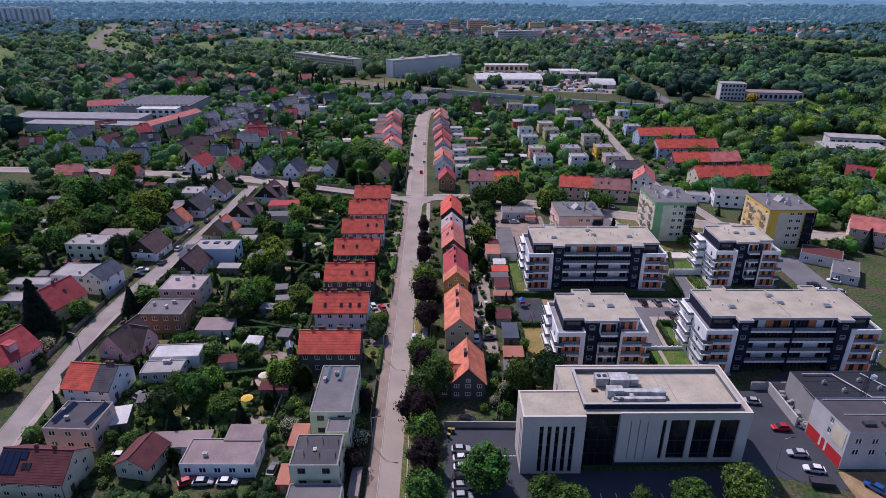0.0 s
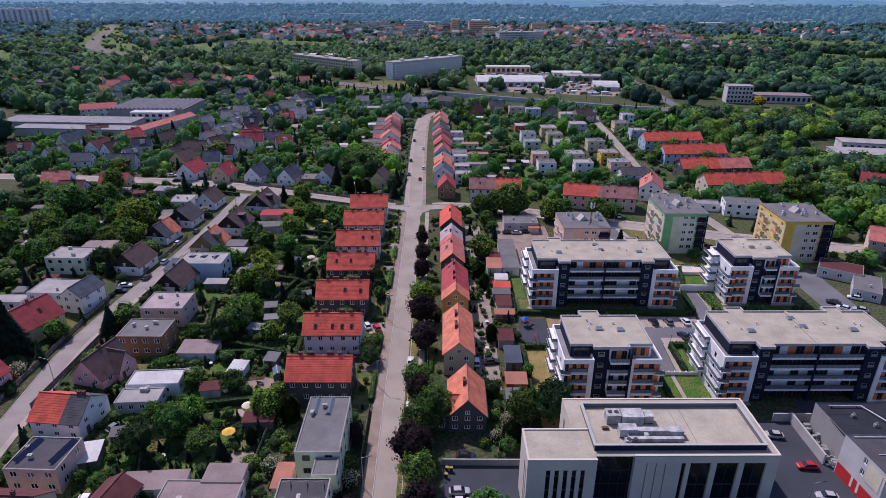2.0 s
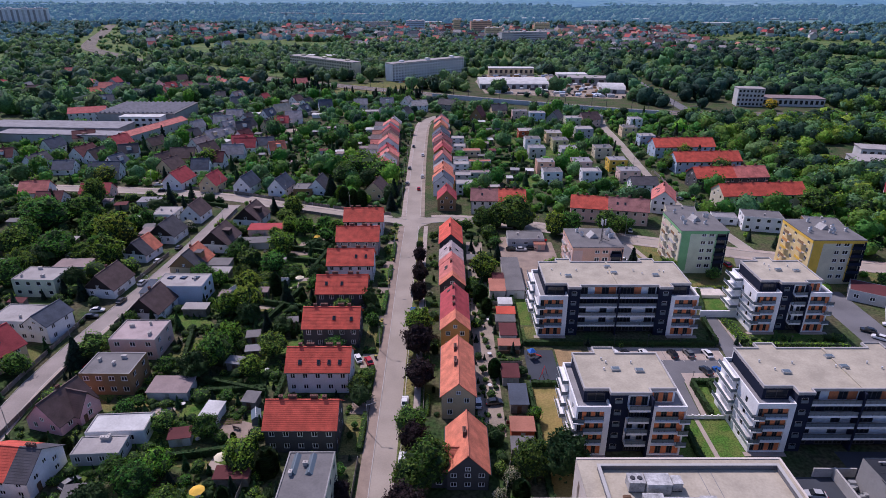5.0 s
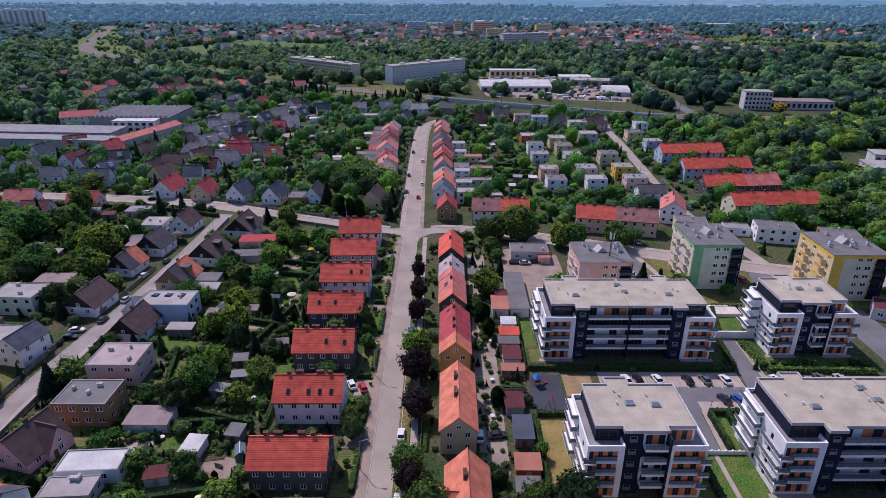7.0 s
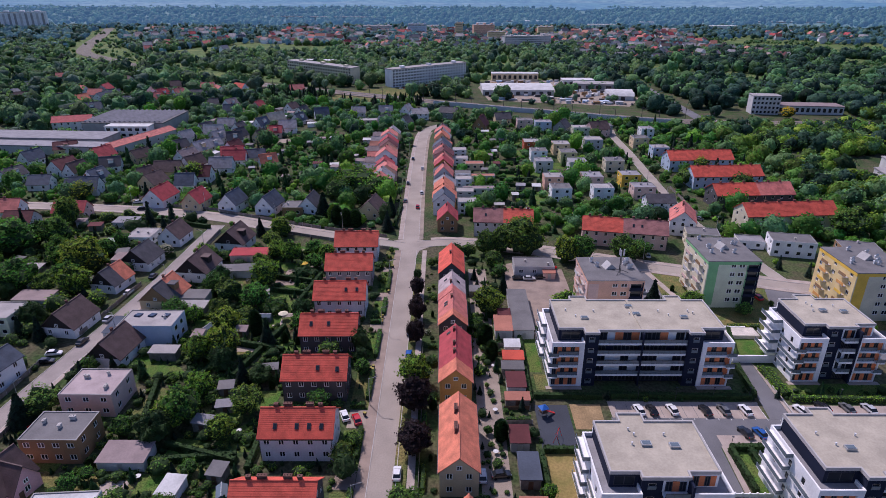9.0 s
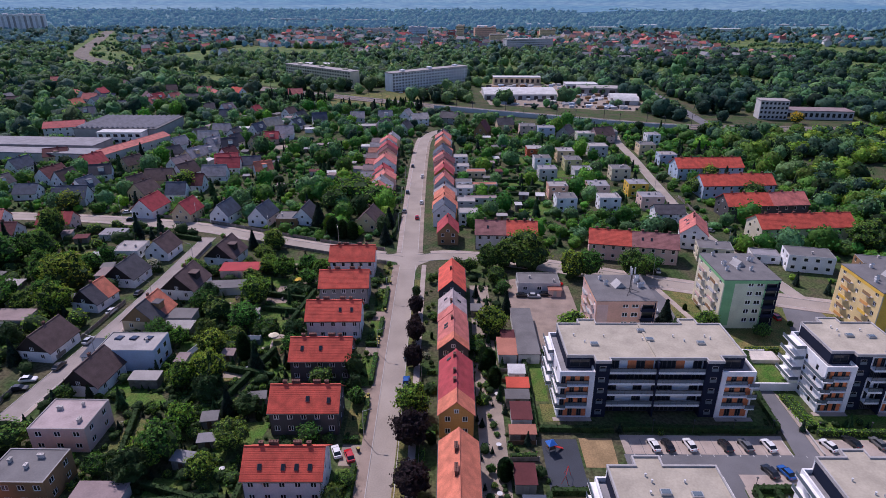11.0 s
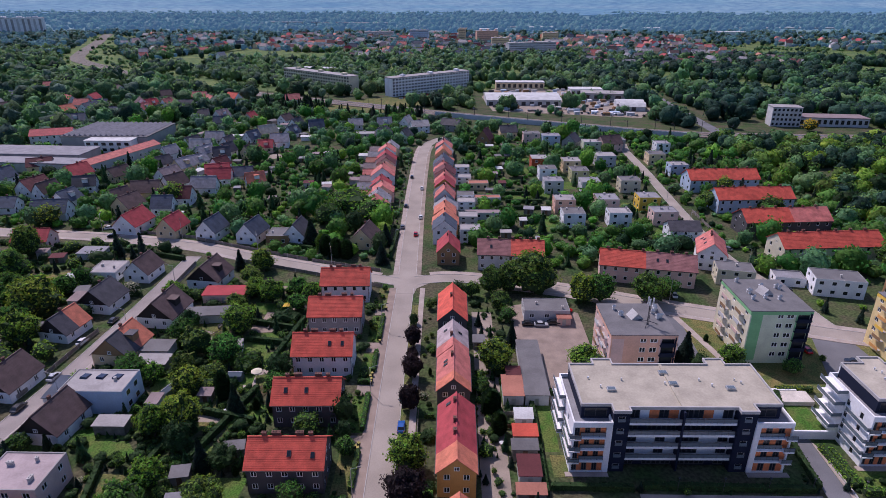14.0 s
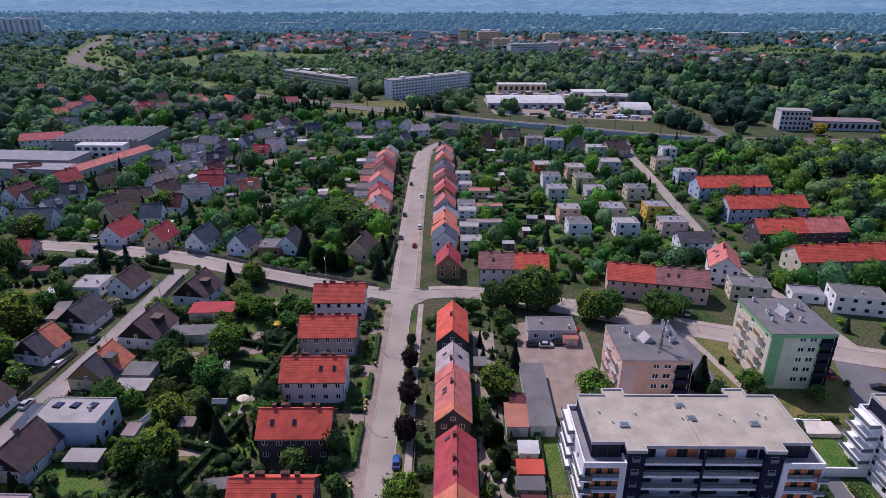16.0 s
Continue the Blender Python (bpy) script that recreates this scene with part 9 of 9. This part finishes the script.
flat_block("school", 246, 535, 20, 12, -8, 13.5, "light grey", "pale grey", 4, 7, "grey four-storey school beyond the railway", "school", cap=False)
flat_block("school", 281, 537, 48, 16, -6, 6.0, "light grey", "pink", 1, 12, "low grey school wing with a faded red roof", "school", cap=False)
def vault(x, y, w, d, rot, high, label):
    """A hall with a low curved white roof."""
    h = thing("market_hall", x, y, rot, label, "market hall", "market halls")
    claim(x, y, w / 2 + 1, d / 2 + 1, rot)
    W, D = w / 2, d / 2
    part("wall", Mesh().box(-W, W, -D, D, 0, high), wall_mat("light grey"), h)
    ring = [(-D - 0.5 + (d + 1) * k / 10, high + 0.1 + 2.6 * math.sin(math.pi * k / 10)) for k in range(11)]
    part("roof", Mesh().hull([[(px, py, pz) for py, pz in ring] for px in (-W - 0.5, W + 0.5)]), roof_mat("white", False), h, "curved white roof")
    for k in range(int(w / 7)):
        part("gate", Mesh().box(-W + 2 + 7 * k, -W + 5.5 + 7 * k, -D - 0.06, -D + 0.02, 0, 3.2), metal_dark, h)


vault(64, 634, 64, 40, 1, 4.6, "white market hall with a curved roof")
vault(152, 606, 22, 16, -6, 4.2, "white market hall with a curved roof behind")
flat_block("market_hall", 70, 710, 48, 12, 0, 7.0, "sand", "white", 1, 9, "long pale warehouse beyond the railway", "warehouse", cap=False)
flat_block("market_hall", 128, 672, 30, 16, 0, 6.0, "light grey", "white", 1, 6, "pale warehouse beside the road", "warehouse", cap=False)
flat_block("market_hall", 143, 648, 46, 18, -8, 6.0, "grey", "pale grey", 1, 5, "grey-roofed warehouse beside the road", "warehouse", cap=False)
vault(152, 596, 20, 14, -8, 3.6, "small pale sales hall")
goods, rfm = {}, random.Random(77)
for k in range(200):
    x, y = rfm.uniform(38, 150), rfm.uniform(566, 700)
    if inside([(30, 596), (148, 560), (166, 600), (146, 648), (126, 700), (46, 708), (32, 660)], x, y):
        w, e = rfm.uniform(1.0, 3.2), rfm.uniform(1.0, 2.6)
        goods.setdefault(("white", "light grey", "dark grey", "brown", "pale blue")[k % 5], Mesh()).box(x - w, x + w, y - w * 0.5, y + w * 0.5, 0, e)
for c, me in goods.items():
    single("market_goods", me, wall_mat(c), f"{c} stacked goods and vans in the market yard", "goods", kind="stuff")
flat_block("hangar", -155, 815, 40, 14, -8, 8.0, "pale blue", "white", 1, 6, "blue and white depot", "depot", cap=False)
flat_block("hall", 236, 348, 34, 16, -10, 5.5, "light grey", "pale grey", 1, 8, "pale low hall among trees", "hall", cap=False)
flat_block("hall", 252, 372, 30, 12, -14, 5.5, "light grey", "pale grey", 1, 8, "white low hall among trees", "hall", cap=False)
flat_block("apartment_slab", 121, 1052, 76, 14, 16, 19, "light grey", "pale grey", 6, 18, "grey slab block in the far town", "housing block", "far town blocks")
for x, y, w, rot, c, hh in ((20, 1295, 14, 0, "sand", 24), (66, 1285, 40, 10, "salmon", 22), (84, 1190, 30, 0, "sand", 16), (-62, 1330, 36, 0, "pale blue", 20), (190, 1330, 30, 0, "sand", 16), (-150, 1420, 60, 4, "light grey", 12)):
    flat_block("town_block", x, y, w, 14, rot, hh, c, "pale grey", 6, 8, f"{c} block in the far town", "housing block", "far town blocks")
slab_ = flat_block("tower_slab", -985, 1475, 180, 16, 22, 34, "white", "pale grey", 0, 0, "very long white high-rise slab with grey window bays far away", "housing block")
for k in range(17):
    part("window_bay", Mesh().box(-88 + 10.6 * k, -83.5 + 10.6 * k, -8.4, -7.9, 1.5, 32), wall_mat("grey" if k % 3 else "light grey"), slab_, "grey column of windows")
for k in range(6):
    part("lift_house", Mesh().box(-80 + 30 * k, -70 + 30 * k, -5, 5, 34.6, 37.5), wall_mat("white"), slab_)
ov = thing("overpass", -330, 1840, -8, "long pale motorway bridge far away", "bridge")
part("deck", Mesh().box(-170, 170, -6, 6, 9, 11), concrete, ov)
for k in range(9):
    part("pier", Mesh().box(-160 + 40 * k - 2, -160 + 40 * k + 2, -4, 4, 0, 9), concrete, ov)
single("motorway", Mesh().box(-160, 1500, 1795, 1811, 0, 3), concrete, "pale motorway line far away", "road", kind="structure", at=pose(0, 0, 0, 0, 0, -2))
for k in range(6):
    flat_block("warehouse", -40 + 130 * k, 1500 + (k * 97) % 240, 60, 20, 0, 8, "white", "white", 0, 0, "pale warehouse far away", "warehouse", "far warehouses", False)
rf = random.Random(31)
FAR = "houses of the far town"
for x0, x1, y0, y1, n in ((-260, -90, 590, 640, 8), (-420, -240, 540, 690, 18), (178, 330, 240, 330, 12)):
    for k in range(n):
        x, y = rf.uniform(x0, x1), rf.uniform(y0, y1)
        if free(x, y, 8):
            rc, wc = rf.choice(("red", "pink-red", "crimson", "brown", "grey", "slate")), rf.choice(("white", "sand", "light grey"))
            gable_house(x, y, 12, 9, rf.uniform(0, 180), 4.6, 4.2, wc, rc, 1, 2, 2, (), group=FAR, label=f"{wc} house with a {rc} roof in the far quarter")
# the far town, too small and too many to pick apart
town = {}
for x0, x1, y0, y1, n in ((-330, -20, 980, 1460, 250), (180, 460, 880, 1400, 270), (-20, 190, 1020, 1420, 110), (-640, -480, 1180, 1460, 34), (-480, -260, 960, 1300, 50), (560, 760, 1150, 1350, 24)):
    for k in range(n):
        x, y = rf.uniform(x0, x1), rf.uniform(y0, y1)
        if not free(x, y, 7):
            continue
        claim(x, y, 5, 5)
        w, d_, e, r_, a = rf.uniform(5, 8), rf.uniform(4, 5.5), rf.uniform(4.5, 7.5), rf.uniform(3.5, 5), rf.uniform(0, math.tau)
        rc, wc = rf.choice(("crimson", "rust", "pink-red", "pink", "maroon", "brown", "grey", "pale grey", "slate", "pink")), rf.choice(("white", "white", "light grey", "sand"))
        c, s = math.cos(a), math.sin(a)
        for key, me in (("wall_" + wc, Mesh().box(-w, w, -d_, d_, 0, e).poly((-w, -d_, e), (-w, 0, e + r_), (-w, d_, e)).poly((w, -d_, e), (w, d_, e), (w, 0, e + r_))), ("roof_" + rc, roof_shell(-w - 0.5, w + 0.5, d_, e, r_))):
            t = town.setdefault(key, Mesh())
            q = len(t.v)
            t.v.extend((x + c * vx - s * vy, y + s * vx + c * vy, vz) for vx, vy, vz in me.v)
            t.f.extend(tuple(q + i for i in f) for f in me.f)
for key, me in town.items():
    what, colour = key.split("_")
    single("town_" + what + "s", me, wall_mat(colour) if what == "wall" else roof_mat(colour), f"{colour} house {what}s of the far town", "town", kind="stuff")

# ---- woods ----
def scatter(n, x0, x1, y0, y1, r0, r1, keep):
    out = []
    for k in range(n):
        x, y = rf.uniform(x0, x1), rf.uniform(y0, y1)
        r = rf.uniform(r0, r1)
        if keep(x, y) and free(x, y, r * 0.5):
            out.append((x, y, r, r * rf.uniform(1.5, 2.1)))
    return out


def rail_y(x):
    for (ax, ay), (bx, by) in zip(rail_line, rail_line[1:]):
        if ax <= x <= bx:
            return ay + (by - ay) * (x - ax) / (bx - ax)
    return 880 if x < 0 else 500


# scrub on the railway slopes and meadows
MEADOWS = ([(-545, 960), (-735, 1400), (-668, 1360), (-520, 1070), (-388, 880), (-340, 745), (-395, 800), (-452, 822)], [(440, 1010), (640, 930), (760, 1020), (560, 1240), (430, 1220)], [(-330, 775), (-130, 665), (-118, 676), (-200, 735), (-330, 820)], [(455, 800), (500, 725), (560, 780), (640, 860), (520, 880)])
scrub = []
for k in range(9000):
    x, y = rf.uniform(-740, 760), rf.uniform(660, 1400)
    if any(inside(m, x, y) for m in MEADOWS) and noise.noise((x * 0.02, y * 0.02, 1)) > 0.02 and min((x - bx) ** 2 + (y - by) ** 2 for bx, by in branch) > 180:
        r = rf.uniform(1.2, 3.6)
        scrub.append((x, y, r, r * rf.uniform(1.2, 1.8)))
WOOD = (leaf_far, leaf_wood_dark, leaf_far, leaf_wood_light, leaf_far, leaf_wood_light, leaf_wood_hazy)
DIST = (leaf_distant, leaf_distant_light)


def open_land(x, y, scale, off, gap):
    """Whether trees grow here: woods with ragged clearings."""
    return noise.noise((x * scale, y * scale, off)) + 0.5 * noise.noise((x * scale * 3.1, y * scale * 3.1, off + 3)) > gap


woods("meadow_scrub", scrub, WOOD, "scrub and bushes on the railway slopes and meadows", 26, ICO1, 0.22)
dark_belt = scatter(260, -210, 10, 545, 610, 2.2, 3.6, lambda x, y: rail_y(x) - 60 < y < rail_y(x) - 13) + scatter(120, -300, -220, 660, 720, 3, 5, lambda x, y: y > rail_y(x) + 12) + scatter(90, 180, 560, 520, 900, 2.5, 4.5, lambda x, y: True)
woods("conifer_belt", [(x, y, r, r * 3.0) for x, y, r, h in dark_belt], (leaf_conifer, leaf_dark), "dark belt of conifers before the railway", 0, None, 0.2)
woods("market_trees", [(rfm.uniform(40, 150), rfm.uniform(566, 590), rfm.uniform(2, 4), rfm.uniform(4, 7)) for k in range(10)] + [(rfm.uniform(90, 150), rfm.uniform(640, 660), 4, 7) for k in range(8)] + [(100, 600, 7, 13), (106, 604, 6, 12), (50, 594, 6, 12), (46, 600, 6, 11)], WOOD, "green trees in the market yard", 80, ICO2, 0.14)
woods("woods_right", scatter(3600, 130, 560, 225, 520, 2.6, 5.8, lambda x, y: x > 164 + 0.03 * (y - 250) - max(0, y - 395) * 0.25 and open_land(x, y, 0.012, 0, -0.38)), (leaf_far, leaf_wood_dark, leaf_green, leaf_wood_light, leaf_dark, leaf_green, leaf_lime), "dense green woodland beside the houses", 64, ICO2, 0.17)
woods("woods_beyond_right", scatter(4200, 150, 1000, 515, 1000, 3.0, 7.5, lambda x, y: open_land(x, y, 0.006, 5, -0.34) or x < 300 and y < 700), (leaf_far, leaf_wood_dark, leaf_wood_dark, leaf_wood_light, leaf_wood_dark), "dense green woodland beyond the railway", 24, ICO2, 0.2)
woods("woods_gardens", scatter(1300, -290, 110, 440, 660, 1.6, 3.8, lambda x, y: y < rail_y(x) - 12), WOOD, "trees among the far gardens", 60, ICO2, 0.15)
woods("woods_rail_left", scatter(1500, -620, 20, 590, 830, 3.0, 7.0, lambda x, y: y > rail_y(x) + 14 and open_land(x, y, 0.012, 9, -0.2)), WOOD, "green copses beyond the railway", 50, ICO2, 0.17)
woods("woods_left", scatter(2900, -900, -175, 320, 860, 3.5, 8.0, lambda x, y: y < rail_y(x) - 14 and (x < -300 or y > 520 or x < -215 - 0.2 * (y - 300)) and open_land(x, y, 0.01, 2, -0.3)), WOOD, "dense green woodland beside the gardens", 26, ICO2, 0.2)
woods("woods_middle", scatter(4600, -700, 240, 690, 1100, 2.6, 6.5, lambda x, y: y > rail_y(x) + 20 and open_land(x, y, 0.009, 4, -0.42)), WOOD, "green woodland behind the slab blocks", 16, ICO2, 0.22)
woods("woods_town", scatter(9500, -1300, 1300, 980, 1560, 2.6, 6.5, lambda x, y: open_land(x, y, 0.007, 7, -0.36)), (leaf_town, leaf_wood_dark, leaf_town, leaf_wood_hazy), "trees among the far town", 8, ICO1, 0.26)
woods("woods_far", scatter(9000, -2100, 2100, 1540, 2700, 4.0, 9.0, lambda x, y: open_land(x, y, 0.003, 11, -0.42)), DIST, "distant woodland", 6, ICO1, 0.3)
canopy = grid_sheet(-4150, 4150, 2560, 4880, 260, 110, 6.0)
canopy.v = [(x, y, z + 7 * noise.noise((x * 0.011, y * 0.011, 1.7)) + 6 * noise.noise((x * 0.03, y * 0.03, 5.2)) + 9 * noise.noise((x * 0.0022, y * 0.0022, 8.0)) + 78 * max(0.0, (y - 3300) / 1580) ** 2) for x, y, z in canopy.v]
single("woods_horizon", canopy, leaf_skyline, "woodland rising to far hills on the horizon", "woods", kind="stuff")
